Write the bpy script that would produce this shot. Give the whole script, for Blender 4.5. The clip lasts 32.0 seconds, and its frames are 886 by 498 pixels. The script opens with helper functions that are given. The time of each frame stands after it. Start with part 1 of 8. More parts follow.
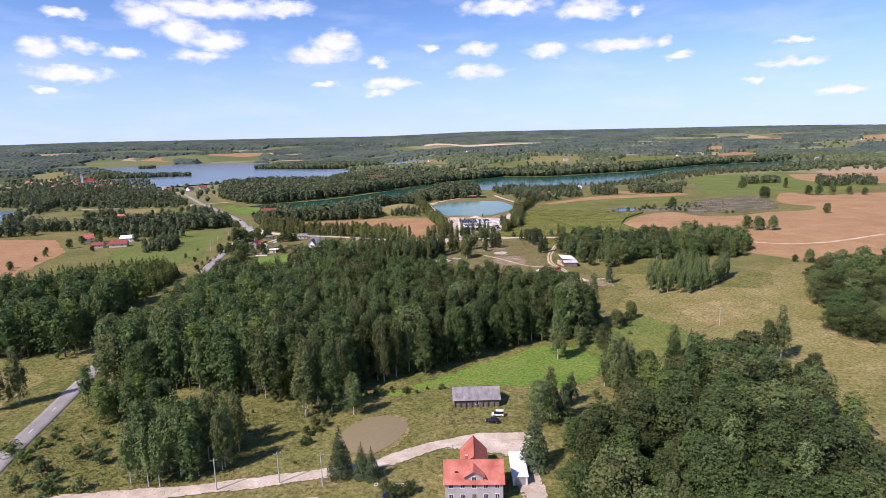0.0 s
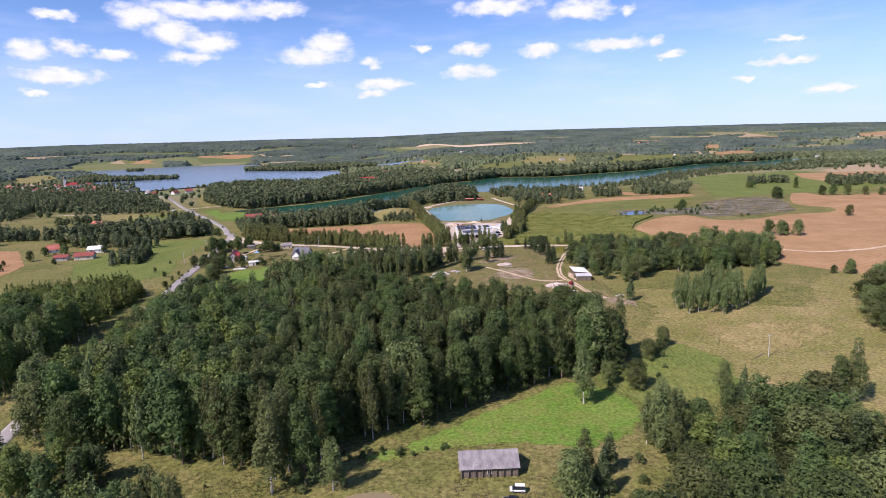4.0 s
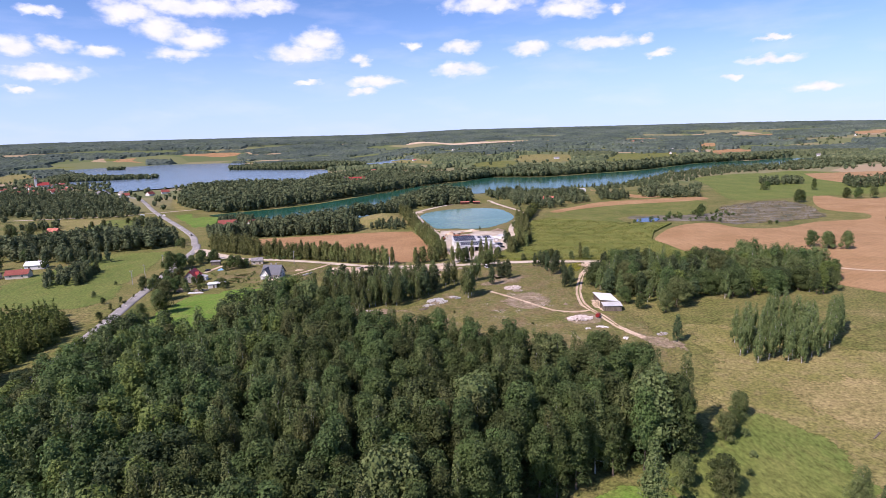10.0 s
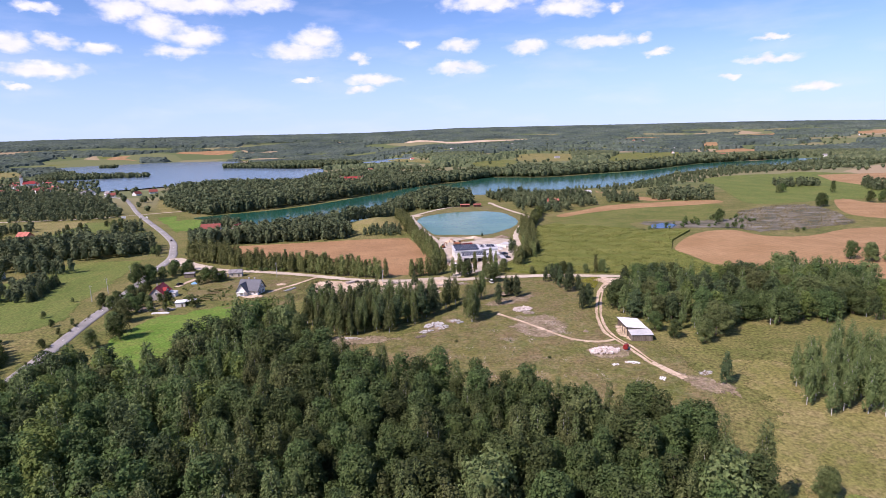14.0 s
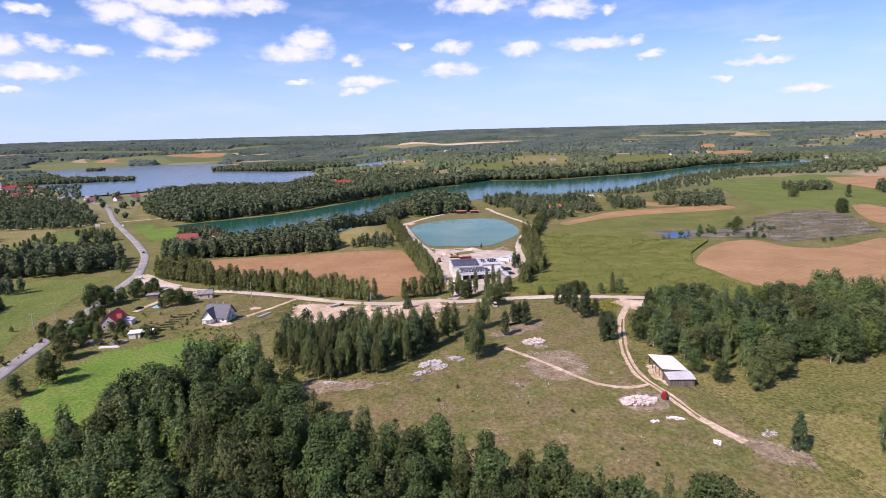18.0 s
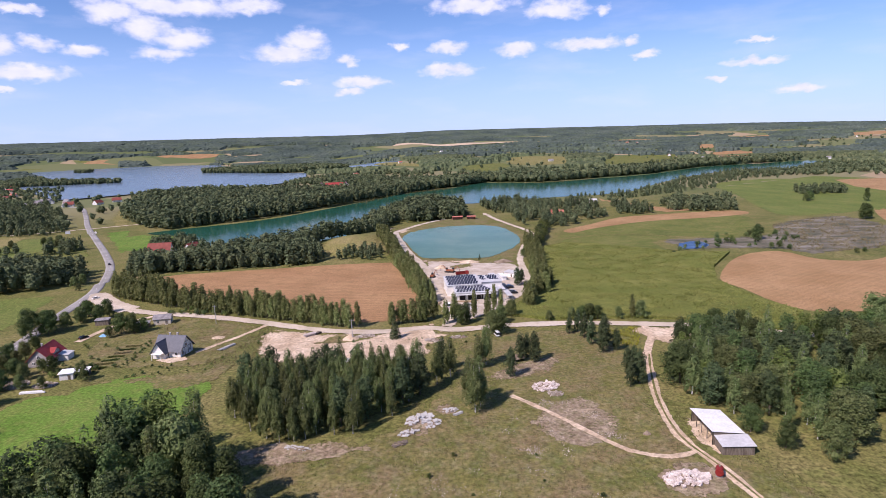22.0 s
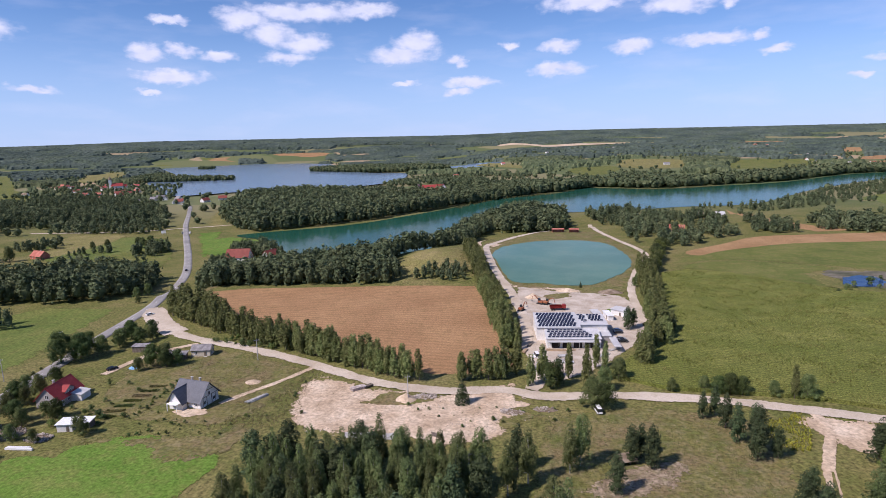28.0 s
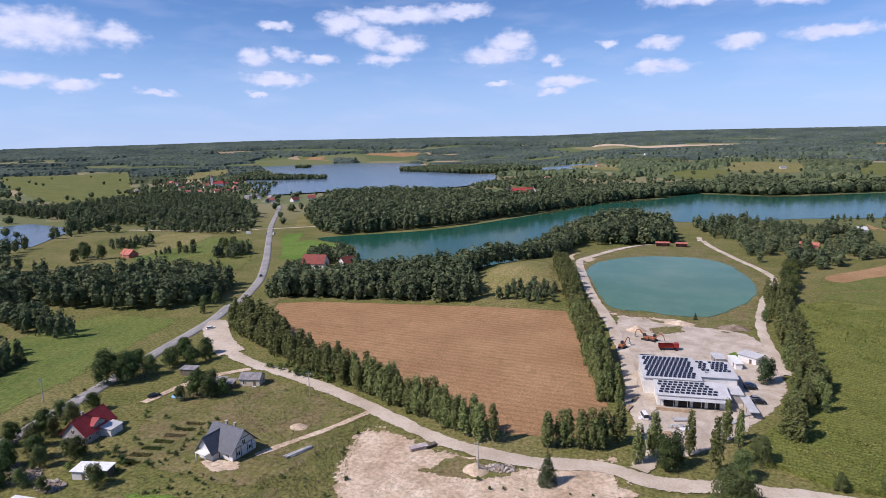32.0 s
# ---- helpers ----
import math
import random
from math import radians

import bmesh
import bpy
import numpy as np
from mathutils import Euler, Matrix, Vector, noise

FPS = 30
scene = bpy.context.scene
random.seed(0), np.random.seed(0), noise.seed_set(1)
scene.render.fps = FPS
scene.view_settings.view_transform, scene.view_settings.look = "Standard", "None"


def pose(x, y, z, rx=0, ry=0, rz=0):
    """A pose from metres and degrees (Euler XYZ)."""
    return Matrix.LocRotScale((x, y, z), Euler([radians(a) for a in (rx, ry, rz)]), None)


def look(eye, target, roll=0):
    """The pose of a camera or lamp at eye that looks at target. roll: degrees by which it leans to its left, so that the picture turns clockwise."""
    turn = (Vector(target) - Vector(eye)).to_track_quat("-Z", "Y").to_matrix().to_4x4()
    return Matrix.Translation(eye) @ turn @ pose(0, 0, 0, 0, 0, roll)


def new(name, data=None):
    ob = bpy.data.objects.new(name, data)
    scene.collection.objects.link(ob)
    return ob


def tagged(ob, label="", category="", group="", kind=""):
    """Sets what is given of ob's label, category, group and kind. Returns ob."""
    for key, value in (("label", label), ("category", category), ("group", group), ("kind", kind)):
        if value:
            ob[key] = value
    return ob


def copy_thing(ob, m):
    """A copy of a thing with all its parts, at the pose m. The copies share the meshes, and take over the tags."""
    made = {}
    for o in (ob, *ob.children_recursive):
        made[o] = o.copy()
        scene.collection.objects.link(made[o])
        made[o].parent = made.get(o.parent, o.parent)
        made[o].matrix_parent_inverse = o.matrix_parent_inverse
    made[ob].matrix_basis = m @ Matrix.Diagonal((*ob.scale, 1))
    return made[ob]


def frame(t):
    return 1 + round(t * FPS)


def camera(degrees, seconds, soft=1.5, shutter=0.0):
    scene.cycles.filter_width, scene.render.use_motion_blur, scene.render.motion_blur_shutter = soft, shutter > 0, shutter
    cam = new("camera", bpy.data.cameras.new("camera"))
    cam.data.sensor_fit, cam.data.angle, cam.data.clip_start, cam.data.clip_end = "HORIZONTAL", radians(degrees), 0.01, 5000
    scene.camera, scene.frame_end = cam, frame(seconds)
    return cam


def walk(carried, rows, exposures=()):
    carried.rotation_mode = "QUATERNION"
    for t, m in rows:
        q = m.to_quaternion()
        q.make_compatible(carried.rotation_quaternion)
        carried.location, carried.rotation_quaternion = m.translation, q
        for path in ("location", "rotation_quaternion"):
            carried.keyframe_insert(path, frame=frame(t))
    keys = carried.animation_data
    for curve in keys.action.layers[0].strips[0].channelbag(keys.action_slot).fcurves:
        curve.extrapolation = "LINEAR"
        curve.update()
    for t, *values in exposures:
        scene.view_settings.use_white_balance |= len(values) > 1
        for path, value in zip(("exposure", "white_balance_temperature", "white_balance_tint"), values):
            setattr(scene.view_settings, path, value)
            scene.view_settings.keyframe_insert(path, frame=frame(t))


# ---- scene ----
cam = camera(74.9, 32.0, 0.75)
PATH = [
    (0.00, (5.93, 2.53, 83.32), (5.602, 12.362, 81.506), -1.68),
    (1.00, (4.94, 13.22, 83.30), (4.637, 23.050, 81.489), -1.79),
    (2.00, (4.07, 23.92, 83.27), (3.801, 33.751, 81.451), -1.91),
    (3.00, (3.32, 34.61, 83.22), (3.068, 44.436, 81.409), -2.00),
    (4.50, (2.25, 50.65, 83.13), (2.037, 60.484, 81.319), -2.05),
    (6.00, (1.11, 67.06, 83.16), (0.943, 76.893, 81.334), -2.05),
    (7.00, (0.28, 78.41, 83.37), (0.139, 88.244, 81.538), -2.04),
    (8.00, (-0.44, 89.65, 83.64), (-0.552, 99.482, 81.802), -2.01),
    (9.00, (-1.03, 100.47, 83.91), (-1.121, 110.294, 82.063), -1.99),
    (10.00, (-1.59, 111.04, 84.16), (-1.659, 120.868, 82.307), -2.00),
    (11.00, (-2.03, 121.82, 84.35), (-2.076, 131.645, 82.492), -2.04),
    (12.00, (-2.26, 132.69, 84.46), (-2.291, 142.512, 82.603), -2.03),
    (13.00, (-2.40, 143.24, 84.54), (-2.424, 153.063, 82.685), -1.93),
    (14.00, (-2.63, 153.82, 84.67), (-2.663, 163.639, 82.791), -1.82),
    (15.50, (-3.26, 170.01, 85.04), (-3.265, 179.834, 83.155), -1.83),
    (17.00, (-3.74, 186.17, 85.39), (-3.688, 195.994, 83.523), -1.92),
    (18.00, (-3.79, 196.98, 85.47), (-3.721, 206.803, 83.616), -1.92),
    (19.00, (-3.59, 208.03, 85.53), (-3.494, 217.862, 83.680), -1.90),
    (20.00, (-3.09, 219.31, 85.56), (-2.978, 229.137, 83.715), -1.89),
    (21.00, (-2.57, 230.30, 85.68), (-2.442, 240.123, 83.834), -1.90),
    (22.00, (-2.08, 240.89, 85.89), (-1.937, 250.716, 84.041), -1.95),
    (23.00, (-1.36, 251.31, 86.11), (-1.207, 261.137, 84.268), -2.01),
    (24.00, (-0.27, 261.77, 86.34), (-0.114, 271.594, 84.499), -2.05),
    (25.20, (1.31, 274.54, 86.76), (1.442, 284.369, 84.908), -2.02),
    (26.10, (2.56, 284.09, 87.21), (2.643, 293.916, 85.346), -1.92),
    (26.50, (3.02, 288.16, 87.38), (3.067, 297.984, 85.531), -1.86),
    (27.00, (3.54, 293.14, 87.60), (3.143, 302.957, 85.763), -1.77),
    (27.50, (4.00, 298.01, 87.81), (3.037, 307.796, 86.000), -1.68),
    (28.00, (4.27, 302.91, 88.03), (2.661, 312.612, 86.232), -1.59),
    (28.50, (4.31, 307.90, 88.24), (2.069, 317.481, 86.453), -1.50),
    (29.00, (4.12, 313.02, 88.44), (1.519, 322.512, 86.660), -1.42),
    (29.50, (3.68, 318.29, 88.62), (0.888, 327.727, 86.848), -1.37),
    (30.00, (3.00, 323.68, 88.79), (0.107, 333.086, 87.018), -1.35),
    (30.50, (2.07, 329.14, 88.94), (-0.871, 338.527, 87.171), -1.34),
    (31.00, (0.91, 334.61, 89.08), (-2.074, 343.993, 87.311), -1.35),
    (31.50, (-0.47, 340.03, 89.21), (-3.508, 349.395, 87.446), -1.34),
    (32.00, (-2.04, 345.28, 89.34), (-5.124, 354.633, 87.580), -1.33),
]
walk(cam, [(t, look(eye, target, roll)) for t, eye, target, roll in PATH], [(0.0, 0.54, 5780, 31), (13.0, 0.53, 5780, 34), (24.0, 0.33, 5740, 31), (32.0, 0.15, 5600, 25)])

# ---- light ----
SUN_EL, SUN_AZ = radians(47), radians(-130)      # azimuth from +y towards +x: the sun stands to the left and behind the start
sun_dir = Vector((math.sin(SUN_AZ) * math.cos(SUN_EL), math.cos(SUN_AZ) * math.cos(SUN_EL), math.sin(SUN_EL)))
lamp = bpy.data.lights.new("sun", "SUN")
lamp.energy, lamp.angle, lamp.color = 4.55, radians(0.5), (1.0, 0.885, 0.69)
sun = new("sun", lamp)
sun.matrix_world = look(sun_dir * 1000, (0, 0, 0))

world = bpy.data.worlds.new("world")
scene.world = world
world.use_nodes = True


def make_sky():
    nt = world.node_tree
    nt.nodes.clear()
    add, link = nt.nodes.new, nt.links.new

    def math_node(op, a, b=None, c=None):
        n = add("ShaderNodeMath")
        n.operation = op
        for i, v in enumerate((a, b, c)):
            if v is None:
                continue
            if isinstance(v, (int, float)):
                n.inputs[i].default_value = v
            else:
                link(v, n.inputs[i])
        return n.outputs[0]

    def vec_node(op, a, b):
        n = add("ShaderNodeVectorMath")
        n.operation = op
        for i, v in enumerate((a, b)):
            if isinstance(v, tuple):
                n.inputs[i].default_value = v
            elif v is not None:
                link(v, n.inputs[i])
        return n

    sky = add("ShaderNodeTexSky")
    sky.sky_type, sky.sun_disc = "NISHITA", False
    sky.sun_elevation, sky.sun_rotation = SUN_EL, SUN_AZ
    sky.altitude, sky.air_density, sky.dust_density, sky.ozone_density = 100, 0.9, 0.05, 5.0
    coord = add("ShaderNodeTexCoord").outputs["Generated"]
    sep = add("ShaderNodeSeparateXYZ")
    link(coord, sep.inputs[0])
    az = math_node("ARCTAN2", sep.outputs[0], sep.outputs[1])
    el = math_node("ARCSINE", sep.outputs[2])
    comb = add("ShaderNodeCombineXYZ")
    link(az, comb.inputs[0])
    link(el, comb.inputs[1])
    flat = comb.outputs[0]
    stretched = vec_node("MULTIPLY", flat, (1.0, 1.7, 1.0)).outputs[0]
    wob = None
    for scale, amp in ((28.0, 0.022), (75.0, 0.010)):
        n = add("ShaderNodeTexNoise")
        n.inputs["Scale"].default_value, n.inputs["Detail"].default_value = scale, 5.0
        link(stretched, n.inputs["Vector"])
        c = vec_node("SUBTRACT", n.outputs["Color"], (0.5, 0.5, 0.5)).outputs[0]
        c = vec_node("MULTIPLY", c, (amp * 1.6, amp, 0.0)).outputs[0]
        wob = c if wob is None else vec_node("ADD", wob, c).outputs[0]
    place = vec_node("ADD", flat, wob).outputs[0]
    best, low = None, None
    for x, y, w, hgt in CLOUDS:
        d = vec_node("SUBTRACT", place, (radians(x), radians(y), 0)).outputs[0]
        d = vec_node("MULTIPLY", d, (1 / radians(w), 1 / radians(hgt), 0)).outputs[0]
        ln = vec_node("LENGTH", d, None).outputs["Value"]
        v = math_node("SUBTRACT", 1.0, ln)
        best = v if best is None else math_node("MAXIMUM", best, v)
    fine = add("ShaderNodeTexNoise")
    fine.inputs["Scale"].default_value, fine.inputs["Detail"].default_value = 38.0, 5.0
    link(stretched, fine.inputs["Vector"])
    dens = math_node("ADD", best, math_node("MULTIPLY", math_node("SUBTRACT", fine.outputs["Fac"], 0.5), 1.1))
    ramp = add("ShaderNodeMapRange")
    ramp.interpolation_type = "SMOOTHSTEP"
    ramp.inputs["From Min"].default_value, ramp.inputs["From Max"].default_value = -0.12, 0.72
    link(dens, ramp.inputs["Value"])
    shade = add("ShaderNodeMapRange")
    shade.inputs["From Min"].default_value, shade.inputs["From Max"].default_value = 0.2, 0.75
    link(fine.outputs["Fac"], shade.inputs["Value"])
    white = add("ShaderNodeMix")
    white.data_type = "RGBA"
    white.inputs["A"].default_value, white.inputs["B"].default_value = (6.6, 7.0, 7.9, 1), (8.3, 8.4, 8.6, 1)
    link(shade.outputs[0], white.inputs["Factor"])
    # thin veil of high haze near the horizon, and scattered wisps
    wisp = add("ShaderNodeTexNoise")
    wisp.inputs["Scale"].default_value, wisp.inputs["Detail"].default_value = 7.0, 6.0
    link(vec_node("MULTIPLY", flat, (1.0, 4.0, 1.0)).outputs[0], wisp.inputs["Vector"])
    veil = add("ShaderNodeMapRange")
    veil.inputs["From Min"].default_value, veil.inputs["From Max"].default_value = 0.48, 0.85
    veil.inputs["To Max"].default_value = 0.3
    link(wisp.outputs["Fac"], veil.inputs["Value"])
    cover = math_node("MAXIMUM", ramp.outputs[0], veil.outputs[0])
    mix = add("ShaderNodeMix")
    mix.data_type = "RGBA"
    link(cover, mix.inputs["Factor"])
    # pale summer haze low over the horizon
    low_air, air = add("ShaderNodeMapRange"), add("ShaderNodeMix")
    low_air.interpolation_type = "SMOOTHSTEP"
    low_air.inputs["From Min"].default_value, low_air.inputs["From Max"].default_value = 0.0, 0.22
    low_air.inputs["To Min"].default_value, low_air.inputs["To Max"].default_value = 0.75, 0.0
    link(el, low_air.inputs["Value"])
    air.data_type = "RGBA"
    link(low_air.outputs[0], air.inputs["Factor"])
    link(vec_node("MULTIPLY", sky.outputs[0], (0.97, 1.06, 1.05)).outputs[0], air.inputs["A"])
    air.inputs["B"].default_value = (4.75, 6.15, 8.0, 1)
    link(air.outputs["Result"], mix.inputs["A"])
    link(white.outputs["Result"], mix.inputs["B"])
    bg = add("ShaderNodeBackground")
    bg.inputs["Strength"].default_value = SKY
    link(mix.outputs["Result"], bg.inputs["Color"])
    link(bg.outputs[0], add("ShaderNodeOutputWorld").inputs["Surface"])


SKY = 0.088
# fair-weather clouds: azimuth, elevation, half width, half height, degrees
HIGH_CLOUDS = [
    (-21.9, 11.9, 6.7, 1.0),
    (-27.2, 11.3, 2.5, 1.1),
    (-16.3, 12.1, 3.9, 0.8),
    (-24.6, 10.1, 2.4, 1.2),
    (-21.7, 9.3, 3.1, 1.0),
    (-23.5, 8.1, 2.5, 0.7),
    (-29.0, 8.0, 1.7, 0.6),
    (-33.6, 6.3, 3.8, 0.7),
    (-35.1, 8.2, 1.7, 1.1),
    (-32.5, 8.5, 2.0, 0.7),
    (-11.3, 9.3, 2.4, 1.3),
    (-12.9, 8.2, 3.8, 1.0),
    (-7.7, 7.5, 1.2, 0.6),
    (-12.4, 5.6, 1.2, 0.3),
    (-6.3, 5.6, 2.8, 0.5),
    (-7.4, 4.9, 1.8, 0.4),
    (-2.7, 8.7, 1.1, 0.5),
    (1.9, 8.5, 2.0, 0.7),
    (1.9, 6.5, 3.1, 0.7),
    (8.2, 8.0, 2.1, 0.8),
]
LOW_CLOUDS = [
    (14.9, 8.2, 3.5, 0.7),
    (18.6, 8.2, 1.1, 0.4),
    (4.6, 12.0, 4.8, 0.8),
    (12.1, 11.3, 3.4, 1.0),
    (16.2, 11.1, 0.9, 0.6),
    (20.0, 7.0, 1.3, 0.4),
    (28.9, 5.7, 2.8, 0.4),
    (25.8, 4.5, 1.2, 0.3),
    (32.1, 3.2, 2.0, 0.4),
    (28.8, 7.3, 1.7, 0.3),
    (-33.2, 10.9, 1.7, 0.4),
    (-35.1, 5.2, 1.0, 0.3),
    (-51.7, 9.7, 5.3, 1.8),
    (-46.3, 9.6, 2.5, 1.1),
    (-52.8, 5.9, 2.7, 0.8),
    (-49.9, 5.5, 2.4, 0.7),
    (-43.6, 5.0, 1.9, 0.4),
    (-46.7, 6.3, 1.0, 0.4),
]
CLOUDS = HIGH_CLOUDS + LOW_CLOUDS
make_sky()


# ---- materials ----
def material(name, colors, scale=1.0, rough=0.9, detail=5.0, fine=None, bump=0.0, metal=0.0, random_amount=0.0, spec=0.3, translucent=0.0, stretch=(1, 1, 1), island=False, grain=1.0, ior=1.45, leafy=0.0, patches=None):
    """Noise-driven colours between the given stops, finer grain on top, and a bump. scale and fine are sizes in metres."""
    m = bpy.data.materials.new(name)
    m.use_nodes = True
    nt = m.node_tree
    nt.nodes.clear()
    add, link = nt.nodes.new, nt.links.new
    out, bs = add("ShaderNodeOutputMaterial"), add("ShaderNodeBsdfPrincipled")
    bs.inputs["Roughness"].default_value, bs.inputs["Metallic"].default_value = rough, metal
    bs.inputs["Specular IOR Level"].default_value, bs.inputs["IOR"].default_value = spec, ior
    geo = add("ShaderNodeNewGeometry")
    mp = add("ShaderNodeMapping")
    mp.inputs["Scale"].default_value = stretch
    link(geo.outputs["Position"], mp.inputs["Vector"])
    n1 = add("ShaderNodeTexNoise")
    n1.inputs["Scale"].default_value, n1.inputs["Detail"].default_value = 1.0 / scale, detail
    link(mp.outputs[0], n1.inputs["Vector"])
    ramp = add("ShaderNodeValToRGB")
    el = ramp.color_ramp.elements
    while len(el) < len(colors):
        el.new(0.5)
    for i, c in enumerate(colors):
        el[i].position = 0.3 + 0.4 * i / max(1, len(colors) - 1)
        el[i].color = (*c, 1)
    link(n1.outputs["Fac"], ramp.inputs[0])
    color = ramp.outputs[0]
    for tone, size, most in ([patches] if patches and isinstance(patches[0], tuple) and not isinstance(patches[0][0], tuple) else patches or []):
        n3, m3, x3 = add("ShaderNodeTexNoise"), add("ShaderNodeMapRange"), add("ShaderNodeMix")
        n3.inputs["Scale"].default_value, n3.inputs["Detail"].default_value = 1.0 / size, 6.0
        n3.inputs["Roughness"].default_value = 0.65
        link(mp.outputs[0], n3.inputs["Vector"])
        m3.inputs["From Min"].default_value, m3.inputs["From Max"].default_value, m3.inputs["To Max"].default_value = 0.46, 0.64, most
        link(n3.outputs["Fac"], m3.inputs["Value"])
        x3.data_type = "RGBA"
        link(m3.outputs[0], x3.inputs["Factor"])
        link(color, x3.inputs["A"])
        x3.inputs["B"].default_value = (*tone, 1)
        color = x3.outputs["Result"]
    n2 = add("ShaderNodeTexNoise")
    n2.inputs["Scale"].default_value, n2.inputs["Detail"].default_value = 1.0 / (fine or scale / 12), 7.0
    n2.inputs["Roughness"].default_value = 0.66
    link(mp.outputs[0], n2.inputs["Vector"])
    mr = add("ShaderNodeMapRange")
    mr.inputs["From Min"].default_value, mr.inputs["From Max"].default_value = 0.3, 0.7
    mr.inputs["To Min"].default_value, mr.inputs["To Max"].default_value = 1 - 0.5 * grain, 1 + 0.48 * grain
    link(n2.outputs["Fac"], mr.inputs["Value"])
    value = mr.outputs[0]
    if random_amount:
        rnd = geo.outputs["Random Per Island"] if island else add("ShaderNodeObjectInfo").outputs["Random"]
        rr = add("ShaderNodeMapRange")
        rr.inputs["To Min"].default_value, rr.inputs["To Max"].default_value = 1 - random_amount, 1 + random_amount
        link(rnd, rr.inputs["Value"])
        mul = add("ShaderNodeMath")
        mul.operation = "MULTIPLY"
        link(value, mul.inputs[0])
        link(rr.outputs[0], mul.inputs[1])
        value = mul.outputs[0]
        hs = add("ShaderNodeHueSaturation")
        hr = add("ShaderNodeMapRange")
        hr.inputs["To Min"].default_value, hr.inputs["To Max"].default_value = 0.5 - 0.06 * random_amount, 0.5 + 0.06 * random_amount
        link(rnd, hr.inputs["Value"])
        link(hr.outputs[0], hs.inputs["Hue"])
        link(color, hs.inputs["Color"])
        color = hs.outputs[0]
    if leafy:
        lr, lm = add("ShaderNodeMapRange"), add("ShaderNodeMath")
        lr.inputs["To Min"].default_value, lr.inputs["To Max"].default_value = 1 - leafy, 1 + leafy
        link(geo.outputs["Random Per Island"], lr.inputs["Value"])
        lm.operation = "MULTIPLY"
        link(value, lm.inputs[0])
        link(lr.outputs[0], lm.inputs[1])
        value = lm.outputs[0]
    mx = add("ShaderNodeVectorMath")
    mx.operation = "SCALE"
    link(color, mx.inputs[0])
    link(value, mx.inputs["Scale"])
    color = mx.outputs[0]
    link(color, bs.inputs["Base Color"])
    if bump:
        b = add("ShaderNodeBump")
        b.inputs["Strength"].default_value, b.inputs["Distance"].default_value = 1.0, bump
        link(n2.outputs["Fac"], b.inputs["Height"])
        link(b.outputs[0], bs.inputs["Normal"])
    if translucent:
        tr, ms = add("ShaderNodeBsdfTranslucent"), add("ShaderNodeMixShader")
        link(color, tr.inputs["Color"])
        ms.inputs[0].default_value = translucent
        link(bs.outputs[0], ms.inputs[1])
        link(tr.outputs[0], ms.inputs[2])
        link(ms.outputs[0], out.inputs["Surface"])
    else:
        link(bs.outputs[0], out.inputs["Surface"])
    return m


def land_material():
    """Meadow and rough grass near by; beyond the lakes a patchwork of fields."""
    m = material("land", [(0.1, 0.112, 0.03), (0.142, 0.14, 0.043), (0.2, 0.17, 0.07)], 38, fine=1.2, bump=0.1, spec=0.1, grain=1.4, patches=[((0.22, 0.18, 0.075), 8.0, 0.5), ((0.105, 0.125, 0.03), 3.2, 0.4)])
    nt = m.node_tree
    add, link = nt.nodes.new, nt.links.new
    bs = next(n for n in nt.nodes if n.type == "BSDF_PRINCIPLED")
    base = bs.inputs["Base Color"].links[0].from_socket
    geo = next(n for n in nt.nodes if n.type == "NEW_GEOMETRY")
    vor = add("ShaderNodeTexVoronoi")
    vor.inputs["Scale"].default_value = 1 / 230
    mp = add("ShaderNodeMapping")
    mp.inputs["Rotation"].default_value = (0, 0, 0.4)
    mp.inputs["Scale"].default_value = (0.75, 1.0, 1.0)
    link(geo.outputs["Position"], mp.inputs["Vector"])
    link(mp.outputs[0], vor.inputs["Vector"])
    sp = add("ShaderNodeSeparateColor")
    link(vor.outputs["Color"], sp.inputs[0])
    ramp = add("ShaderNodeValToRGB")
    ramp.color_ramp.interpolation = "CONSTANT"
    stops = [(0.0, (0.11, 0.135, 0.055)), (0.34, (0.145, 0.16, 0.07)), (0.56, (0.21, 0.195, 0.1)), (0.74, (0.33, 0.255, 0.155)), (0.87, (0.12, 0.145, 0.06))]
    el = ramp.color_ramp.elements
    while len(el) < len(stops):
        el.new(0.5)
    for e, (p, c) in zip(el, stops):
        e.position, e.color = p, (*c, 1)
    link(sp.outputs[0], ramp.inputs[0])
    ln = add("ShaderNodeVectorMath")
    ln.operation = "LENGTH"
    link(geo.outputs["Position"], ln.inputs[0])
    mr = add("ShaderNodeMapRange")
    mr.inputs["From Min"].default_value, mr.inputs["From Max"].default_value = 1000, 1300
    link(ln.outputs["Value"], mr.inputs["Value"])
    mix = add("ShaderNodeMix")
    mix.data_type = "RGBA"
    link(mr.outputs[0], mix.inputs["Factor"])
    link(base, mix.inputs["A"])
    link(ramp.outputs[0], mix.inputs["B"])
    # the horizon hills are wooded: forest floor tones
    mr2 = add("ShaderNodeMapRange")
    mr2.inputs["From Min"].default_value, mr2.inputs["From Max"].default_value = 4250, 4500
    link(ln.outputs["Value"], mr2.inputs["Value"])
    mix2 = add("ShaderNodeMix")
    mix2.data_type = "RGBA"
    mix2.inputs["B"].default_value = (0.085, 0.105, 0.06, 1)
    mr2.inputs["To Max"].default_value = 0.8
    link(mr2.outputs[0], mix2.inputs["Factor"])
    link(mix.outputs["Result"], mix2.inputs["A"])
    link(mix2.outputs["Result"], bs.inputs["Base Color"])
    return m


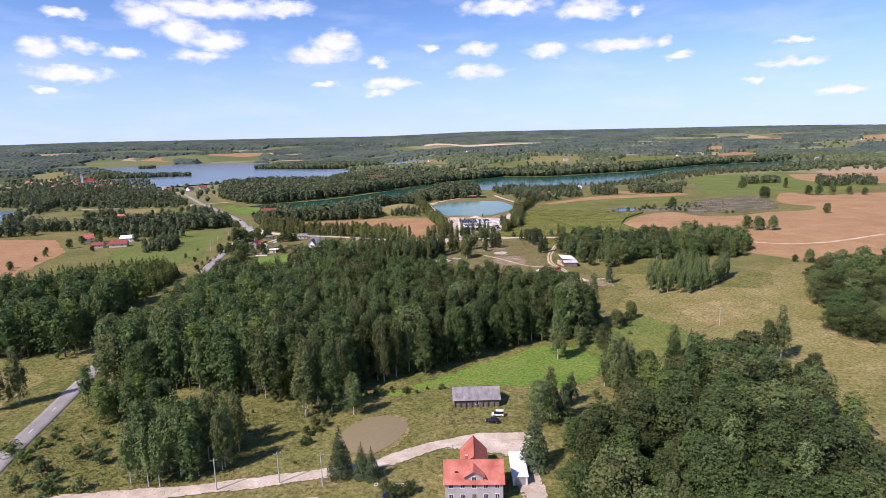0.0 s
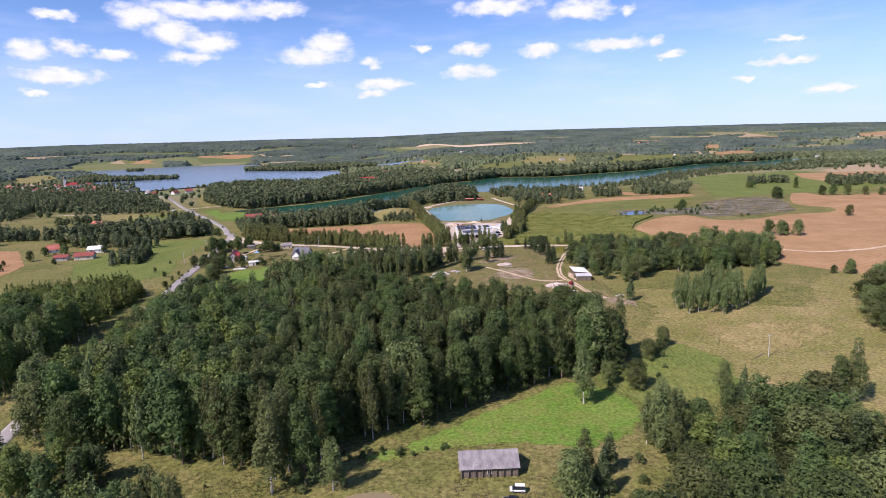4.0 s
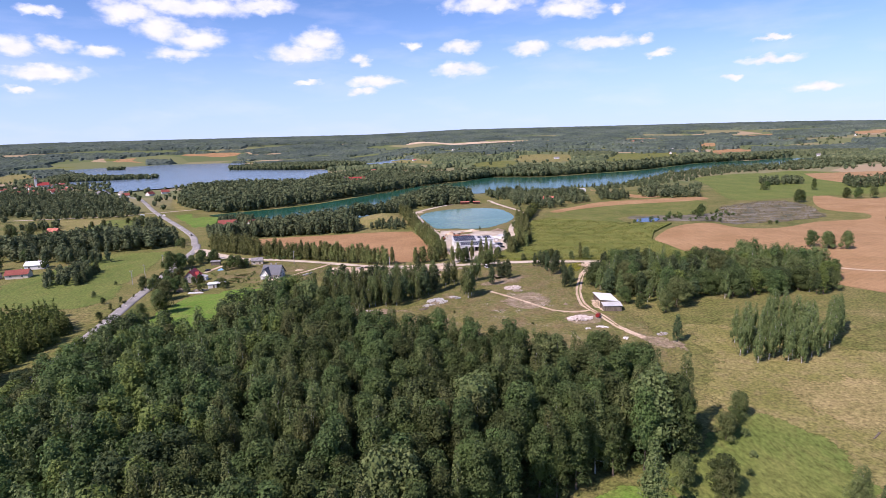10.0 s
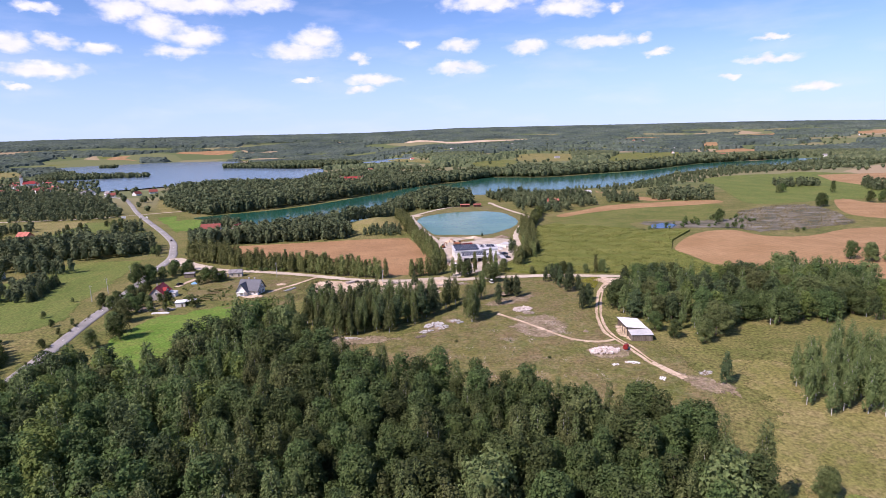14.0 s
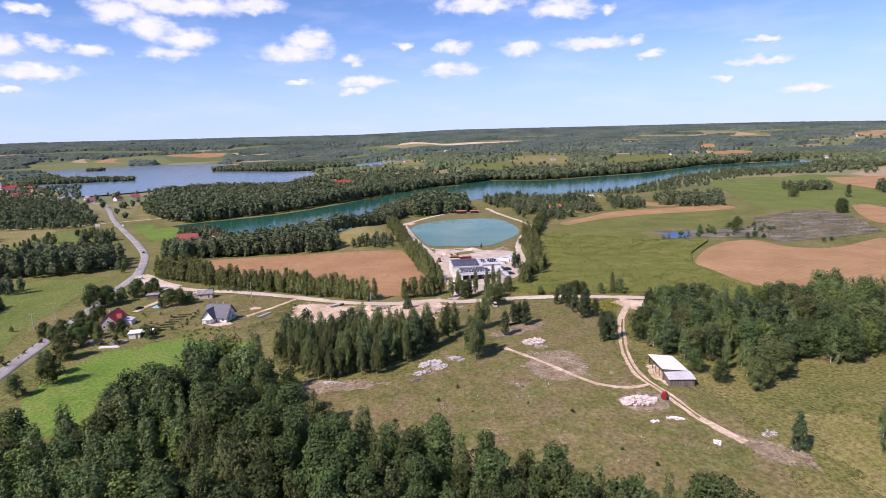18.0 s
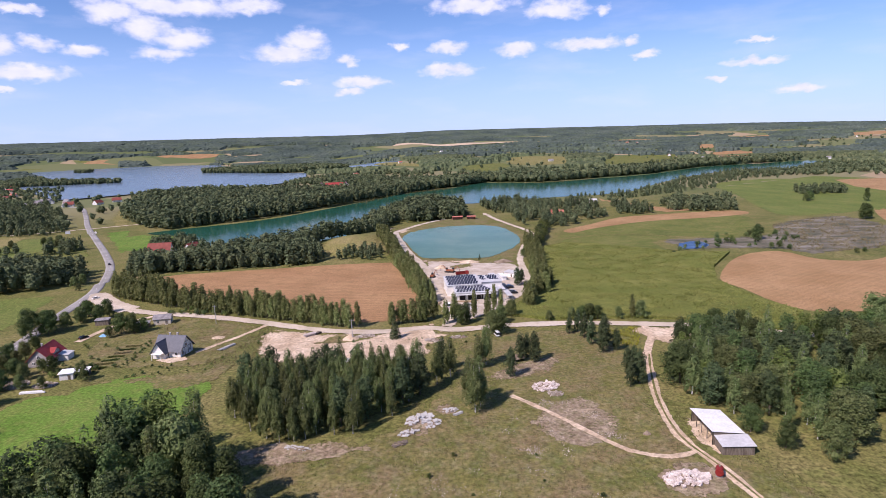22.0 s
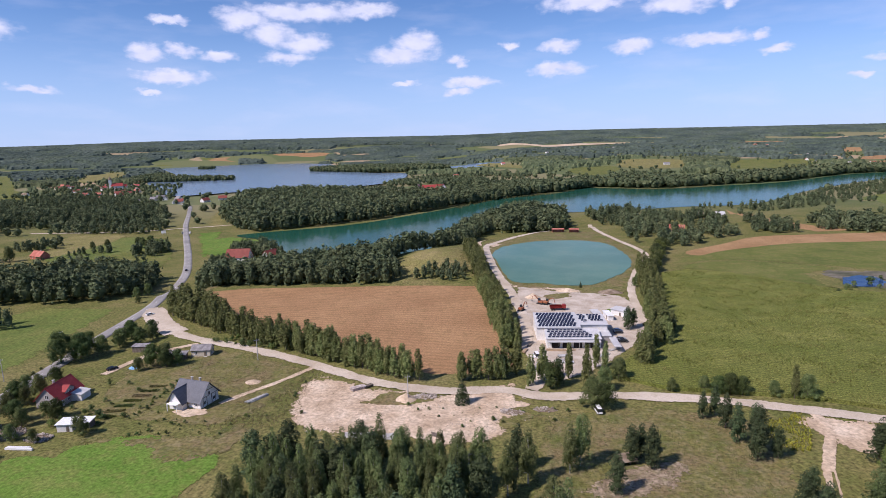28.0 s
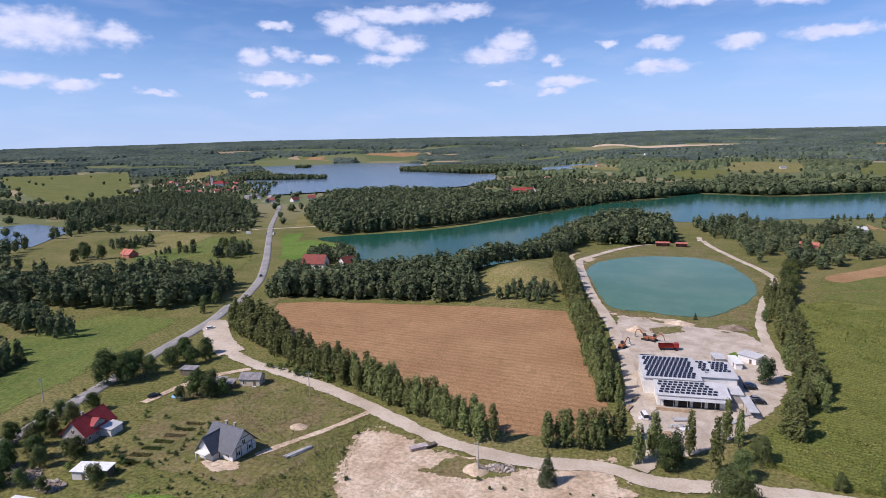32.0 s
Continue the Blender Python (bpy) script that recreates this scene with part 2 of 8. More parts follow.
def rows_material(name, a, b, spacing, angle, rough=0.95, bump=0.1, patch=30, depth=0.12, patches=None, wobble=1.2, grain=1.2):
    """A field with rows: bands of two tones across the given direction, broken by noise."""
    m = material(name, [a, tuple((p + q) / 2 for p, q in zip(a, b)), b], patch, rough, fine=0.7, bump=bump, spec=0.1, patches=patches, grain=grain)
    nt = m.node_tree
    add, link = nt.nodes.new, nt.links.new
    bs = next(n for n in nt.nodes if n.type == "BSDF_PRINCIPLED")
    base = bs.inputs["Base Color"].links[0].from_socket
    geo = next(n for n in nt.nodes if n.type == "NEW_GEOMETRY")
    mp = add("ShaderNodeMapping")
    mp.inputs["Rotation"].default_value = (0, 0, radians(angle))
    link(geo.outputs["Position"], mp.inputs["Vector"])
    wv = add("ShaderNodeTexWave")
    wv.bands_direction = "Y"
    wv.inputs["Scale"].default_value, wv.inputs["Distortion"].default_value = 0.314 / spacing, wobble
    wv.inputs["Detail"].default_value, wv.inputs["Detail Scale"].default_value = 3.0, 0.4
    link(mp.outputs[0], wv.inputs["Vector"])
    mr = add("ShaderNodeMapRange")
    mr.inputs["To Min"].default_value, mr.inputs["To Max"].default_value = 1 - depth, 1 + 0.6 * depth
    link(wv.outputs["Fac"], mr.inputs["Value"])
    mx = add("ShaderNodeVectorMath")
    mx.operation = "SCALE"
    link(base, mx.inputs[0])
    link(mr.outputs[0], mx.inputs["Scale"])
    link(mx.outputs[0], bs.inputs["Base Color"])
    return m


def water_material(name, color, ripple=0.05, scale=2.5, rough=0.12, spec=0.5, patches=None):
    m = material(name, [color, tuple(c * 1.25 for c in color)], 60, rough, fine=scale, bump=ripple, spec=spec, grain=0.12, ior=1.13, patches=patches)
    return m


M = {
    "land": land_material(),
    "meadow": material("meadow", [(0.085, 0.162, 0.021), (0.115, 0.196, 0.03), (0.148, 0.208, 0.042)], 22, fine=1.1, bump=0.08, spec=0.1, grain=1.0, patches=((0.2, 0.18, 0.06), 5.0, 0.4)),
    "hay": material("hay", [(0.095, 0.13, 0.03), (0.12, 0.155, 0.036), (0.155, 0.172, 0.046)], 26, fine=1.1, bump=0.08, spec=0.1, grain=1.0, patches=((0.165, 0.165, 0.05), 6.0, 0.5), stretch=(1.0, 0.5, 1.0)),
    "pasture": material("pasture", [(0.088, 0.115, 0.026), (0.125, 0.142, 0.034), (0.165, 0.165, 0.05)], 30, fine=1.1, bump=0.08, spec=0.1, grain=1.0, patches=[((0.21, 0.175, 0.07), 7.0, 0.55), ((0.1, 0.125, 0.028), 2.4, 0.45)]),
    "dry": material("dry", [(0.152, 0.15, 0.043), (0.2, 0.182, 0.062), (0.255, 0.214, 0.09)], 26, fine=1.1, bump=0.08, spec=0.1, grain=1.2, patches=[((0.15, 0.158, 0.042), 9.0, 0.5), ((0.25, 0.19, 0.1), 5.0, 0.4)]),
    "parched": material("parched", [(0.2, 0.172, 0.066), (0.25, 0.205, 0.085), (0.3, 0.24, 0.108)], 16, fine=1.1, bump=0.08, spec=0.1, grain=1.2, patches=((0.16, 0.155, 0.05), 5.0, 0.5)),
    "rough": material("rough", [(0.112, 0.112, 0.03), (0.16, 0.145, 0.047), (0.215, 0.178, 0.078)], 10, fine=1.3, bump=0.1, spec=0.1, grain=0.95, patches=[((0.095, 0.118, 0.028), 8.0, 0.75), ((0.2, 0.14, 0.078), 14.0, 0.7), ((0.078, 0.096, 0.024), 1.7, 0.35), ((0.36, 0.3, 0.22), 2.4, 0.16)]),
    "stubble": rows_material("stubble", (0.285, 0.165, 0.08), (0.375, 0.228, 0.112), 3.4, 6, depth=0.1, wobble=2.5, grain=0.9, patches=[((0.225, 0.145, 0.068), 6.0, 0.55), ((0.34, 0.2, 0.1), 22.0, 0.5)]),
    "corn": rows_material("corn", (0.125, 0.15, 0.03), (0.205, 0.21, 0.055), 1.9, 12, bump=0.5, patch=18, depth=0.16, wobble=2.0, grain=1.6, patches=((0.1, 0.115, 0.025), 4.0, 0.6)),
    "tan": rows_material("tan", (0.285, 0.172, 0.08), (0.38, 0.24, 0.122), 4.0, -30, depth=0.05, wobble=3.0, grain=0.8, patches=((0.25, 0.165, 0.078), 9.0, 0.5)),
    "marsh": material("marsh", [(0.05, 0.06, 0.03), (0.14, 0.125, 0.085), (0.24, 0.22, 0.18)], 14, fine=1.6, bump=0.2, stretch=(0.6, 1.5, 1)),
    "bare": material("bare", [(0.17, 0.128, 0.08), (0.235, 0.178, 0.118), (0.34, 0.27, 0.19)], 5, fine=1.1, bump=0.08, spec=0.1, grain=1.1, patches=[((0.13, 0.125, 0.045), 3.0, 0.6), ((0.42, 0.35, 0.26), 1.6, 0.35)]),
    "sand": material("sand", [(0.41, 0.305, 0.2), (0.54, 0.42, 0.295), (0.64, 0.525, 0.39)], 9, fine=1.3, bump=0.15, spec=0.15, grain=0.75, patches=((0.34, 0.26, 0.17), 4.0, 0.5)),
    "dirt": material("dirt", [(0.4, 0.335, 0.255), (0.52, 0.445, 0.35), (0.6, 0.525, 0.425)], 12, fine=0.5, bump=0.05, spec=0.15, grain=0.35, patches=((0.37, 0.295, 0.2), 3.0, 0.5)),
    "gravel": material("gravel", [(0.38, 0.32, 0.25), (0.49, 0.42, 0.335), (0.58, 0.51, 0.42)], 8, fine=0.5, bump=0.06, grain=0.4, patches=((0.35, 0.275, 0.19), 5.0, 0.6)),
    "asphalt": material("asphalt", [(0.21, 0.2, 0.185), (0.275, 0.26, 0.24), (0.33, 0.315, 0.295)], 14, fine=0.7, rough=0.85, bump=0.01, grain=0.3),
    "paint": material("paint", [(0.7, 0.7, 0.68), (0.8, 0.8, 0.78)], 1.0, 0.7, grain=0.3),
    "pond": water_material("pond", (0.08, 0.16, 0.105), 0.02, 1.5, patches=((0.125, 0.2, 0.13), 30.0, 0.7)),
    "lake": water_material("lake", (0.014, 0.066, 0.042), 0.05, 2.2, spec=0.4, patches=((0.02, 0.085, 0.06), 60.0, 0.6)),
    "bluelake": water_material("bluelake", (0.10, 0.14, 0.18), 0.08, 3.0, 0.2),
    "mud": water_material("mud", (0.20, 0.165, 0.095), 0.004, 1.2, 0.1, 0.25),
    "pool": water_material("pool", (0.02, 0.045, 0.11), 0.01, 2.0),
    "leaf": material("leaf", [(0.041, 0.065, 0.019), (0.068, 0.097, 0.031), (0.11, 0.138, 0.047)], 1.2, 0.75, random_amount=0.32, translucent=0.3, spec=0.2, leafy=0.22, grain=0.6, patches=((0.106, 0.152, 0.04), 9.0, 0.55)),
    "fresh_leaf": material("fresh_leaf", [(0.075, 0.1, 0.022), (0.115, 0.145, 0.034), (0.165, 0.185, 0.052)], 1.2, 0.75, random_amount=0.2, translucent=0.25, spec=0.2, leafy=0.22, grain=0.6),
    "deep_leaf": material("deep_leaf", [(0.035, 0.051, 0.019), (0.058, 0.078, 0.029), (0.094, 0.114, 0.043)], 1.2, 0.75, random_amount=0.2, translucent=0.3, spec=0.2, leafy=0.22, grain=0.6),
    "birch_leaf": material("birch_leaf", [(0.077, 0.103, 0.032), (0.115, 0.142, 0.048), (0.167, 0.188, 0.07)], 2.0, 0.75, random_amount=0.3, translucent=0.25, spec=0.2, leafy=0.22, grain=0.6),
    "needle": material("needle", [(0.04, 0.062, 0.025), (0.066, 0.092, 0.038), (0.1, 0.125, 0.055)], 1.6, 0.8, random_amount=0.25, translucent=0.18, spec=0.2, leafy=0.22, grain=0.6),
    # foliage of the farther woods, paler and bluer to imitate haze in the air
    "hazed_leaf": material("hazed_leaf", [(0.07, 0.094, 0.048), (0.108, 0.134, 0.065), (0.175, 0.194, 0.094)], 11, 0.85, fine=3, random_amount=0.16, translucent=0.2, spec=0.1, island=True),
    "young_leaf": material("young_leaf", [(0.112, 0.138, 0.04), (0.16, 0.184, 0.06), (0.23, 0.245, 0.09)], 1.6, 0.75, random_amount=0.25, translucent=0.25, spec=0.2, leafy=0.22, grain=0.6),
    # hill forest, its base colour turned blue to stand in for distance haze
    "hazed_conifer": material("hazed_conifer", [(0.046, 0.063, 0.053), (0.068, 0.09, 0.073), (0.1, 0.122, 0.094)], 160, 0.9, fine=9, spec=0.1, patches=((0.085, 0.11, 0.06), 90.0, 0.6)),
    "bark": material("bark", [(0.09, 0.07, 0.05), (0.16, 0.13, 0.10)], 0.6, 0.9, bump=0.02),
    "birch_bark": material("birch_bark", [(0.12, 0.11, 0.10), (0.5, 0.48, 0.45), (0.62, 0.6, 0.56)], 0.5, 0.8, stretch=(1, 1, 3)),
    "weed": material("weed", [(0.095, 0.105, 0.03), (0.15, 0.14, 0.05), (0.22, 0.18, 0.082)], 12, 0.9, fine=1.5, random_amount=0.3, translucent=0.2, island=True),
    "maize": material("maize", [(0.12, 0.145, 0.03), (0.17, 0.185, 0.042), (0.25, 0.235, 0.075)], 8, 0.8, fine=1.0, random_amount=0.35, translucent=0.25, island=True),
    "goldenrod": material("goldenrod", [(0.2, 0.22, 0.03), (0.34, 0.31, 0.035)], 2, 0.9, random_amount=0.35, island=True),
    "red_tile": material("red_tile", [(0.34, 0.1, 0.068), (0.43, 0.145, 0.1), (0.5, 0.19, 0.14)], 3.0, 0.75, fine=0.5, bump=0.03, grain=0.3),
    "brick_roof": material("brick_roof", [(0.19, 0.052, 0.04), (0.26, 0.076, 0.056)], 3.0, 0.75, fine=0.5, grain=0.4),
    "pale_weed": material("pale_weed", [(0.2, 0.168, 0.08), (0.31, 0.265, 0.145)], 6, 0.9, fine=1.0, random_amount=0.3, translucent=0.2, island=True),
    "green_weed": material("green_weed", [(0.095, 0.122, 0.026), (0.145, 0.165, 0.042)], 6, 0.9, fine=1.0, random_amount=0.35, translucent=0.2, island=True),
    "red_metal": material("red_metal", [(0.27, 0.035, 0.032), (0.34, 0.055, 0.048)], 3.0, 0.5, fine=0.6, grain=0.3),
    "grey_tile": material("grey_tile", [(0.09, 0.095, 0.11), (0.125, 0.13, 0.15)], 2.0, 0.6, fine=0.4, bump=0.02, grain=0.3),
    "old_roof": material("old_roof", [(0.17, 0.16, 0.165), (0.24, 0.225, 0.225), (0.30, 0.285, 0.28)], 1.6, 0.9, fine=0.25, bump=0.03, stretch=(1, 0.35, 1), grain=0.5),
    "metal_roof": material("metal_roof", [(0.45, 0.45, 0.45), (0.56, 0.555, 0.545)], 5.0, 0.6, fine=0.8, grain=0.3),
    "white_roof": material("white_roof", [(0.68, 0.69, 0.68), (0.8, 0.8, 0.79)], 3.0, 0.6, fine=0.6, grain=0.3),
    "plaster": material("plaster", [(0.66, 0.64, 0.60), (0.76, 0.75, 0.72)], 2.5, 0.9, fine=0.3, grain=0.3),
    "cream": material("cream", [(0.52, 0.46, 0.36), (0.62, 0.56, 0.46)], 2.5, 0.9, fine=0.3, grain=0.3),
    "greywall": material("greywall", [(0.33, 0.30, 0.28), (0.42, 0.39, 0.37)], 2.5, 0.9, fine=0.3, grain=0.3),
    "wood": material("wood", [(0.09, 0.07, 0.055), (0.16, 0.13, 0.10), (0.22, 0.19, 0.155)], 1.2, 0.9, fine=0.15, stretch=(3, 3, 0.4), grain=0.5),
    "new_wood": material("new_wood", [(0.34, 0.24, 0.14), (0.45, 0.34, 0.22)], 1.2, 0.8, fine=0.15),
    "glass": material("glass", [(0.02, 0.025, 0.03), (0.03, 0.035, 0.04)], 3, 0.08, spec=0.6),
    "panel": material("panel", [(0.018, 0.024, 0.045), (0.028, 0.036, 0.062)], 2.0, 0.15, fine=0.3, spec=0.5),
    "steel": material("steel", [(0.35, 0.36, 0.37), (0.45, 0.46, 0.47)], 1.0, 0.45, metal=0.6),
    "concrete": material("concrete", [(0.33, 0.32, 0.30), (0.45, 0.44, 0.42), (0.52, 0.51, 0.49)], 1.5, 0.95, fine=0.2, bump=0.02, grain=0.3),
    "rubble": material("rubble", [(0.22, 0.18, 0.145), (0.36, 0.31, 0.26), (0.52, 0.46, 0.4)], 1.4, 0.95, fine=0.3, random_amount=0.4, island=True),
    "pale_block": material("pale_block", [(0.42, 0.345, 0.3), (0.56, 0.48, 0.43), (0.7, 0.64, 0.59)], 1.6, 0.95, fine=0.3, random_amount=0.25, island=True),
    "soil": material("soil", [(0.13, 0.095, 0.065), (0.22, 0.17, 0.12), (0.30, 0.24, 0.175)], 2.5, 0.95, fine=0.3, bump=0.05, grain=0.5),
    "tyre": material("tyre", [(0.02, 0.02, 0.02), (0.035, 0.035, 0.035)], 0.5, 0.9),
    "red_paint": material("red_paint", [(0.2, 0.02, 0.017), (0.27, 0.035, 0.028)], 2, 0.45),
    "yellow_paint": material("yellow_paint", [(0.26, 0.09, 0.045), (0.32, 0.13, 0.06)], 2, 0.5),
    "white_paint": material("white_paint", [(0.72, 0.72, 0.72), (0.8, 0.8, 0.8)], 2, 0.4, grain=0.3),
    "black_paint": material("black_paint", [(0.012, 0.013, 0.016), (0.025, 0.026, 0.03)], 2, 0.25),
    "blue_paint": material("blue_paint", [(0.03, 0.06, 0.14), (0.045, 0.085, 0.2)], 2, 0.3),
    "silver_paint": material("silver_paint", [(0.3, 0.32, 0.34), (0.38, 0.4, 0.42)], 2, 0.3, metal=0.4),
    "blue_sheet": material("blue_sheet", [(0.12, 0.3, 0.5), (0.25, 0.45, 0.62)], 1, 0.6),
}


# ---- land ----
def ss(a, b, x):
    k = np.clip((x - a) / (b - a), 0, 1)
    return k * k * (3 - 2 * k)


def land(x, y):
    """Height of the ground: low meadows at the start, a flat terrace, a step down to the lakes, a hillock, far hills."""
    u, r = y - 0.6 * x, np.hypot(x, y)
    v = y - np.where(np.asarray(x) < 0, 1.1 * np.maximum(x, -230), 0.6 * np.asarray(x))
    z = -6.5 * (1 - ss(220, 440, y)) - 6 * ss(860, 905, v)
    z = z + 9 * np.exp(-((x + 68) / 30) ** 2 - ((y - 722) / 45) ** 2)
    z = z + 2.0 * np.sin(x / 45 + 0.5) * np.sin(y / 60) * ss(100, 170, x) * (1 - ss(500, 560, u))
    az = np.arctan2(x, y)
    rise = 45 * ss(-0.15, 0.0, az) * ss(1750 + 900 * ss(0, 0.5, az), 3400, r)
    crest = np.interp(az, CREST_AZ, CREST_Z)
    return z + rise + ss(3750, 4800, r) * (crest - rise) + ss(3750, 4000, r) * (1 - ss(4300, 4700, r)) * 8 * np.sin(r / 150 + 2 * np.sin(az * 4))


# height of the wooded hills on the horizon, by bearing
CREST_AZ = [-1.0, -0.9, -0.7, -0.58, -0.3, -0.12, 0.03, 0.18, 0.31, 0.46, 0.56, 0.63, 0.75]
CREST_Z = [120, 126, 140, 151, 148, 142, 156, 149, 140, 131, 120, 108, 95]


def link_mesh(name, verts, faces, mat, parent=None, smooth=False):
    me = bpy.data.meshes.new(name)
    me.from_pydata(verts, [], faces)
    for m in (mat if isinstance(mat, (list, tuple)) else [mat]):
        me.materials.append(m)
    if smooth:
        me.polygons.foreach_set("use_smooth", [True] * len(me.polygons))
    ob = new(name, me)
    ob.parent = parent
    return ob


def part(name, bm, mat, parent=None, label=""):
    """One bmesh as one mesh object, under a thing or under a part."""
    me = bpy.data.meshes.new(name)
    bm.to_mesh(me)
    bm.free()
    me.materials.append(mat)
    ob = new(name, me)
    ob.parent = parent
    if label:
        ob["label"] = label
    return ob


def axis_lines(lo, hi, step, far, grow):
    v = list(np.arange(lo, hi + 1, step))
    s = step
    while v[-1] < far:
        s *= grow
        v.append(v[-1] + s)
    s = step
    while v[0] > -far:
        s *= grow
        v.insert(0, v[0] - s)
    return np.array(v)


def make_ground():
    xs, ys = axis_lines(-400, 500, 10, 6200, 1.12), axis_lines(-60, 1000, 10, 6200, 1.09)
    X, Y = np.meshgrid(xs, ys)
    Z = land(X, Y)
    verts = np.stack([X, Y, Z], -1).reshape(-1, 3)
    w, n = len(xs), len(ys)
    i = (np.arange(n - 1)[:, None] * w + np.arange(w - 1)[None]).ravel()
    cx, cy = verts[i, 0], verts[i, 1]
    i = i[(np.hypot(cx, cy) < 4950) & (cy > -1200)]
    faces = np.stack([i, i + 1, i + w + 1, i + w], -1)
    ob = link_mesh("ground", verts.tolist(), faces.tolist(), M["land"], smooth=True)
    tagged(ob, "rolling grassy ground with dry and green patches", "ground", kind="structure")


make_ground()


def soft_edged(mat):
    """A copy of a land-cover material that breaks up into tufts where its sheet's edge value falls to nought."""
    if mat + "_soft" not in M:
        m = M[mat].copy()
        m.name = mat + "_soft"
        nt = m.node_tree
        add, link = nt.nodes.new, nt.links.new
        out = next(n for n in nt.nodes if n.type == "OUTPUT_MATERIAL")
        shader = out.inputs["Surface"].links[0].from_socket
        at, geo = add("ShaderNodeAttribute"), add("ShaderNodeNewGeometry")
        at.attribute_name = "edge"
        total = at.outputs["Fac"]
        for size, amount in ((6.0, 1.0), (1.0, 0.6)):
            n, ma = add("ShaderNodeTexNoise"), add("ShaderNodeMath")
            n.inputs["Scale"].default_value, n.inputs["Detail"].default_value = 1 / size, 5.0
            link(geo.outputs["Position"], n.inputs["Vector"])
            ma.operation = "MULTIPLY_ADD"
            link(n.outputs["Fac"], ma.inputs[0])
            ma.inputs[1].default_value = amount
            link(total, ma.inputs[2])
            total = ma.outputs[0]
        mr, clear, mix = add("ShaderNodeMapRange"), add("ShaderNodeBsdfTransparent"), add("ShaderNodeMixShader")
        mr.inputs["From Min"].default_value, mr.inputs["From Max"].default_value = 1.2, 1.24
        link(total, mr.inputs["Value"])
        link(mr.outputs[0], mix.inputs[0])
        link(clear.outputs[0], mix.inputs[1])
        link(shader, mix.inputs[2])
        link(mix.outputs[0], out.inputs["Surface"])
        M[mat + "_soft"] = m
    return M[mat + "_soft"]


FEATHER = {"dry": 16, "parched": 16, "rough": 9, "hay": 9, "pasture": 8, "meadow": 5, "marsh": 14, "sand": 8, "gravel": 4, "dirt": 3, "bare": 9}


def sheet(name, pts, mat, lift, label, category, wall=0.0, step=10, kind="structure", ragged=0.0, seed=1, smooth=0):
    """A patch of land cover that follows the ground, lift metres above it; wall > 0 gives it sides down to the ground."""
    rng = random.Random(seed)
    fine, feather = [], 0 if wall or step != 10 else FEATHER.get(mat, 0)
    if feather:
        span = min(max(p[k] for p in pts) - min(p[k] for p in pts) for k in (0, 1))
        feather = min(feather, span / 3.5)
        step = min(10, max(feather, span / 40, 2.5))
    if smooth:
        q = [Vector(v) for v in pts]
        pts = []
        for k in range(len(q)):
            p0, p1, p2, p3 = q[k - 1], q[k], q[(k + 1) % len(q)], q[(k + 2) % len(q)]
            for j in range(smooth):
                t = j / smooth
                pts.append(tuple(0.5 * (2 * p1 + (p2 - p0) * t + (2 * p0 - 5 * p1 + 4 * p2 - p3) * t * t + (3 * p1 - p0 - 3 * p2 + p3) * t ** 3)))
    for k in range(len(pts)):
        a, b = Vector(pts[k]), Vector(pts[(k + 1) % len(pts)])
        n = max(1, int((b - a).length / (6 if ragged else 1e9))) if ragged else 1
        for j in range(n):
            p = a.lerp(b, j / n)
            fine.append((p.x + rng.uniform(-ragged, ragged), p.y + rng.uniform(-ragged, ragged)))
    bm = bmesh.new()
    f = bm.faces.new([bm.verts.new((*p, 0)) for p in fine])
    if f.normal.z < 0 or f.calc_area() and sum(fine[k - 1][0] * fine[k][1] - fine[k][0] * fine[k - 1][1] for k in range(len(fine))) < 0:
        bmesh.ops.reverse_faces(bm, faces=[f])
    bmesh.ops.triangulate(bm, faces=bm.faces[:])
    for ax in (0, 1):
        lo, hi = min(p[ax] for p in fine), max(p[ax] for p in fine)
        n = (1, 0, 0) if ax == 0 else (0, 1, 0)
        for k in range(int(math.floor(lo / step)) + 1, int(math.ceil(hi / step))):
            co = (k * step, 0, 0) if ax == 0 else (0, k * step, 0)
            bmesh.ops.bisect_plane(bm, geom=bm.verts[:] + bm.edges[:] + bm.faces[:], plane_co=co, plane_no=n, dist=1e-4)
    for v in bm.verts:
        v.co.z = float(land(v.co.x, v.co.y)) + lift + (0.25 * wall * noise.noise((v.co.x / 4, v.co.y / 4, 0)) if wall else 0)
    if wall:
        rim = [e for e in bm.edges if e.is_boundary]
        new_geo = bmesh.ops.extrude_edge_only(bm, edges=rim)["geom"]
        for v in new_geo:
            if isinstance(v, bmesh.types.BMVert):
                v.co.z = float(land(v.co.x, v.co.y)) - 0.1
    if not feather:
        return tagged(part(name, bm, M[mat]), label, category, kind=kind)
    P = np.array([(v.co.x, v.co.y) for v in bm.verts])
    away = np.full(len(P), 1e9)
    for k in range(len(fine)):
        a, b = np.array(fine[k - 1]), np.array(fine[k])
        d = b - a
        t = np.clip(((P - a) @ d) / max(1e-9, d @ d), 0, 1)
        away = np.minimum(away, np.linalg.norm(P - a - t[:, None] * d, axis=1))
    ob = part(name, bm, soft_edged(mat))
    ob.data.attributes.new("edge", "FLOAT", "POINT").data.foreach_set("value", np.clip(away / feather, 0, 1).astype(np.float32))
    return tagged(ob, label, category, kind=kind)


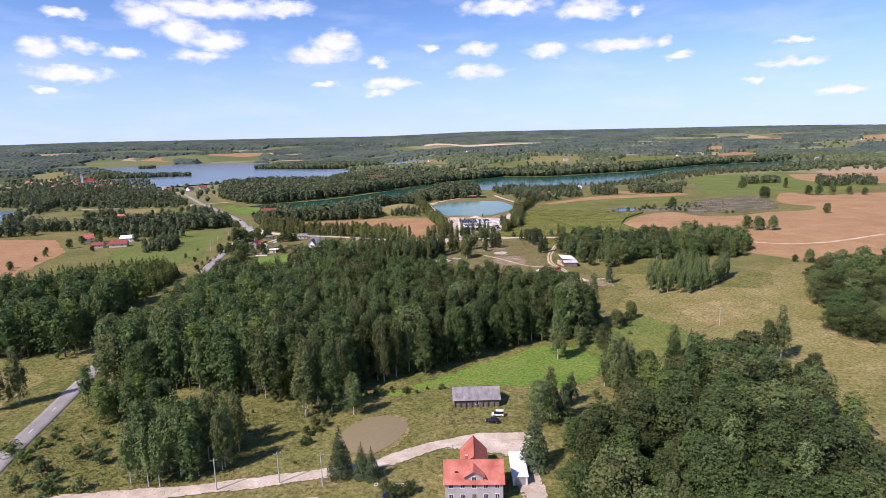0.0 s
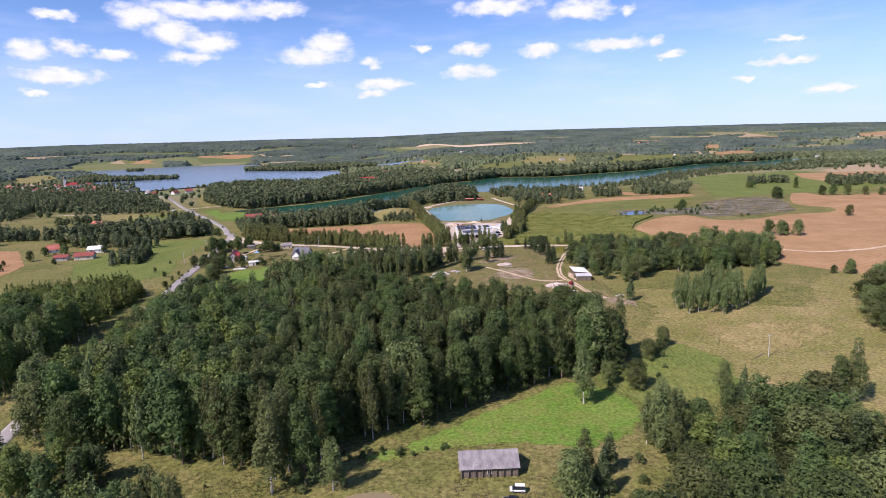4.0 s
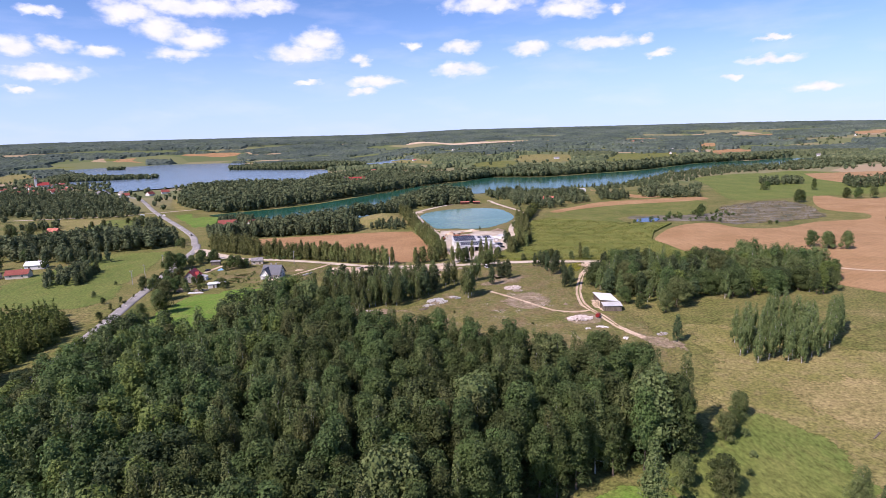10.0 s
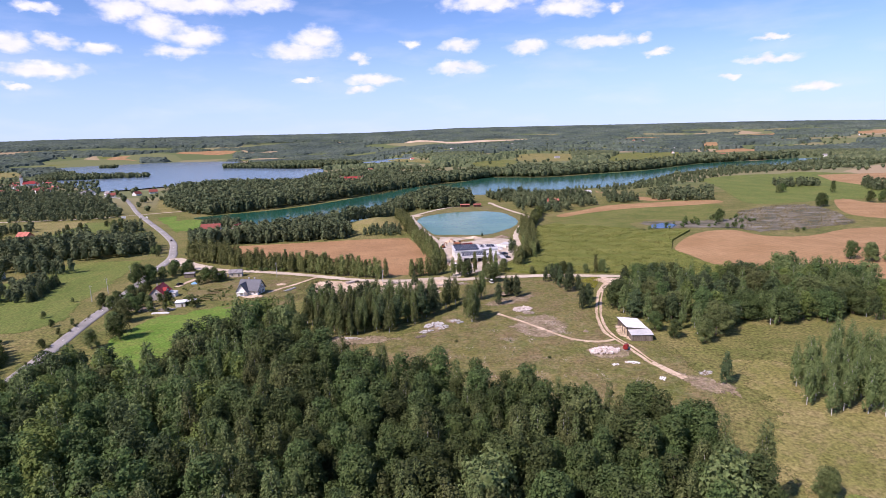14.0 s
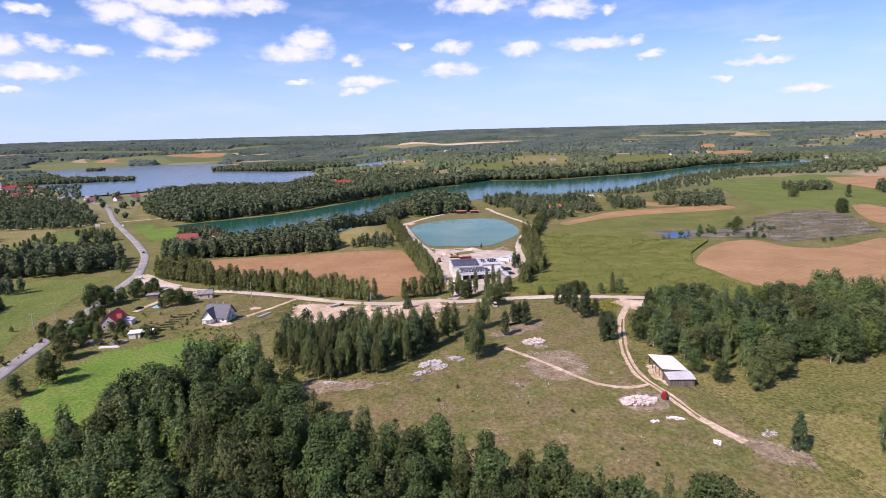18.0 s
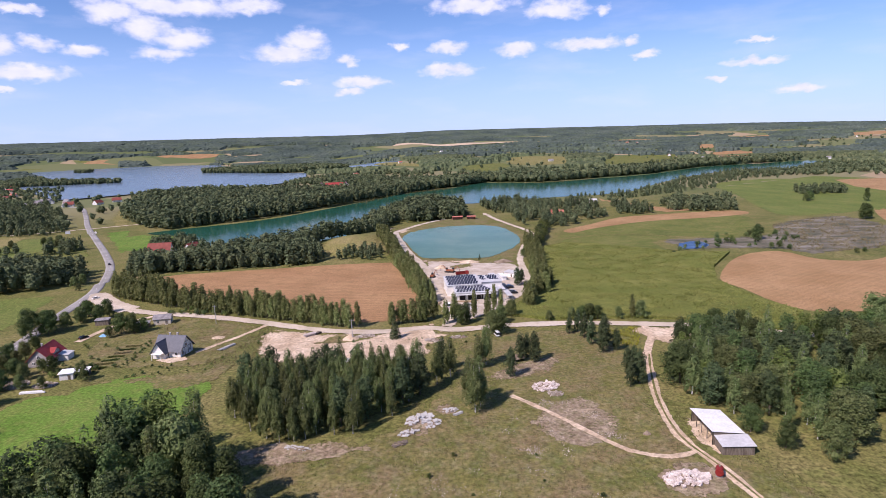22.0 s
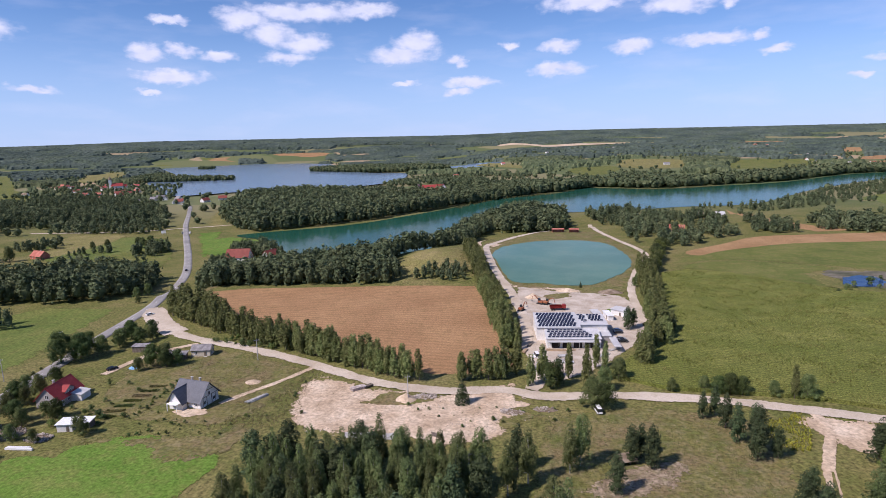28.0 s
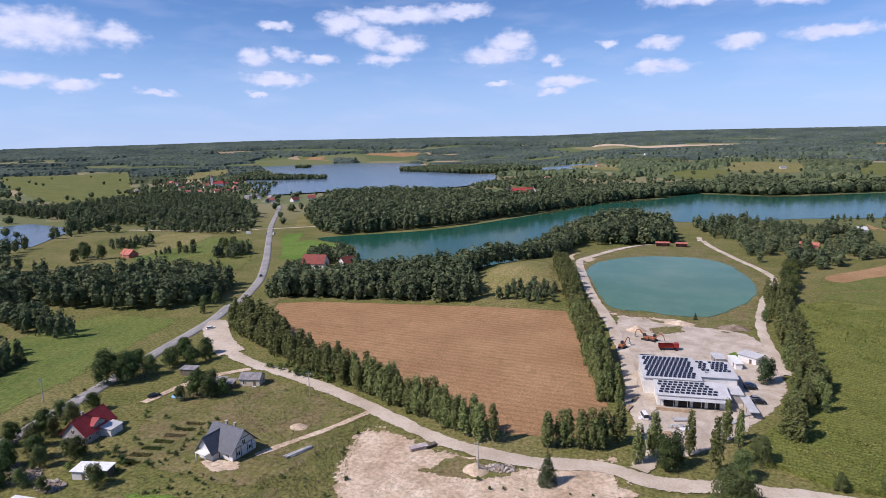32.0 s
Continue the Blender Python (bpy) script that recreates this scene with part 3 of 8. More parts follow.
def ribbon(name, line, width, mat, lift, label, category, seed=1, rough=0.0):
    """A road or track along a line: a smooth strip over the ground with a raised crown and low edges."""
    rng = random.Random(seed)
    pts = [Vector(p).to_2d() for p in line]
    dense = []
    for k in range(len(pts) - 1):
        p0, p1, p2, p3 = pts[max(0, k - 1)], pts[k], pts[k + 1], pts[min(len(pts) - 1, k + 2)]
        n = max(2, int((p2 - p1).length / 5))
        for j in range(n):
            t = j / n
            dense.append(0.5 * (2 * p1 + (p2 - p0) * t + (2 * p0 - 5 * p1 + 4 * p2 - p3) * t * t + (3 * p1 - p0 - 3 * p2 + p3) * t ** 3))
    dense.append(pts[-1])
    verts, faces = [], []
    soft = mat in FEATHER
    fray = min(0.5, 1.3 / (width / 2))
    cross = [-1 - fray, -1.0, fray - 1, 0, 1 - fray, 1.0, 1 + fray] if soft else [-1.06, -1.0, -0.5, 0, 0.5, 1.0, 1.06]
    for k, p in enumerate(dense):
        d = (dense[min(k + 1, len(dense) - 1)] - dense[max(k - 1, 0)]).normalized()
        side = Vector((d.y, -d.x))
        w = width / 2 * (1 + rng.uniform(-rough, rough))
        for c in cross:
            q = p + side * (c * w)
            drop = (-0.1 if soft else -0.3) if abs(c) > 1.01 else 0.06 * (1 - c * c)
            verts.append((q.x, q.y, float(land(q.x, q.y)) + lift + drop))
    m = len(cross)
    for k in range(len(dense) - 1):
        for j in range(m - 1):
            a = k * m + j
            faces.append((a, a + 1, a + m + 1, a + m))
    ob = link_mesh(name, verts, faces, soft_edged(mat) if soft else M[mat], smooth=True)
    if soft:
        ob.data.attributes.new("edge", "FLOAT", "POINT").data.foreach_set("value", np.tile([0, 0.5, 1, 1, 1, 0.5, 0], len(dense)).astype(np.float32))
    return tagged(ob, label, category, kind="structure"), dense


# fields and open land
sheet("meadow", [(-34, 196), (-24, 204), (-10, 212), (3, 223), (17, 233), (36, 247), (47, 250), (58, 243), (64, 230), (60, 213), (52, 206), (40, 200), (22, 203), (1, 203), (-20, 196)], "meadow", 0.10, "bright green mown meadow along the forest edge", "meadow", ragged=1.0, smooth=4)
sheet("green_pasture", [(48, 250), (62, 264), (74, 276), (92, 290), (106, 280), (112, 258), (104, 236), (90, 224), (66, 208), (56, 203), (62, 222)], "hay", 0.16, "green grass between the wood and the pasture", "pasture", ragged=2.0, smooth=4)
sheet("dry_pasture", [(62, 240), (75, 262), (80, 300), (96, 330), (100, 370), (130, 360), (170, 330), (200, 375), (255, 400), (250, 300), (210, 230), (165, 200), (125, 170), (120, 205), (100, 230)], "dry", 0.10, "sun-dried yellowish pasture with faint tracks", "pasture", ragged=2.0, smooth=4)
sheet("parched_patch", [(108, 306), (128, 312), (150, 310), (172, 302), (172, 288), (146, 270), (122, 262), (110, 276)], "parched", 0.14, "brown parched patch in the pasture", "pasture", ragged=3.0, smooth=3)
sheet("verge_field", [(-150, 175), (-158, 205), (-166, 230), (-250, 235), (-260, 170), (-200, 150)], "dry", 0.1, "dry yellow field beyond the road", "field", smooth=3)
sheet("rough_grass", [(-75, 392), (-50, 366), (-30, 350), (0, 332), (35, 318), (62, 300), (80, 305), (92, 340), (88, 380), (70, 400), (72, 440), (76, 478), (60, 492), (25, 490), (4, 478), (0, 440), (-20, 405), (-45, 392)], "rough", 0.10, "rough dry grassland with weeds and bare patches", "grassland", ragged=1.5, smooth=3)
sheet("lawn", [(-150, 375), (-157, 425), (-135, 447), (-133, 454), (-95, 457), (-87, 446), (-86, 420), (-96, 385), (-120, 365)], "meadow", 0.12, "bright green lawn below the grey house", "lawn", ragged=2.6, smooth=4)
sheet("weedy_strip", [(-152, 450), (-120, 457), (-95, 464), (-84, 472), (-82, 448), (-100, 438), (-120, 446), (-140, 442)], "rough", 0.17, "brown weedy strip between lawn and garden", "grass", ragged=2.2, smooth=3)
sheet("garden", [(-150, 462), (-172, 520), (-160, 536), (-118, 530), (-84, 512), (-84, 480), (-95, 458)], "rough", 0.10, "uneven green garden plots with weeds", "garden", ragged=1.0)
sheet("hay_meadow", [(-206, 470), (-212, 510), (-219, 545), (-229, 590), (-280, 590), (-290, 570), (-300, 480), (-262, 420), (-200, 412), (-192, 440)], "hay", 0.10, "smooth green hay meadow beside the road", "meadow", ragged=1.0)
stubble_pts = [(-198, 628), (-178, 637), (-130, 643), (-90, 647), (-34, 650), (-22, 607), (-11, 557), (-5, 524), (-8, 514), (-36, 511), (-57, 519), (-85, 536), (-137, 566), (-185, 596)]
sheet("stubble_field", stubble_pts, "stubble", 0.14, "brown harvested stubble field with straw rows", "field")
sheet("corn_field", [(29, 516), (52, 548), (68, 583), (76, 644), (84, 688), (103, 700), (127, 690), (157, 663), (177, 645), (204, 634), (174, 595), (161, 564), (166, 526), (174, 505), (152, 476), (131, 492), (93, 502), (50, 505)], "corn", 1.4, "tall green maize field with rows", "field", wall=1.4)
sheet("back_meadow", [(82, 694), (112, 750), (162, 785), (262, 838), (318, 814), (266, 706), (236, 690), (199, 715), (149, 735), (107, 722)], "pasture", 0.12, "green meadow behind the marsh", "meadow", smooth=3)
sheet("bean_strip", [(124, 753), (150, 775), (210, 806), (271, 815), (327, 834), (322, 862), (245, 852), (193, 839), (153, 801), (118, 768)], "tan", 0.14, "narrow strip of bare tan soil", "field", smooth=3)
sheet("fallow_strip", [(243, 1090), (242, 990), (250, 940), (274, 893), (292, 877), (255, 868), (228, 930), (226, 1000)], "tan", 0.14, "strip of bare tan soil between hedges", "field")
sheet("brown_field", [(166, 571), (203, 621), (241, 638), (252, 610), (285, 606), (340, 640), (385, 639), (405, 668), (391, 707), (418, 769), (471, 847), (480, 795), (572, 790), (640, 700), (560, 520), (380, 340), (267, 359), (240, 380), (216, 412), (205, 450), (225, 500), (185, 505), (172, 520), (168, 549)], "tan", 0.14, "harvested tan grain field on a slope", "field", smooth=3)
sheet("marsh", [(178, 695), (186, 712), (226, 706), (280, 717), (300, 758), (364, 795), (400, 798), (402, 750), (388, 710), (368, 662), (293, 637), (258, 624), (246, 640), (212, 646), (195, 652), (181, 661)], "marsh", 0.16, "grey-brown marsh with dead reeds", "marsh", ragged=3, smooth=4)
sheet("wet_meadow", [(84, 692), (107, 724), (149, 737), (199, 717), (200, 707), (176, 692), (178, 660), (206, 640), (177, 648), (157, 666), (127, 693), (103, 703)], "pasture", 0.13, "green wet meadow before the marsh", "meadow", ragged=1, smooth=3)
sheet("marsh_pool", [(190, 683), (205, 690), (209, 676), (197, 660), (182, 664)], "pool", 0.22, "small dark blue pool in the marsh", "pool", ragged=1.0, smooth=4)
sheet("hill_meadow", [(464, 1227), (598, 1320), (690, 1280), (760, 1060), (600, 860), (460, 825), (373, 803), (347, 833), (408, 1027)], "hay", 0.16, "green meadow on the far slope", "meadow", smooth=3)
sheet("far_grain_field", [(661, 1186), (816, 1186), (900, 1000), (700, 930), (600, 985), (610, 1070)], "tan", 0.2, "pale ripe grain field on a hill", "field")
sheet("ploughed_field", [(-298, 350), (-316, 420), (-333, 478), (-392, 552), (-480, 560), (-450, 420), (-360, 320)], "stubble", 0.14, "reddish-brown bare field", "field", ragged=1.5)
sheet("paddock", [(-470, 768), (-520, 850), (-440, 880), (-385, 863), (-305, 750), (-330, 735), (-417, 735)], "hay", 0.14, "green grass slope beside the main road", "meadow", ragged=2)
sheet("bank_meadow", [(-300, 780), (-345, 860), (-325, 880), (-262, 850), (-240, 800), (-262, 765)], "meadow", 0.14, "light green grass slope by the lake", "meadow", ragged=2)
sheet("lake_field", [(-388, 932), (-372, 955), (-420, 1055), (-414, 1100), (-474, 1215), (-520, 1198), (-446, 1030)], "dry", 0.14, "dry straw-coloured field near the village", "field", ragged=2)
sheet("road_verge", [(-380, 905), (-358, 922), (-338, 880), (-299, 798), (-280, 760), (-296, 772)], "meadow", 0.16, "bright green verge beside the main road", "grass", ragged=2)
sheet("hillside", [(-480, 790), (-535, 895), (-462, 900), (-442, 868), (-434, 830), (-430, 752)], "dry", 0.17, "pale dry hillside by the timber house", "field", ragged=2, smooth=2)
sheet("hill_strip", [(-402, 722), (-390, 763), (-374, 816), (-342, 806), (-296, 722), (-333, 734), (-372, 733)], "pasture", 0.19, "olive grass strip beside the main road", "field", ragged=2, smooth=2)
sheet("corner_grass", [(-203, 598), (-232, 668), (-214, 672), (-198, 640), (-193, 612)], "rough", 0.18, "weedy corner between road and field", "grass", ragged=1)

# bare ground
sheet("sand_yard", [(-86, 498), (-76, 509), (-58, 500), (-24, 496), (-5, 503), (4, 489), (20, 487), (12, 476), (0, 478), (-4, 462), (-15, 456), (-25, 455), (-39, 460), (-55, 459), (-74, 462), (-84, 478)], "sand", 0.16, "bare pale sand and gravel yard with ruts", "ground", ragged=2.0, smooth=3)
sheet("lane_junction", [(-23, 500), (-14, 504), (-3, 511), (2, 508), (-2, 500), (6, 494), (5, 486), (-5, 480), (-11, 471), (-17, 452), (-22, 454), (-18, 476)], "sand", 0.18, "bare sandy junction of lane and yard", "ground", ragged=1.4, smooth=3)
sheet("yard_weeds", [(-58, 484), (-48, 495), (-34, 496), (-26, 490), (-34, 484), (-46, 481)], "rough", 0.2, "weedy island in the sand yard", "grass", ragged=1.8, smooth=3)
sheet("yard_weeds", [(-12, 474), (-4, 484), (8, 487), (14, 482), (4, 476), (-2, 466)], "rough", 0.2, "weedy edge of the sand yard", "grass", ragged=1.8, smooth=3)
sheet("hillock_grass", [(-102, 696), (-94, 740), (-74, 768), (-52, 756), (-42, 715), (-50, 680), (-80, 672)], "dry", 0.16, "yellow-green grass on the hillock", "grass", ragged=2, smooth=3)
sheet("quarry_yard", [(-9, 650), (8, 645), (31, 640), (54, 630), (58, 586), (48, 553), (34, 530), (14, 508), (0, 508), (0, 549), (-6, 596)], "gravel", 0.16, "pale gravel yard round the workshop", "ground", ragged=1.0, smooth=3)
sheet("pond_bank", [(-44, 800), (-30, 830), (0, 872), (40, 880), (66, 860), (92, 780), (72, 700), (60, 640), (-8, 640), (-24, 690)], "rough", 0.13, "weedy bank round the quarry pond", "bank", ragged=1.2, smooth=4)
sheet("pond_beach", [(-9, 646), (-19, 650), (-29, 690), (-37, 735), (-42, 780), (-36, 806), (-24, 800), (-32, 766), (-27, 708), (-19, 674), (-7, 655), (20, 652), (30, 648), (20, 640)], "sand", 0.19, "pale sandy track along the pond shore", "beach", ragged=1.4, smooth=3)
sheet("shore_grass", [(5, 631), (14, 637), (23, 640), (26, 629), (18, 623), (10, 621)], "rough", 0.2, "weedy grass island in the quarry yard", "grass", ragged=1.0, smooth=3)
sheet("shore_grass", [(33, 627), (44, 650), (58, 664), (60, 640), (46, 630)], "rough", 0.2, "weedy grass strip on the pond bank", "grass", ragged=1.2)
sheet("pond_green", [(66, 690), (78, 735), (76, 780), (62, 830), (40, 846), (66, 850), (88, 780), (84, 735)], "pasture", 0.2, "green verge along the pond", "grass", ragged=1.2)
sheet("fork_sand", [(84, 492), (118, 486), (112, 476), (98, 462), (90, 466), (84, 478)], "sand", 0.17, "bare sandy patch at the track fork", "ground", ragged=1.2, smooth=3)
sheet("shed_sand", [(72, 404), (80, 408), (84, 396), (80, 384), (74, 382), (70, 392)], "sand", 0.17, "trampled sand before the open shed", "ground", ragged=0.8, smooth=3)
sheet("bare_patch", [(20, 398), (28, 414), (40, 425), (52, 420), (56, 404), (50, 392), (36, 388)], "bare", 0.15, "bare brown ground with stones in the weeds", "ground", ragged=2.0, smooth=3)
sheet("bare_patch", [(-18, 394), (-12, 410), (-2, 424), (8, 420), (2, 408), (-8, 396)], "bare", 0.15, "trampled brown ground round the scrap heaps", "ground", ragged=1.5, smooth=3)
sheet("bare_patch", [(76, 352), (84, 356), (98, 344), (96, 332), (86, 336)], "bare", 0.15, "worn earth where the track ends", "ground", ragged=1.5, smooth=3)
sheet("bare_patch", [(-66, 396), (-50, 400), (-30, 400), (-22, 394), (-40, 388), (-58, 388)], "bare", 0.15, "brown dead grass along the grove's edge", "ground", ragged=2.0, smooth=3)
sheet("bare_patch", [(52, 380), (62, 384), (72, 382), (76, 372), (66, 366), (54, 368)], "bare", 0.15, "dusty ground round the block pile", "ground", ragged=1.5, smooth=3)
sheet("bare_patch", [(12, 442), (24, 452), (40, 462), (50, 452), (36, 440), (22, 434)], "bare", 0.15, "thin brown grass between young pines", "ground", ragged=2.0, smooth=3)
sheet("villa_yard", [(-6, 164), (10, 170), (24, 172), (28, 160), (26, 120), (18, 120), (17, 155), (0, 158)], "gravel", 0.15, "pale gravel drive before the villa", "drive", ragged=0.5, smooth=2)
sheet("playground", [(-46, 138), (-30, 141), (-30, 120), (-50, 120)], "sand", 0.15, "sandy play yard beside the drive", "ground", ragged=0.6)

# waters
sheet("quarry_pond", [(-30, 745), (-29, 768), (-24, 787), (-7, 808), (16, 819), (45, 818), (62, 802), (69, 775), (72, 745), (70, 719), (61, 693), (49, 673), (38, 658), (28, 655), (17, 656), (5, 660), (-9, 662), (-16, 679), (-22, 707)], "pond", 0.30, "turquoise quarry pond with still water", "pond", ragged=0.8, smooth=4)
sheet("pond_rim", [(-38, 168), (-33, 183), (-24, 187), (-14, 186), (-8, 177), (-11, 163), (-20, 154), (-31, 156)], "dry", 0.14, "dry reedy rim of the farm pond", "bank", smooth=5, ragged=0.5)
sheet("farm_pond", [(-34, 170), (-29, 179), (-24, 182), (-18, 182), (-13, 175), (-16, 165), (-23, 158), (-30, 161)], "mud", 0.25, "murky brown farm pond", "pond", ragged=0.5, smooth=6)
sheet("long_lake", [(-319, 882), (-305, 905), (-222, 963), (-169, 1043), (-112, 1154), (-67, 1281), (37, 1357), (112, 1468), (221, 1414), (339, 1470), (486, 1543), (715, 1756), (897, 1816), (1048, 1883), (1077, 1808), (1002, 1720), (816, 1560), (702, 1590), (485, 1390), (321, 1176), (269, 1140), (196, 1125), (140, 1100), (84, 1085), (45, 1075), (6, 1105), (-35, 1082), (-58, 1015), (-76, 945), (-86, 862), (-94, 800), (-114, 766), (-150, 753), (-186, 740), (-212, 768), (-236, 805), (-262, 850)], "lake", 0.4, "long deep green lake between wooded banks", "lake", step=40, ragged=0, smooth=4)
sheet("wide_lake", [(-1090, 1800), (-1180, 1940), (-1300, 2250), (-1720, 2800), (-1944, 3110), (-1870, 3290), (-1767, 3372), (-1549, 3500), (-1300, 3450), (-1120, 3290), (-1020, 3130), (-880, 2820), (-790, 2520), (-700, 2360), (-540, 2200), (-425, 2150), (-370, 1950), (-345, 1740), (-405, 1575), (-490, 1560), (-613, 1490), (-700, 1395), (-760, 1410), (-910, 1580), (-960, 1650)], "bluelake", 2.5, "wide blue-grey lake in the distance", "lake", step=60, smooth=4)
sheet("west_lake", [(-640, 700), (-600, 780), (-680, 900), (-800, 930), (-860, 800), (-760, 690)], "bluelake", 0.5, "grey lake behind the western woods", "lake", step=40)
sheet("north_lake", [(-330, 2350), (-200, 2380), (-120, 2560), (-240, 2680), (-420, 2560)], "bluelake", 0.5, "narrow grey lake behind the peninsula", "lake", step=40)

# roads
ROAD = [(-114, 90), (-126, 130), (-134.5, 163), (-139.5, 186), (-146, 214), (-158, 270), (-167, 330), (-174, 385), (-183, 435), (-194, 495), (-205, 545), (-216, 597), (-240, 650), (-264, 702), (-303, 766), (-359, 851), (-435, 967), (-523, 1113), (-590, 1215), (-660, 1270)]
road, road_line = ribbon("main_road", ROAD, 6.2, "asphalt", 0.30, "grey asphalt country road", "road")
LANE = [(-212, 590), (-194, 570), (-180, 556), (-157, 543), (-132, 535), (-105, 525), (-76, 511), (-55, 501), (-30, 496), (-8, 499), (8, 495), (28, 498), (60, 498), (91, 493), (128, 484), (170, 470), (215, 455)]
lane, lane_line = ribbon("lane", LANE, 5.6, "dirt", 0.34, "pale unpaved lane", "lane", rough=0.12)
ribbon("lane_mouth", [(-211, 588), (-198, 574), (-184, 560), (-170, 550)], 12.0, "dirt", 0.32, "wide pale mouth of the lane", "lane", rough=0.05)
ribbon("track", [(91, 492), (91, 480), (81, 458), (75, 438), (69, 415), (67, 394), (71, 379), (75, 362), (82, 348)], 2.9, "sand", 0.24, "sandy farm track with two ruts", "track", rough=0.15)
ribbon("track_middle", [(81, 456), (75, 438), (69, 415), (67, 394), (71, 379), (75, 362)], 0.7, "rough", 0.33, "grassy strip between the ruts", "grass", rough=0.3)
ribbon("side_track", [(68, 386), (60, 384), (50, 388), (42, 398), (32, 412), (22, 424)], 1.7, "sand", 0.22, "narrow sandy track over rough grass", "track", rough=0.2)
ribbon("drive", [(-110, 136), (-95, 138), (-69, 141), (-45, 146), (-22, 152), (-5, 162), (10, 167), (24, 168)], 4.6, "gravel", 0.24, "pale gravel farm drive", "drive", rough=0.08)
ribbon("house_path", [(-84, 516), (-92, 500), (-101, 486), (-106, 478)], 2.2, "sand", 0.2, "sandy path to the grey house", "path", rough=0.15)
ribbon("garden_path", [(-150, 536), (-162, 524), (-166, 512), (-168, 498)], 3.0, "sand", 0.2, "sandy drive to the garden huts", "path", rough=0.15)
ribbon("pond_road_east", [(62, 960), (60, 891), (72, 827), (86, 758), (68, 690), (58, 640), (56, 583)], 4.2, "dirt", 0.34, "pale dirt road round the pond", "road", rough=0.1)
ribbon("pond_road_west", [(15, 880), (-9, 850), (-32, 806), (-38, 780), (-25, 697), (-11, 637), (-2, 584), (0, 549), (6, 515), (2, 500)], 5.0, "dirt", 0.34, "pale dirt road along the hedge", "road", rough=0.1)
ribbon("valley_road", [(-600, 905), (-480, 915), (-420, 945), (-330, 1000)], 4.5, "dirt", 0.3, "thin pale road under the bridge", "road", rough=0.1)
ribbon("bank_path", [(-44, 790), (-46, 815), (-30, 856), (-8, 880), (12, 884)], 3.0, "sand", 0.3, "sandy path along the pond bank", "path", rough=0.2)
ribbon("far_lane", [(225, 470), (250, 444), (275, 440), (299, 445), (340, 463)], 3.0, "sand", 0.26, "pale farm track through the fields", "track", rough=0.15)


# ---- trees ----
RNG = np.random.default_rng(7)


def leaf_cloud(lobes, count, size, rng, inner=0.80, droop=0.0, ring=5, cores=0):
    """Leaf clumps on lumpy shells round the lobes, with a darker closed core: vertices and faces."""
    lobes = np.array(lobes, float)
    area = (lobes[:, 3] * lobes[:, 4] + lobes[:, 4] * lobes[:, 5])
    pick = rng.choice(len(lobes), count, p=area / area.sum())
    d = rng.normal(size=(count, 3))
    d[:, 2] = np.where(d[:, 2] < -0.5, -d[:, 2] * 0.6, d[:, 2])
    d /= np.linalg.norm(d, axis=1)[:, None]
    L = lobes[pick]
    c = L[:, :3] + d * L[:, 3:6] * rng.uniform(0.82, 1.12, (count, 1))
    nrm = d + rng.normal(size=(count, 3)) * 0.44 + np.array([0, 0, 0.15])
    nrm /= np.linalg.norm(nrm, axis=1)[:, None]
    t = np.cross(nrm, rng.normal(size=(count, 3)))
    t /= np.linalg.norm(t, axis=1)[:, None] + 1e-9
    b = np.cross(nrm, t)
    s = size * rng.uniform(0.55, 1.25, (count, 1))
    q = np.stack([c + t * s, c - t * s * 0.5 + b * s * 0.72 - nrm * s * 0.12, c - t * s * 0.55 - b * s * 0.68], 1)
    q[:, :, 2] -= droop * rng.uniform(0, 1, (count, 1))
    verts = q.reshape(-1, 3)
    faces = np.arange(count * 3).reshape(-1, 3).tolist()
    verts = verts.tolist()
    for x, y, z, rx, ry, rz in (lobes if len(lobes) < 4 else lobes[::-1][::3] if cores == 0 else lobes[::-1][::cores]):
        o = len(verts)
        for lat in (-50, 0, 45):
            for k in range(ring):
                a = 2 * math.pi * k / ring + lat
                r = math.cos(radians(lat)) * inner * rng.uniform(0.85, 1.1)
                verts.append((x + rx * r * math.cos(a), y + ry * r * math.sin(a), z + rz * inner * math.sin(radians(lat))))
        verts += [(x, y, z + rz * inner), (x, y, z - rz * inner)]
        for row in range(2):
            for k in range(ring):
                a0, a1 = o + row * ring + k, o + row * ring + (k + 1) % ring
                faces.append((a0, a1, a1 + ring, a0 + ring))
        for k in range(ring):
            faces.append((o + 2 * ring + k, o + 2 * ring + (k + 1) % ring, o + 3 * ring))
            faces.append((o + (k + 1) % ring, o + k, o + 3 * ring + 1))
    return verts, faces


def tapered(segments, sides=6):
    """Trunk and limbs: tapered tubes from (x, y, z, r) to (x, y, z, r)."""
    verts, faces = [], []
    for a, b in segments:
        p, q = Vector(a[:3]), Vector(b[:3])
        w = (q - p).normalized()
        u = w.orthogonal().normalized()
        v = w.cross(u)
        o = len(verts)
        for base, r in ((p, a[3]), (q, b[3])):
            for k in range(sides):
                t = 2 * math.pi * k / sides
                verts.append(tuple(base + (u * math.cos(t) + v * math.sin(t)) * r))
        for k in range(sides):
            n = (k + 1) % sides
            faces.append((o + k, o + n, o + sides + n, o + sides + k))
    return verts, faces


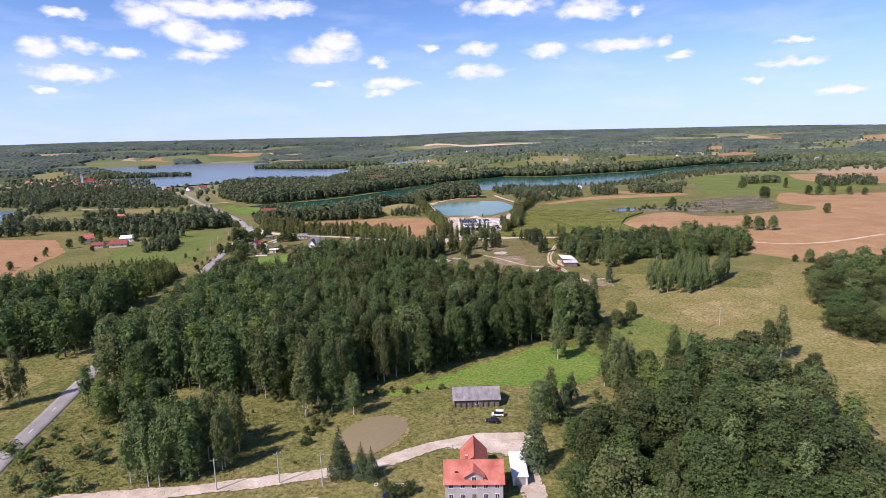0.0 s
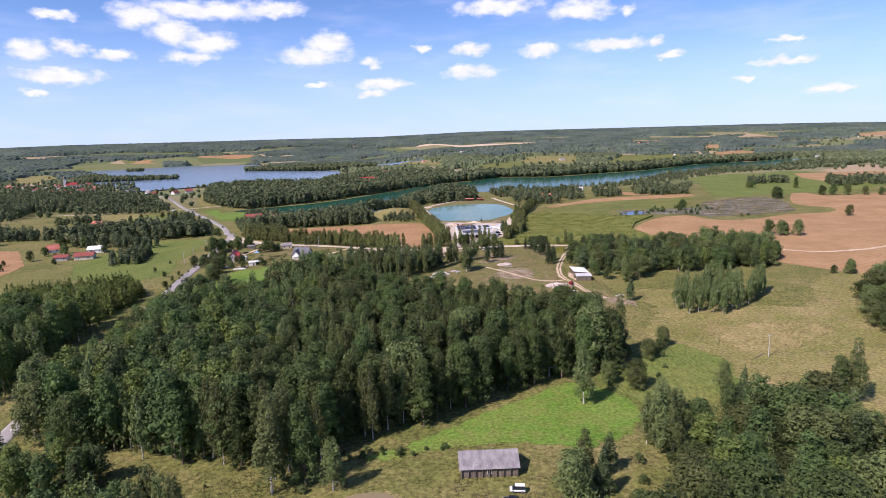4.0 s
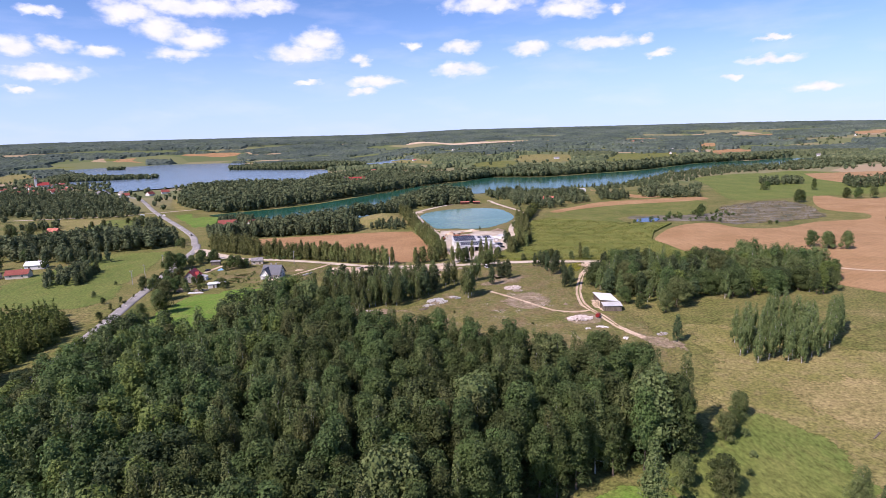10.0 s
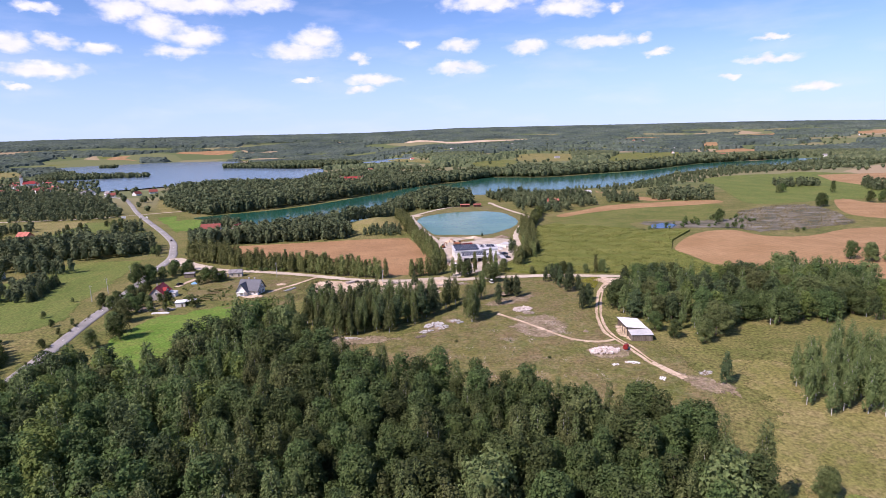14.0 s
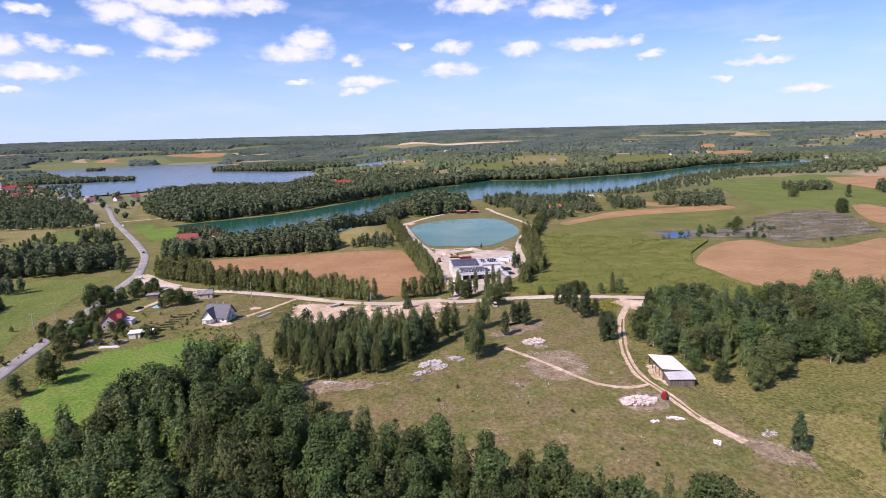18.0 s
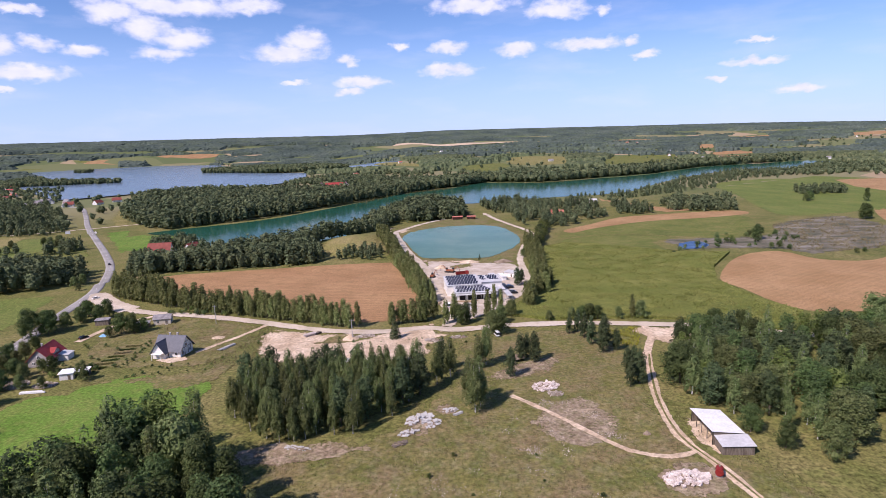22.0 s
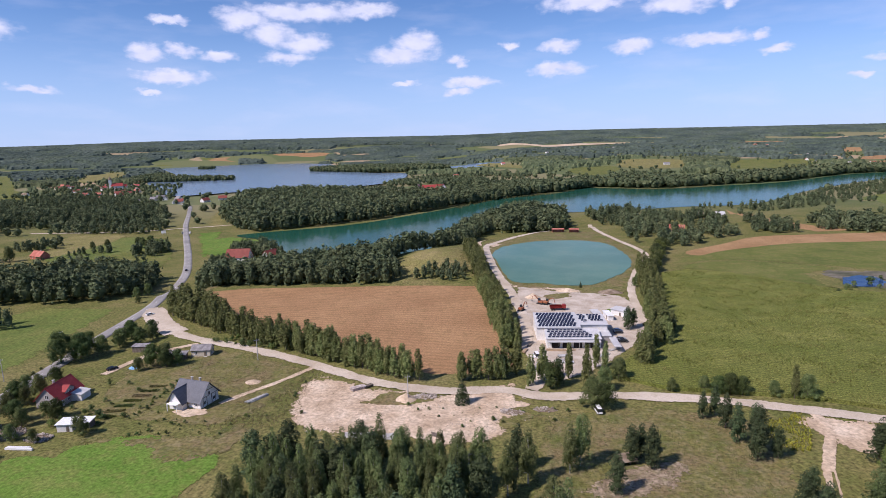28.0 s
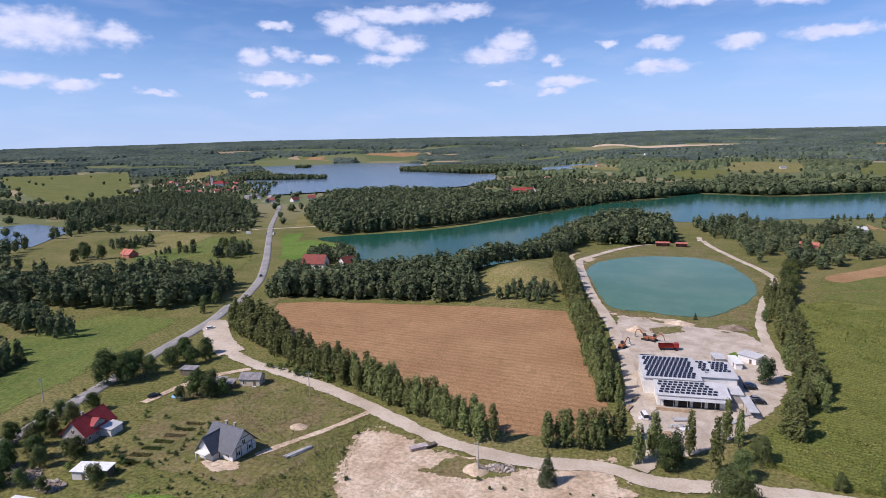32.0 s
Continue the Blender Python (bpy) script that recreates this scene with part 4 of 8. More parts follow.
def make_tree(kind, height, lobes, count, size, leaf, bark, label, trunk_r, limbs=5, seed=0, inner=0.66, droop=0.0, group="", category="tree"):
    rng = np.random.default_rng(seed)
    root = new(kind)
    tagged(root, label, category, group)
    v, f = leaf_cloud(lobes, count, size, rng, inner, droop)
    segs = [((0, 0, -0.6, trunk_r * 1.35), (0, 0, height * 0.12, trunk_r)), ((0, 0, height * 0.12, trunk_r), (0.1, 0.1, height * 0.55, trunk_r * 0.6)), ((0.1, 0.1, height * 0.55, trunk_r * 0.6), (0, 0, height * 0.9, trunk_r * 0.12))]
    for k in range(limbs):
        L = lobes[int(rng.integers(len(lobes)))]
        z0 = min(height * rng.uniform(0.2, 0.55), L[2])
        segs.append(((0, 0, z0, trunk_r * 0.4), (L[0] * 0.9, L[1] * 0.9, L[2], trunk_r * 0.12)))
    tv, tf = tapered(segs)
    link_mesh("trunk", tv, tf, M[bark], root)
    link_mesh("crown", v, f, M[leaf], root)
    return root


def broad_lobes(height, radius, low, n, seed, taper=0.0, upright=1.0):
    rng = np.random.default_rng(seed)
    out = []
    for k in range(n):
        t = (k + 0.5) / n
        z = low + (height - low) * (0.05 + 0.86 * t)
        env = radius * math.sin(math.pi * min(0.97, 0.26 - 0.12 * taper + 0.64 * t)) ** 0.8 * (1 - taper * t)
        a, r = k * 2.4 + rng.uniform(-0.5, 0.5), env * rng.uniform(0.42, 0.82)
        s = radius * rng.uniform(0.25, 0.43) * (1 - 0.6 * taper * t)
        out.append((r * math.cos(a), r * math.sin(a), z, s / upright ** 0.3, s / upright ** 0.3, s * rng.uniform(0.9, 1.3) * upright))
    top = radius * (0.5 - 0.4 * taper)
    out.append((0, 0, height - top, top, top, top * (1 + 1.5 * taper)))
    out.append((0, 0, low + (height - low) * (0.5 - 0.15 * taper), radius * (0.68 - 0.15 * taper), radius * (0.68 - 0.15 * taper), (height - low) * 0.42))
    return out


def cone_lobes(height, radius, low, n):
    out = []
    for k in range(n):
        t = k / (n - 1)
        r = radius * (1 - t) ** 0.85 + 0.25
        out.append((0, 0, low + (height - low) * t * 0.97, r, r, (height - low) / n * 0.75 + 0.3))
    return out


TREES = {
    "broad": [make_tree("broadleaf_tree", 25, broad_lobes(25, 5.0, 0.4, 26, 1), 3720, 0.39, "leaf", "bark", "tall dense dark green broadleaf tree", 0.32, seed=1, group="woodland trees"),
              make_tree("broadleaf_tree", 25, broad_lobes(25, 4.5, 0.4, 26, 2), 3480, 0.37, "leaf", "bark", "tall dense dark green broadleaf tree", 0.30, seed=2, group="woodland trees"),
              make_tree("broadleaf_tree", 25, broad_lobes(25, 5.6, 0.5, 28, 3), 3960, 0.40, "leaf", "bark", "tall dense dark green broadleaf tree", 0.34, seed=3, group="woodland trees")],
    "birch": [make_tree("birch_tree", 24, broad_lobes(24, 4.4, 1.2, 28, 11, 0.5, 1.9), 3000, 0.31, "birch_leaf", "birch_bark", "slender olive-green birch tree with pale trunk", 0.2, seed=11, droop=0.5, group="birches"),
              make_tree("birch_tree", 24, broad_lobes(24, 4.0, 1.6, 28, 12, 0.6, 1.9), 2760, 0.30, "birch_leaf", "birch_bark", "slender olive-green birch tree with pale trunk", 0.18, seed=12, droop=0.5, group="birches"),
              make_tree("birch_tree", 24, broad_lobes(24, 5.0, 1.0, 28, 13, 0.4, 1.9), 3240, 0.32, "birch_leaf", "birch_bark", "slender olive-green birch tree with pale trunk", 0.22, seed=13, droop=0.5, group="birches")],
    "spruce": [make_tree("spruce_tree", 15, cone_lobes(15, 3.1, 1.2, 10), 2280, 0.33, "needle", "bark", "dark green conical spruce tree", 0.2, 0, seed=21, inner=0.72, droop=0.5, group="spruces"),
               make_tree("spruce_tree", 15, cone_lobes(15, 3.8, 0.9, 9), 2400, 0.34, "needle", "bark", "dark green conical spruce tree", 0.2, 0, seed=22, inner=0.72, droop=0.5, group="spruces")],
    "pine": [make_tree("pine_tree", 13, broad_lobes(13, 3.5, 0.4, 19, 31, 0.35), 2280, 0.28, "needle", "bark", "dark bluish-green bushy pine tree", 0.2, 4, seed=31, group="pines"),
             make_tree("pine_tree", 13, broad_lobes(13, 3.1, 0.4, 19, 32, 0.45), 2160, 0.28, "needle", "bark", "dark bluish-green bushy pine tree", 0.2, 4, seed=32, group="pines")],
    "poplar": [make_tree("roadside_tree", 13, broad_lobes(13, 2.1, 0.3, 21, 41, 0.45, 2.3), 900, 0.37, "young_leaf", "bark", "young upright green roadside tree", 0.13, seed=41, droop=0.2, group="roadside row"),
               make_tree("roadside_tree", 13, broad_lobes(13, 2.7, 0.3, 21, 42, 0.35, 2.3), 1000, 0.38, "young_leaf", "bark", "young upright green roadside tree", 0.13, seed=42, droop=0.2, group="roadside row")],
    "round": [make_tree("garden_tree", 10, broad_lobes(10, 4.3, 0.5, 19, 71), 3600, 0.23, "leaf", "bark", "broad low-branched green tree", 0.2, seed=71, group="garden trees"),
              make_tree("garden_tree", 10, broad_lobes(10, 3.7, 0.4, 19, 72), 3600, 0.23, "birch_leaf", "bark", "broad low-branched green tree", 0.18, seed=72, group="garden trees")],
    "bush": [make_tree("bush", 4, broad_lobes(4, 2.3, 0.3, 10, 51), 900, 0.2, "leaf", "bark", "low rounded green bush", 0.07, seed=51, group="bushes", category="bush"),
             make_tree("bush", 4, broad_lobes(4, 1.9, 0.3, 10, 52), 900, 0.2, "birch_leaf", "bark", "low rounded green bush", 0.07, seed=52, group="bushes", category="bush")],
    "sapling": [make_tree("young_pine", 9, cone_lobes(9, 1.9, 0.4, 7), 330, 0.5, "fresh_leaf", "bark", "young plantation conifer in dense rows", 0.1, 0, seed=61, inner=0.75, group="plantation"),
                make_tree("young_pine", 9, cone_lobes(9, 2.2, 0.4, 7), 330, 0.5, "fresh_leaf", "bark", "young plantation conifer in dense rows", 0.1, 0, seed=62, inner=0.75, group="plantation")],
}
BASE = {"broad": 25, "birch": 24, "spruce": 15, "pine": 13, "poplar": 13, "bush": 4, "sapling": 9, "round": 10}
TRNG = random.Random(99)
ALONE = {"broad": 300, "birch": 290, "round": 290, "spruce": 100, "pine": 215, "poplar": 215, "bush": 90, "sapling": 50}
WISHES = []


def plant(kind, x, y, height, slim=1.0, bulk=""):
    """Ask for one tree of the kind; bulk names the wood that it joins when there are too many to keep apart."""
    WISHES.append((kind, x, y, height, slim, bulk))


def set_tree(kind, x, y, height, slim, used):
    k = TRNG.randrange(len(TREES[kind]))
    proto = TREES[kind][k]
    s = height / BASE[kind]
    m = pose(x, y, float(land(x, y)), TRNG.uniform(-2, 2), TRNG.uniform(-2, 2), TRNG.uniform(0, 360)) @ Matrix.Diagonal((s * slim, s * slim, s, 1))
    if (kind, k) not in used:
        used.add((kind, k))
        proto.matrix_basis = m
    else:
        copy_thing(proto, m @ Matrix.Diagonal((*[1 / c for c in proto.scale], 1)))


def join_trees(name, wishes, label):
    """Many trees in one mesh, from the same crowns and trunks."""
    verts, faces, mats, o = [], [], [], 0
    slots = ["leaf", "birch_leaf", "needle", "bark", "birch_bark", "young_leaf", "fresh_leaf", "deep_leaf"]
    cache = {}
    for kind, protos in TREES.items():
        for k, root in enumerate(protos):
            got = []
            for ch in root.children:
                me = ch.data
                n = len(me.vertices)
                co = np.empty(n * 3)
                me.vertices.foreach_get("co", co)
                fs = [tuple(pl.vertices) for pl in me.polygons]
                if ch.name.startswith("crown"):
                    leaves = next(i for i, f in enumerate(fs) if len(f) > 3)
                    w3 = co[:leaves * 9].reshape(leaves, 3, 3)
                    mid = w3.mean(1, keepdims=True)
                    co[:leaves * 9] = (mid + (w3 - mid) * 1.3).reshape(-1)
                    tall = BASE[kind] * 0.5
                    fs = [f for i, f in enumerate(fs) if i >= leaves or i % 20 < (8 if mid[i, 0, 2] > tall else 6)]
                got.append((co.reshape(-1, 3), fs, slots.index(me.materials[0].name)))
            cache[kind, k] = got
    for kind, x, y, height, slim, _ in wishes:
        s, a = height / BASE[kind], TRNG.uniform(0, 6.28)
        c, d = math.cos(a), math.sin(a)
        for co, fs, slot in cache[kind, TRNG.randrange(len(TREES[kind]))]:
            w = np.stack([(co[:, 0] * c - co[:, 1] * d) * s * slim + x, (co[:, 0] * d + co[:, 1] * c) * s * slim + y, co[:, 2] * s + float(land(x, y))], -1)
            if slot == 0:
                slot = TRNG.choice((0, 0, 6, 7))
            verts.append(w)
            faces += [tuple(v + o for v in f) for f in fs]
            mats += [slot] * len(fs)
            o += len(w)
    ob = link_mesh(name, np.concatenate(verts).tolist(), faces, [M[n] for n in slots])
    ob.data.polygons.foreach_set("material_index", mats)
    tagged(ob, label, "forest", kind="stuff")


def grow_all():
    """The nearest of each kind along the middle of the valley stand alone; the rest join their woods."""
    used, woods = set(), {}
    for kind in TREES:
        mine = [w for w in WISHES if w[0] == kind]
        mine.sort(key=lambda w: (w[5] != "", abs(w[1]) + abs(min(0, w[2] - 120)) + max(0, w[2] - 420)))
        for k, w in enumerate(mine):
            if k < ALONE[kind]:
                set_tree(*w[:5], used)
            else:
                woods.setdefault(w[5] or "scattered trees", []).append(w)
    for label, ws in woods.items():
        join_trees("forest", ws, label)


def inside(x, y, poly):
    ok = False
    for k in range(len(poly)):
        (x0, y0), (x1, y1) = poly[k - 1], poly[k]
        if (y0 > y) != (y1 > y) and x < (x1 - x0) * (y - y0) / (y1 - y0) + x0:
            ok = not ok
    return ok


def scatter(poly, spacing, seed, jitter=0.42):
    rng = random.Random(seed)
    xs, ys = [p[0] for p in poly], [p[1] for p in poly]
    out, row = [], 0
    y = min(ys)
    while y < max(ys):
        x = min(xs) + (spacing / 2 if row % 2 else 0)
        while x < max(xs):
            p = (x + rng.uniform(-jitter, jitter) * spacing, y + rng.uniform(-jitter, jitter) * spacing)
            if inside(*p, poly):
                out.append(p)
            x += spacing
        y += spacing * 0.87
        row += 1
    return out


def near_road(x, y, gap):
    return any((x - p.x) ** 2 + (y - p.y) ** 2 < gap * gap for p in road_line)


def road_gap(x, y):
    return min(math.hypot(x - p.x, y - p.y) for p in road_line)


def wood(poly, spacing, seed, mix, lo, hi, slim=1.0, bulk="dense mixed woodland of dark green trees", fall=None):
    """A wood inside poly; fall (y0, y1, share): its trees grow lower from y0 to y1, and beside the road."""
    rng = random.Random(seed)
    kinds, weights = [k for k, w in mix], [w for k, w in mix]
    for x, y in scatter(poly, spacing, seed):
        if near_road(x, y, 13 if y > 325 else 6.5):
            continue
        g = noise.noise((x / 35, y / 35, seed)) * 1.6
        w = [a * (math.exp(g) if k == "birch" else 1) for k, a in mix]
        low = 1.0
        if fall:
            low = (1 - (1 - fall[2]) * float(ss(fall[0], fall[1], y))) * (0.6 + 0.4 * float(ss(8, 40, road_gap(x, y))) if y > 235 else 1.0)
        kind = rng.choices(kinds, w)[0]
        plant(kind, x, y, rng.uniform(lo, hi) * low, slim / low ** 0.7 * (rng.uniform(0.95, 1.25) if kind == "broad" else 1.0), bulk)


FOREST = [(47, 251), (36, 250), (17, 237), (3, 228), (-10, 217), (-24, 209), (-34, 203), (-48, 187), (-60, 196), (-93, 200), (-124, 207), (-140, 214), (-150, 255), (-160, 310), (-164, 338), (-150, 347), (-133, 349), (-110, 340), (-100, 366), (-92, 386), (-81, 396), (-68, 386), (-57, 367), (-37, 348), (-17, 332), (-2, 326), (33, 312), (50, 306), (64, 292), (70, 270), (63, 258)]
wood(FOREST, 6.0, 5, [("broad", 0.62), ("birch", 0.34), ("round", 0.04)], 20, 27, 0.92, fall=(215, 335, 0.9))
wood([(-165, 240), (-176, 300), (-182, 330), (-230, 330), (-290, 300), (-250, 240)], 8.0, 6, [("broad", 0.7), ("birch", 0.3)], 18, 25, 1.1)
wood([(-186, 332), (-182, 372), (-204, 404), (-262, 384), (-280, 330)], 4.1, 8, [("sapling", 1)], 8, 10.5, 1.15, "young green conifer plantation in rows")
wood([(-88, 143), (-76, 140), (-62, 148), (-60, 160), (-72, 168), (-90, 160)], 5.5, 9, [("birch", 0.8), ("broad", 0.2)], 17, 21)
wood([(-112, 175), (-96, 182), (-98, 194), (-120, 200), (-132, 196)], 7, 10, [("broad", 1)], 11, 16, 1.2)
wood([(28, 139), (37, 160), (53, 166), (70, 196), (100, 218), (121, 222), (123, 194), (123, 173), (114, 140), (95, 118), (50, 112)], 7.6, 11, [("broad", 0.45), ("birch", 0.2), ("round", 0.35)], 9, 18, 1.3)
wood([(-70, 412), (-50, 399), (-30, 402), (-17, 413), (-8, 428), (-12, 448), (-30, 448), (-48, 446), (-70, 440)], 4.8, 12, [("birch", 0.85), ("pine", 0.15)], 10, 16, 1.15)
wood([(80, 440), (82, 412), (92, 396), (112, 384), (130, 404), (150, 440), (168, 466), (130, 470), (96, 464)], 7.2, 13, [("birch", 0.3), ("pine", 0.2), ("round", 0.2), ("broad", 0.3)], 9, 16, 1.3)
wood([(132, 408), (140, 396), (160, 398), (194, 402), (215, 420), (228, 452), (225, 490), (190, 490), (160, 462)], 7.4, 14, [("birch", 0.35), ("round", 0.3), ("broad", 0.35)], 9, 16, 1.3)
wood([(107, 322), (129, 316), (160, 334), (170, 352), (145, 362), (118, 345)], 5.6, 15, [("birch", 1)], 13, 16, 1.1)
wood([(178, 236), (166, 250), (188, 300), (206, 335), (250, 372), (285, 372), (270, 290), (225, 230)], 8.5, 16, [("broad", 0.2), ("round", 0.8)], 8, 15, 1.2)
# rows along the lane and the hedge beside the stubble field
rng = random.Random(3)


def singles(spots, kind=None):
    """Trees that stand alone: x, y, height and, if it is not the same for all, the kind."""
    for x, y, ht, *k in spots:
        k = k[0] if k else kind
        plant("round" if k == "broad" and ht < 16 else k, x, y, ht, 1.3 if k == "birch" else 1.0)


def tree_row(line, spacing, kind, lo, hi, width, seed, gaps=()):
    rng = random.Random(seed)
    pts = [Vector(p) for p in line]
    for k in range(len(pts) - 1):
        n = max(1, int((pts[k + 1] - pts[k]).length / spacing))
        for j in range(n):
            p = pts[k].lerp(pts[k + 1], (j + rng.random() * 0.6) / n)
            x, y = p.x + rng.uniform(-width, width), p.y + rng.uniform(-width, width)
            plant(kind, x, y, rng.uniform(lo, hi), rng.uniform(1.15, 1.6) if kind == "poplar" else 1.1, "upright young trees along the lane")


tree_row([(-203, 594), (-190, 582), (-170, 569), (-148, 556), (-123, 545), (-96, 532), (-73, 519), (-54, 510), (-40, 505)], 2.2, "poplar", 9.5, 14.5, 1.8, 1)
tree_row([(-197, 583), (-158, 558), (-129, 543), (-86, 525), (-53, 511)], 2.6, "poplar", 8, 13, 1.2, 21)
tree_row([(-200, 600), (-186, 588), (-160, 572), (-150, 564)], 3.0, "poplar", 11, 15.5, 2.5, 2)
tree_row([(-24, 506), (-15, 508), (-4, 513)], 1.8, "poplar", 9, 13.5, 1.8, 3)
tree_row([(-47, 750), (-34, 690), (-24, 640), (-15, 594), (-8, 558), (-5, 540)], 2.0, "poplar", 7, 12, 2.2, 4)
tree_row([(74, 700), (66, 640), (61, 600), (60, 575), (52, 545), (44, 528)], 2.6, "poplar", 8, 14, 2.8, 5)
tree_row([(-51, 748), (-38, 690), (-28, 640), (-19, 594), (-12, 558), (-8, 540)], 2.2, "poplar", 8, 12, 2.0, 14)
tree_row([(80, 702), (71, 640), (66, 600), (64, 575), (57, 548)], 3.0, "poplar", 7, 12, 2.4, 15)
tree_row([(-206, 600), (-180, 579), (-150, 561), (-118, 546), (-92, 533)], 3.2, "bush", 1.6, 3.6, 2.0, 16)
tree_row([(-252, 516), (-247, 498), (-242, 481), (-240, 470)], 2.6, "spruce", 6, 9, 0.8, 31)
tree_row([(-174, 377), (-179, 399), (-183, 421), (-188, 451), (-194, 475), (-199, 502)], 4.5, "bush", 0.9, 2.2, 1.0, 32)
singles([(-187, 427, 3.5, "round"), (-185, 413, 3.5, "round"), (-181, 396, 4.5, "round"), (-207, 519, 5, "round"), (-158, 394, 9, "round"), (-161, 428, 8, "round")])
tree_row([(78, 690), (92, 740), (104, 790)], 4.0, "round", 7, 11, 3, 6)
singles([(65, 241, 9, "round"), (70.5, 270, 6, "round"), (73, 206, 13, "round"), (92, 232, 14, "birch"), (99, 232, 12, "spruce"), (44.5, 231, 22, "birch"), (60, 253, 6, "round"), (57, 246, 9, "round"), (57, 204, 16, "birch"), (63, 199, 14, "birch"), (61, 206, 20, "birch"), (78.5, 268, 9, "round"), (103, 380, 11, "round")])
singles([(-48, 183, 27, "birch"), (-40, 187, 24, "broad"), (-32, 184, 15, "birch"), (-29, 148, 14, "spruce"), (-23, 147, 10, "spruce"), (-20, 146, 9, "spruce"), (25, 151, 17, "spruce"), (60, 201, 21, "birch"), (66, 205, 17, "birch"), (83, 207, 17, "broad"), (88, 203, 16, "broad"), (133, 227, 22, "birch"), (127, 226, 17, "broad"), (136, 210, 9, "broad"), (94, 343, 11.5, "pine"), (89, 281, 9, "broad"), (86, 277, 5, "broad"), (66, 243, 11, "broad"), (83, 273, 5, "broad"), (30, 176, 15, "broad"), (34, 184, 16, "birch"), (38, 180, 12, "pine"), (42, 190, 11, "pine"), (9, 413, 18, "birch")])
singles([(11, 417, 17, "birch"), (8, 420, 16, "birch"), (-3, 436, 15, "birch"), (2, 442, 15, "birch"), (-10, 440, 16, "birch"), (-1, 448, 13, "pine"), (13, 448, 14, "birch"), (16, 452, 15, "birch"), (24, 440, 11, "pine"), (30, 455, 11, "pine"), (35, 453, 12, "pine"), (33, 458, 10, "pine"), (61, 478, 11, "pine"), (60, 486, 10, "pine"), (62, 470, 12, "pine"), (66, 466, 13, "pine"), (64, 460, 12, "pine"), (68, 474, 10, "pine"), (56, 484, 9, "pine"), (70, 462, 9, "pine"), (66, 436, 11, "pine"), (68, 430, 12, "pine"), (64, 428, 10, "pine"), (70, 442, 9, "pine")])
singles([(-21, 487, 10, "spruce"), (51, 504, 5, "broad"), (66, 503, 7, "broad"), (70, 503, 8, "broad"), (74, 503, 7, "broad"), (62, 505, 6, "broad"), (90, 502, 12, "poplar"), (94, 502, 9, "broad"), (84, 503, 6, "broad"), (2, 504, 12, "poplar"), (6, 509, 14, "poplar"), (12, 505, 11, "pine"), (16, 512, 14, "poplar"), (9, 503, 10, "broad"), (22, 505, 16, "poplar"), (22, 488, 11, "broad"), (26, 487, 9, "broad"), (28, 503, 9, "broad"), (34, 512, 9, "broad"), (118, 478, 11, "broad"), (126, 472, 12, "broad"), (27, 523, 14, "poplar"), (30, 521, 12, "poplar"), (46, 572, 11, "pine")])
singles([(49, 576, 9, "pine"), (30, 651, 4, "spruce"), (62, 655, 6, "broad"), (66, 668, 6, "broad"), (-196, 508, 14, "broad"), (-190, 512, 12, "broad"), (-186, 520, 9, "broad"), (-187, 540, 9, "broad"), (-180, 546, 8, "broad"), (-176, 540, 7, "broad"), (-186, 532, 8, "broad"), (-153, 508, 10, "broad"), (-150, 512, 9, "broad"), (-147, 508, 8, "broad"), (-178, 478, 8, "broad"), (-180, 470, 9, "broad"), (-168, 458, 8, "broad"), (-163, 455, 7, "broad"), (-172, 452, 9, "broad"), (-156, 462, 7, "broad"), (-180, 488, 7, "broad"), (-138, 452, 7, "broad"), (-151, 404, 12, "broad"), (-158, 412, 11, "broad")])
singles([(-163, 430, 12, "broad"), (-170, 440, 10, "broad"), (-165, 445, 9, "broad"), (-157, 196, 22, "birch"), (-162, 192, 20, "birch"), (88, 395, 9, "broad"), (93, 386, 8, "broad"), (-160, 178, 8, "broad"), (255, 690, 12, "broad"), (500, 900, 16, "broad")])
singles([(384, 609, 11), (263, 508, 13), (259, 519, 12), (274, 504, 13), (268, 512, 10), (402, 771, 15), (408, 776, 14), (520, 784, 12), (478, 803, 13), (490, 800, 13), (505, 795, 14), (534, 775, 10), (233, 381, 9), (236, 384, 8), (226, 384, 5), (441, 918, 11), (450, 925, 12), (-325, 407, 5), (-331, 415, 6), (-337, 460, 6), (-330, 440, 4), (-342, 498, 9), (-360, 563, 11), (-335, 530, 10)], "round")
singles([(-328, 520, 9), (-345, 520, 8), (-300, 530, 8), (-335, 560, 11), (-300, 556, 10), (-322, 500, 6), (-350, 480, 5), (-310, 480, 5), (-475, 736, 14), (-485, 745, 15), (-470, 722, 13), (-462, 742, 14), (-430, 804, 8), (-420, 812, 9), (-382, 813, 11), (-376, 818, 12), (-370, 805, 10), (-400, 830, 8), (-350, 800, 8), (-345, 790, 7), (-480, 790, 6), (-490, 800, 6), (-210, 440, 4), (-214, 470, 3)], "round")
singles([(-196, 425, 4), (-228, 600, 5), (-240, 625, 8), (-238, 612, 7), (-184, 528, 9), (-178, 534, 8), (-190, 544, 8), (-196, 524, 9), (-193, 516, 11), (-176, 463, 8), (-184, 462, 8), (-176, 470, 7), (-186, 480, 7), (-160, 462, 6), (-150, 446, 5), (-158, 446, 6), (-182, 452, 8), (-190, 458, 8), (-144, 511, 7), (-156, 503, 6)], "round")
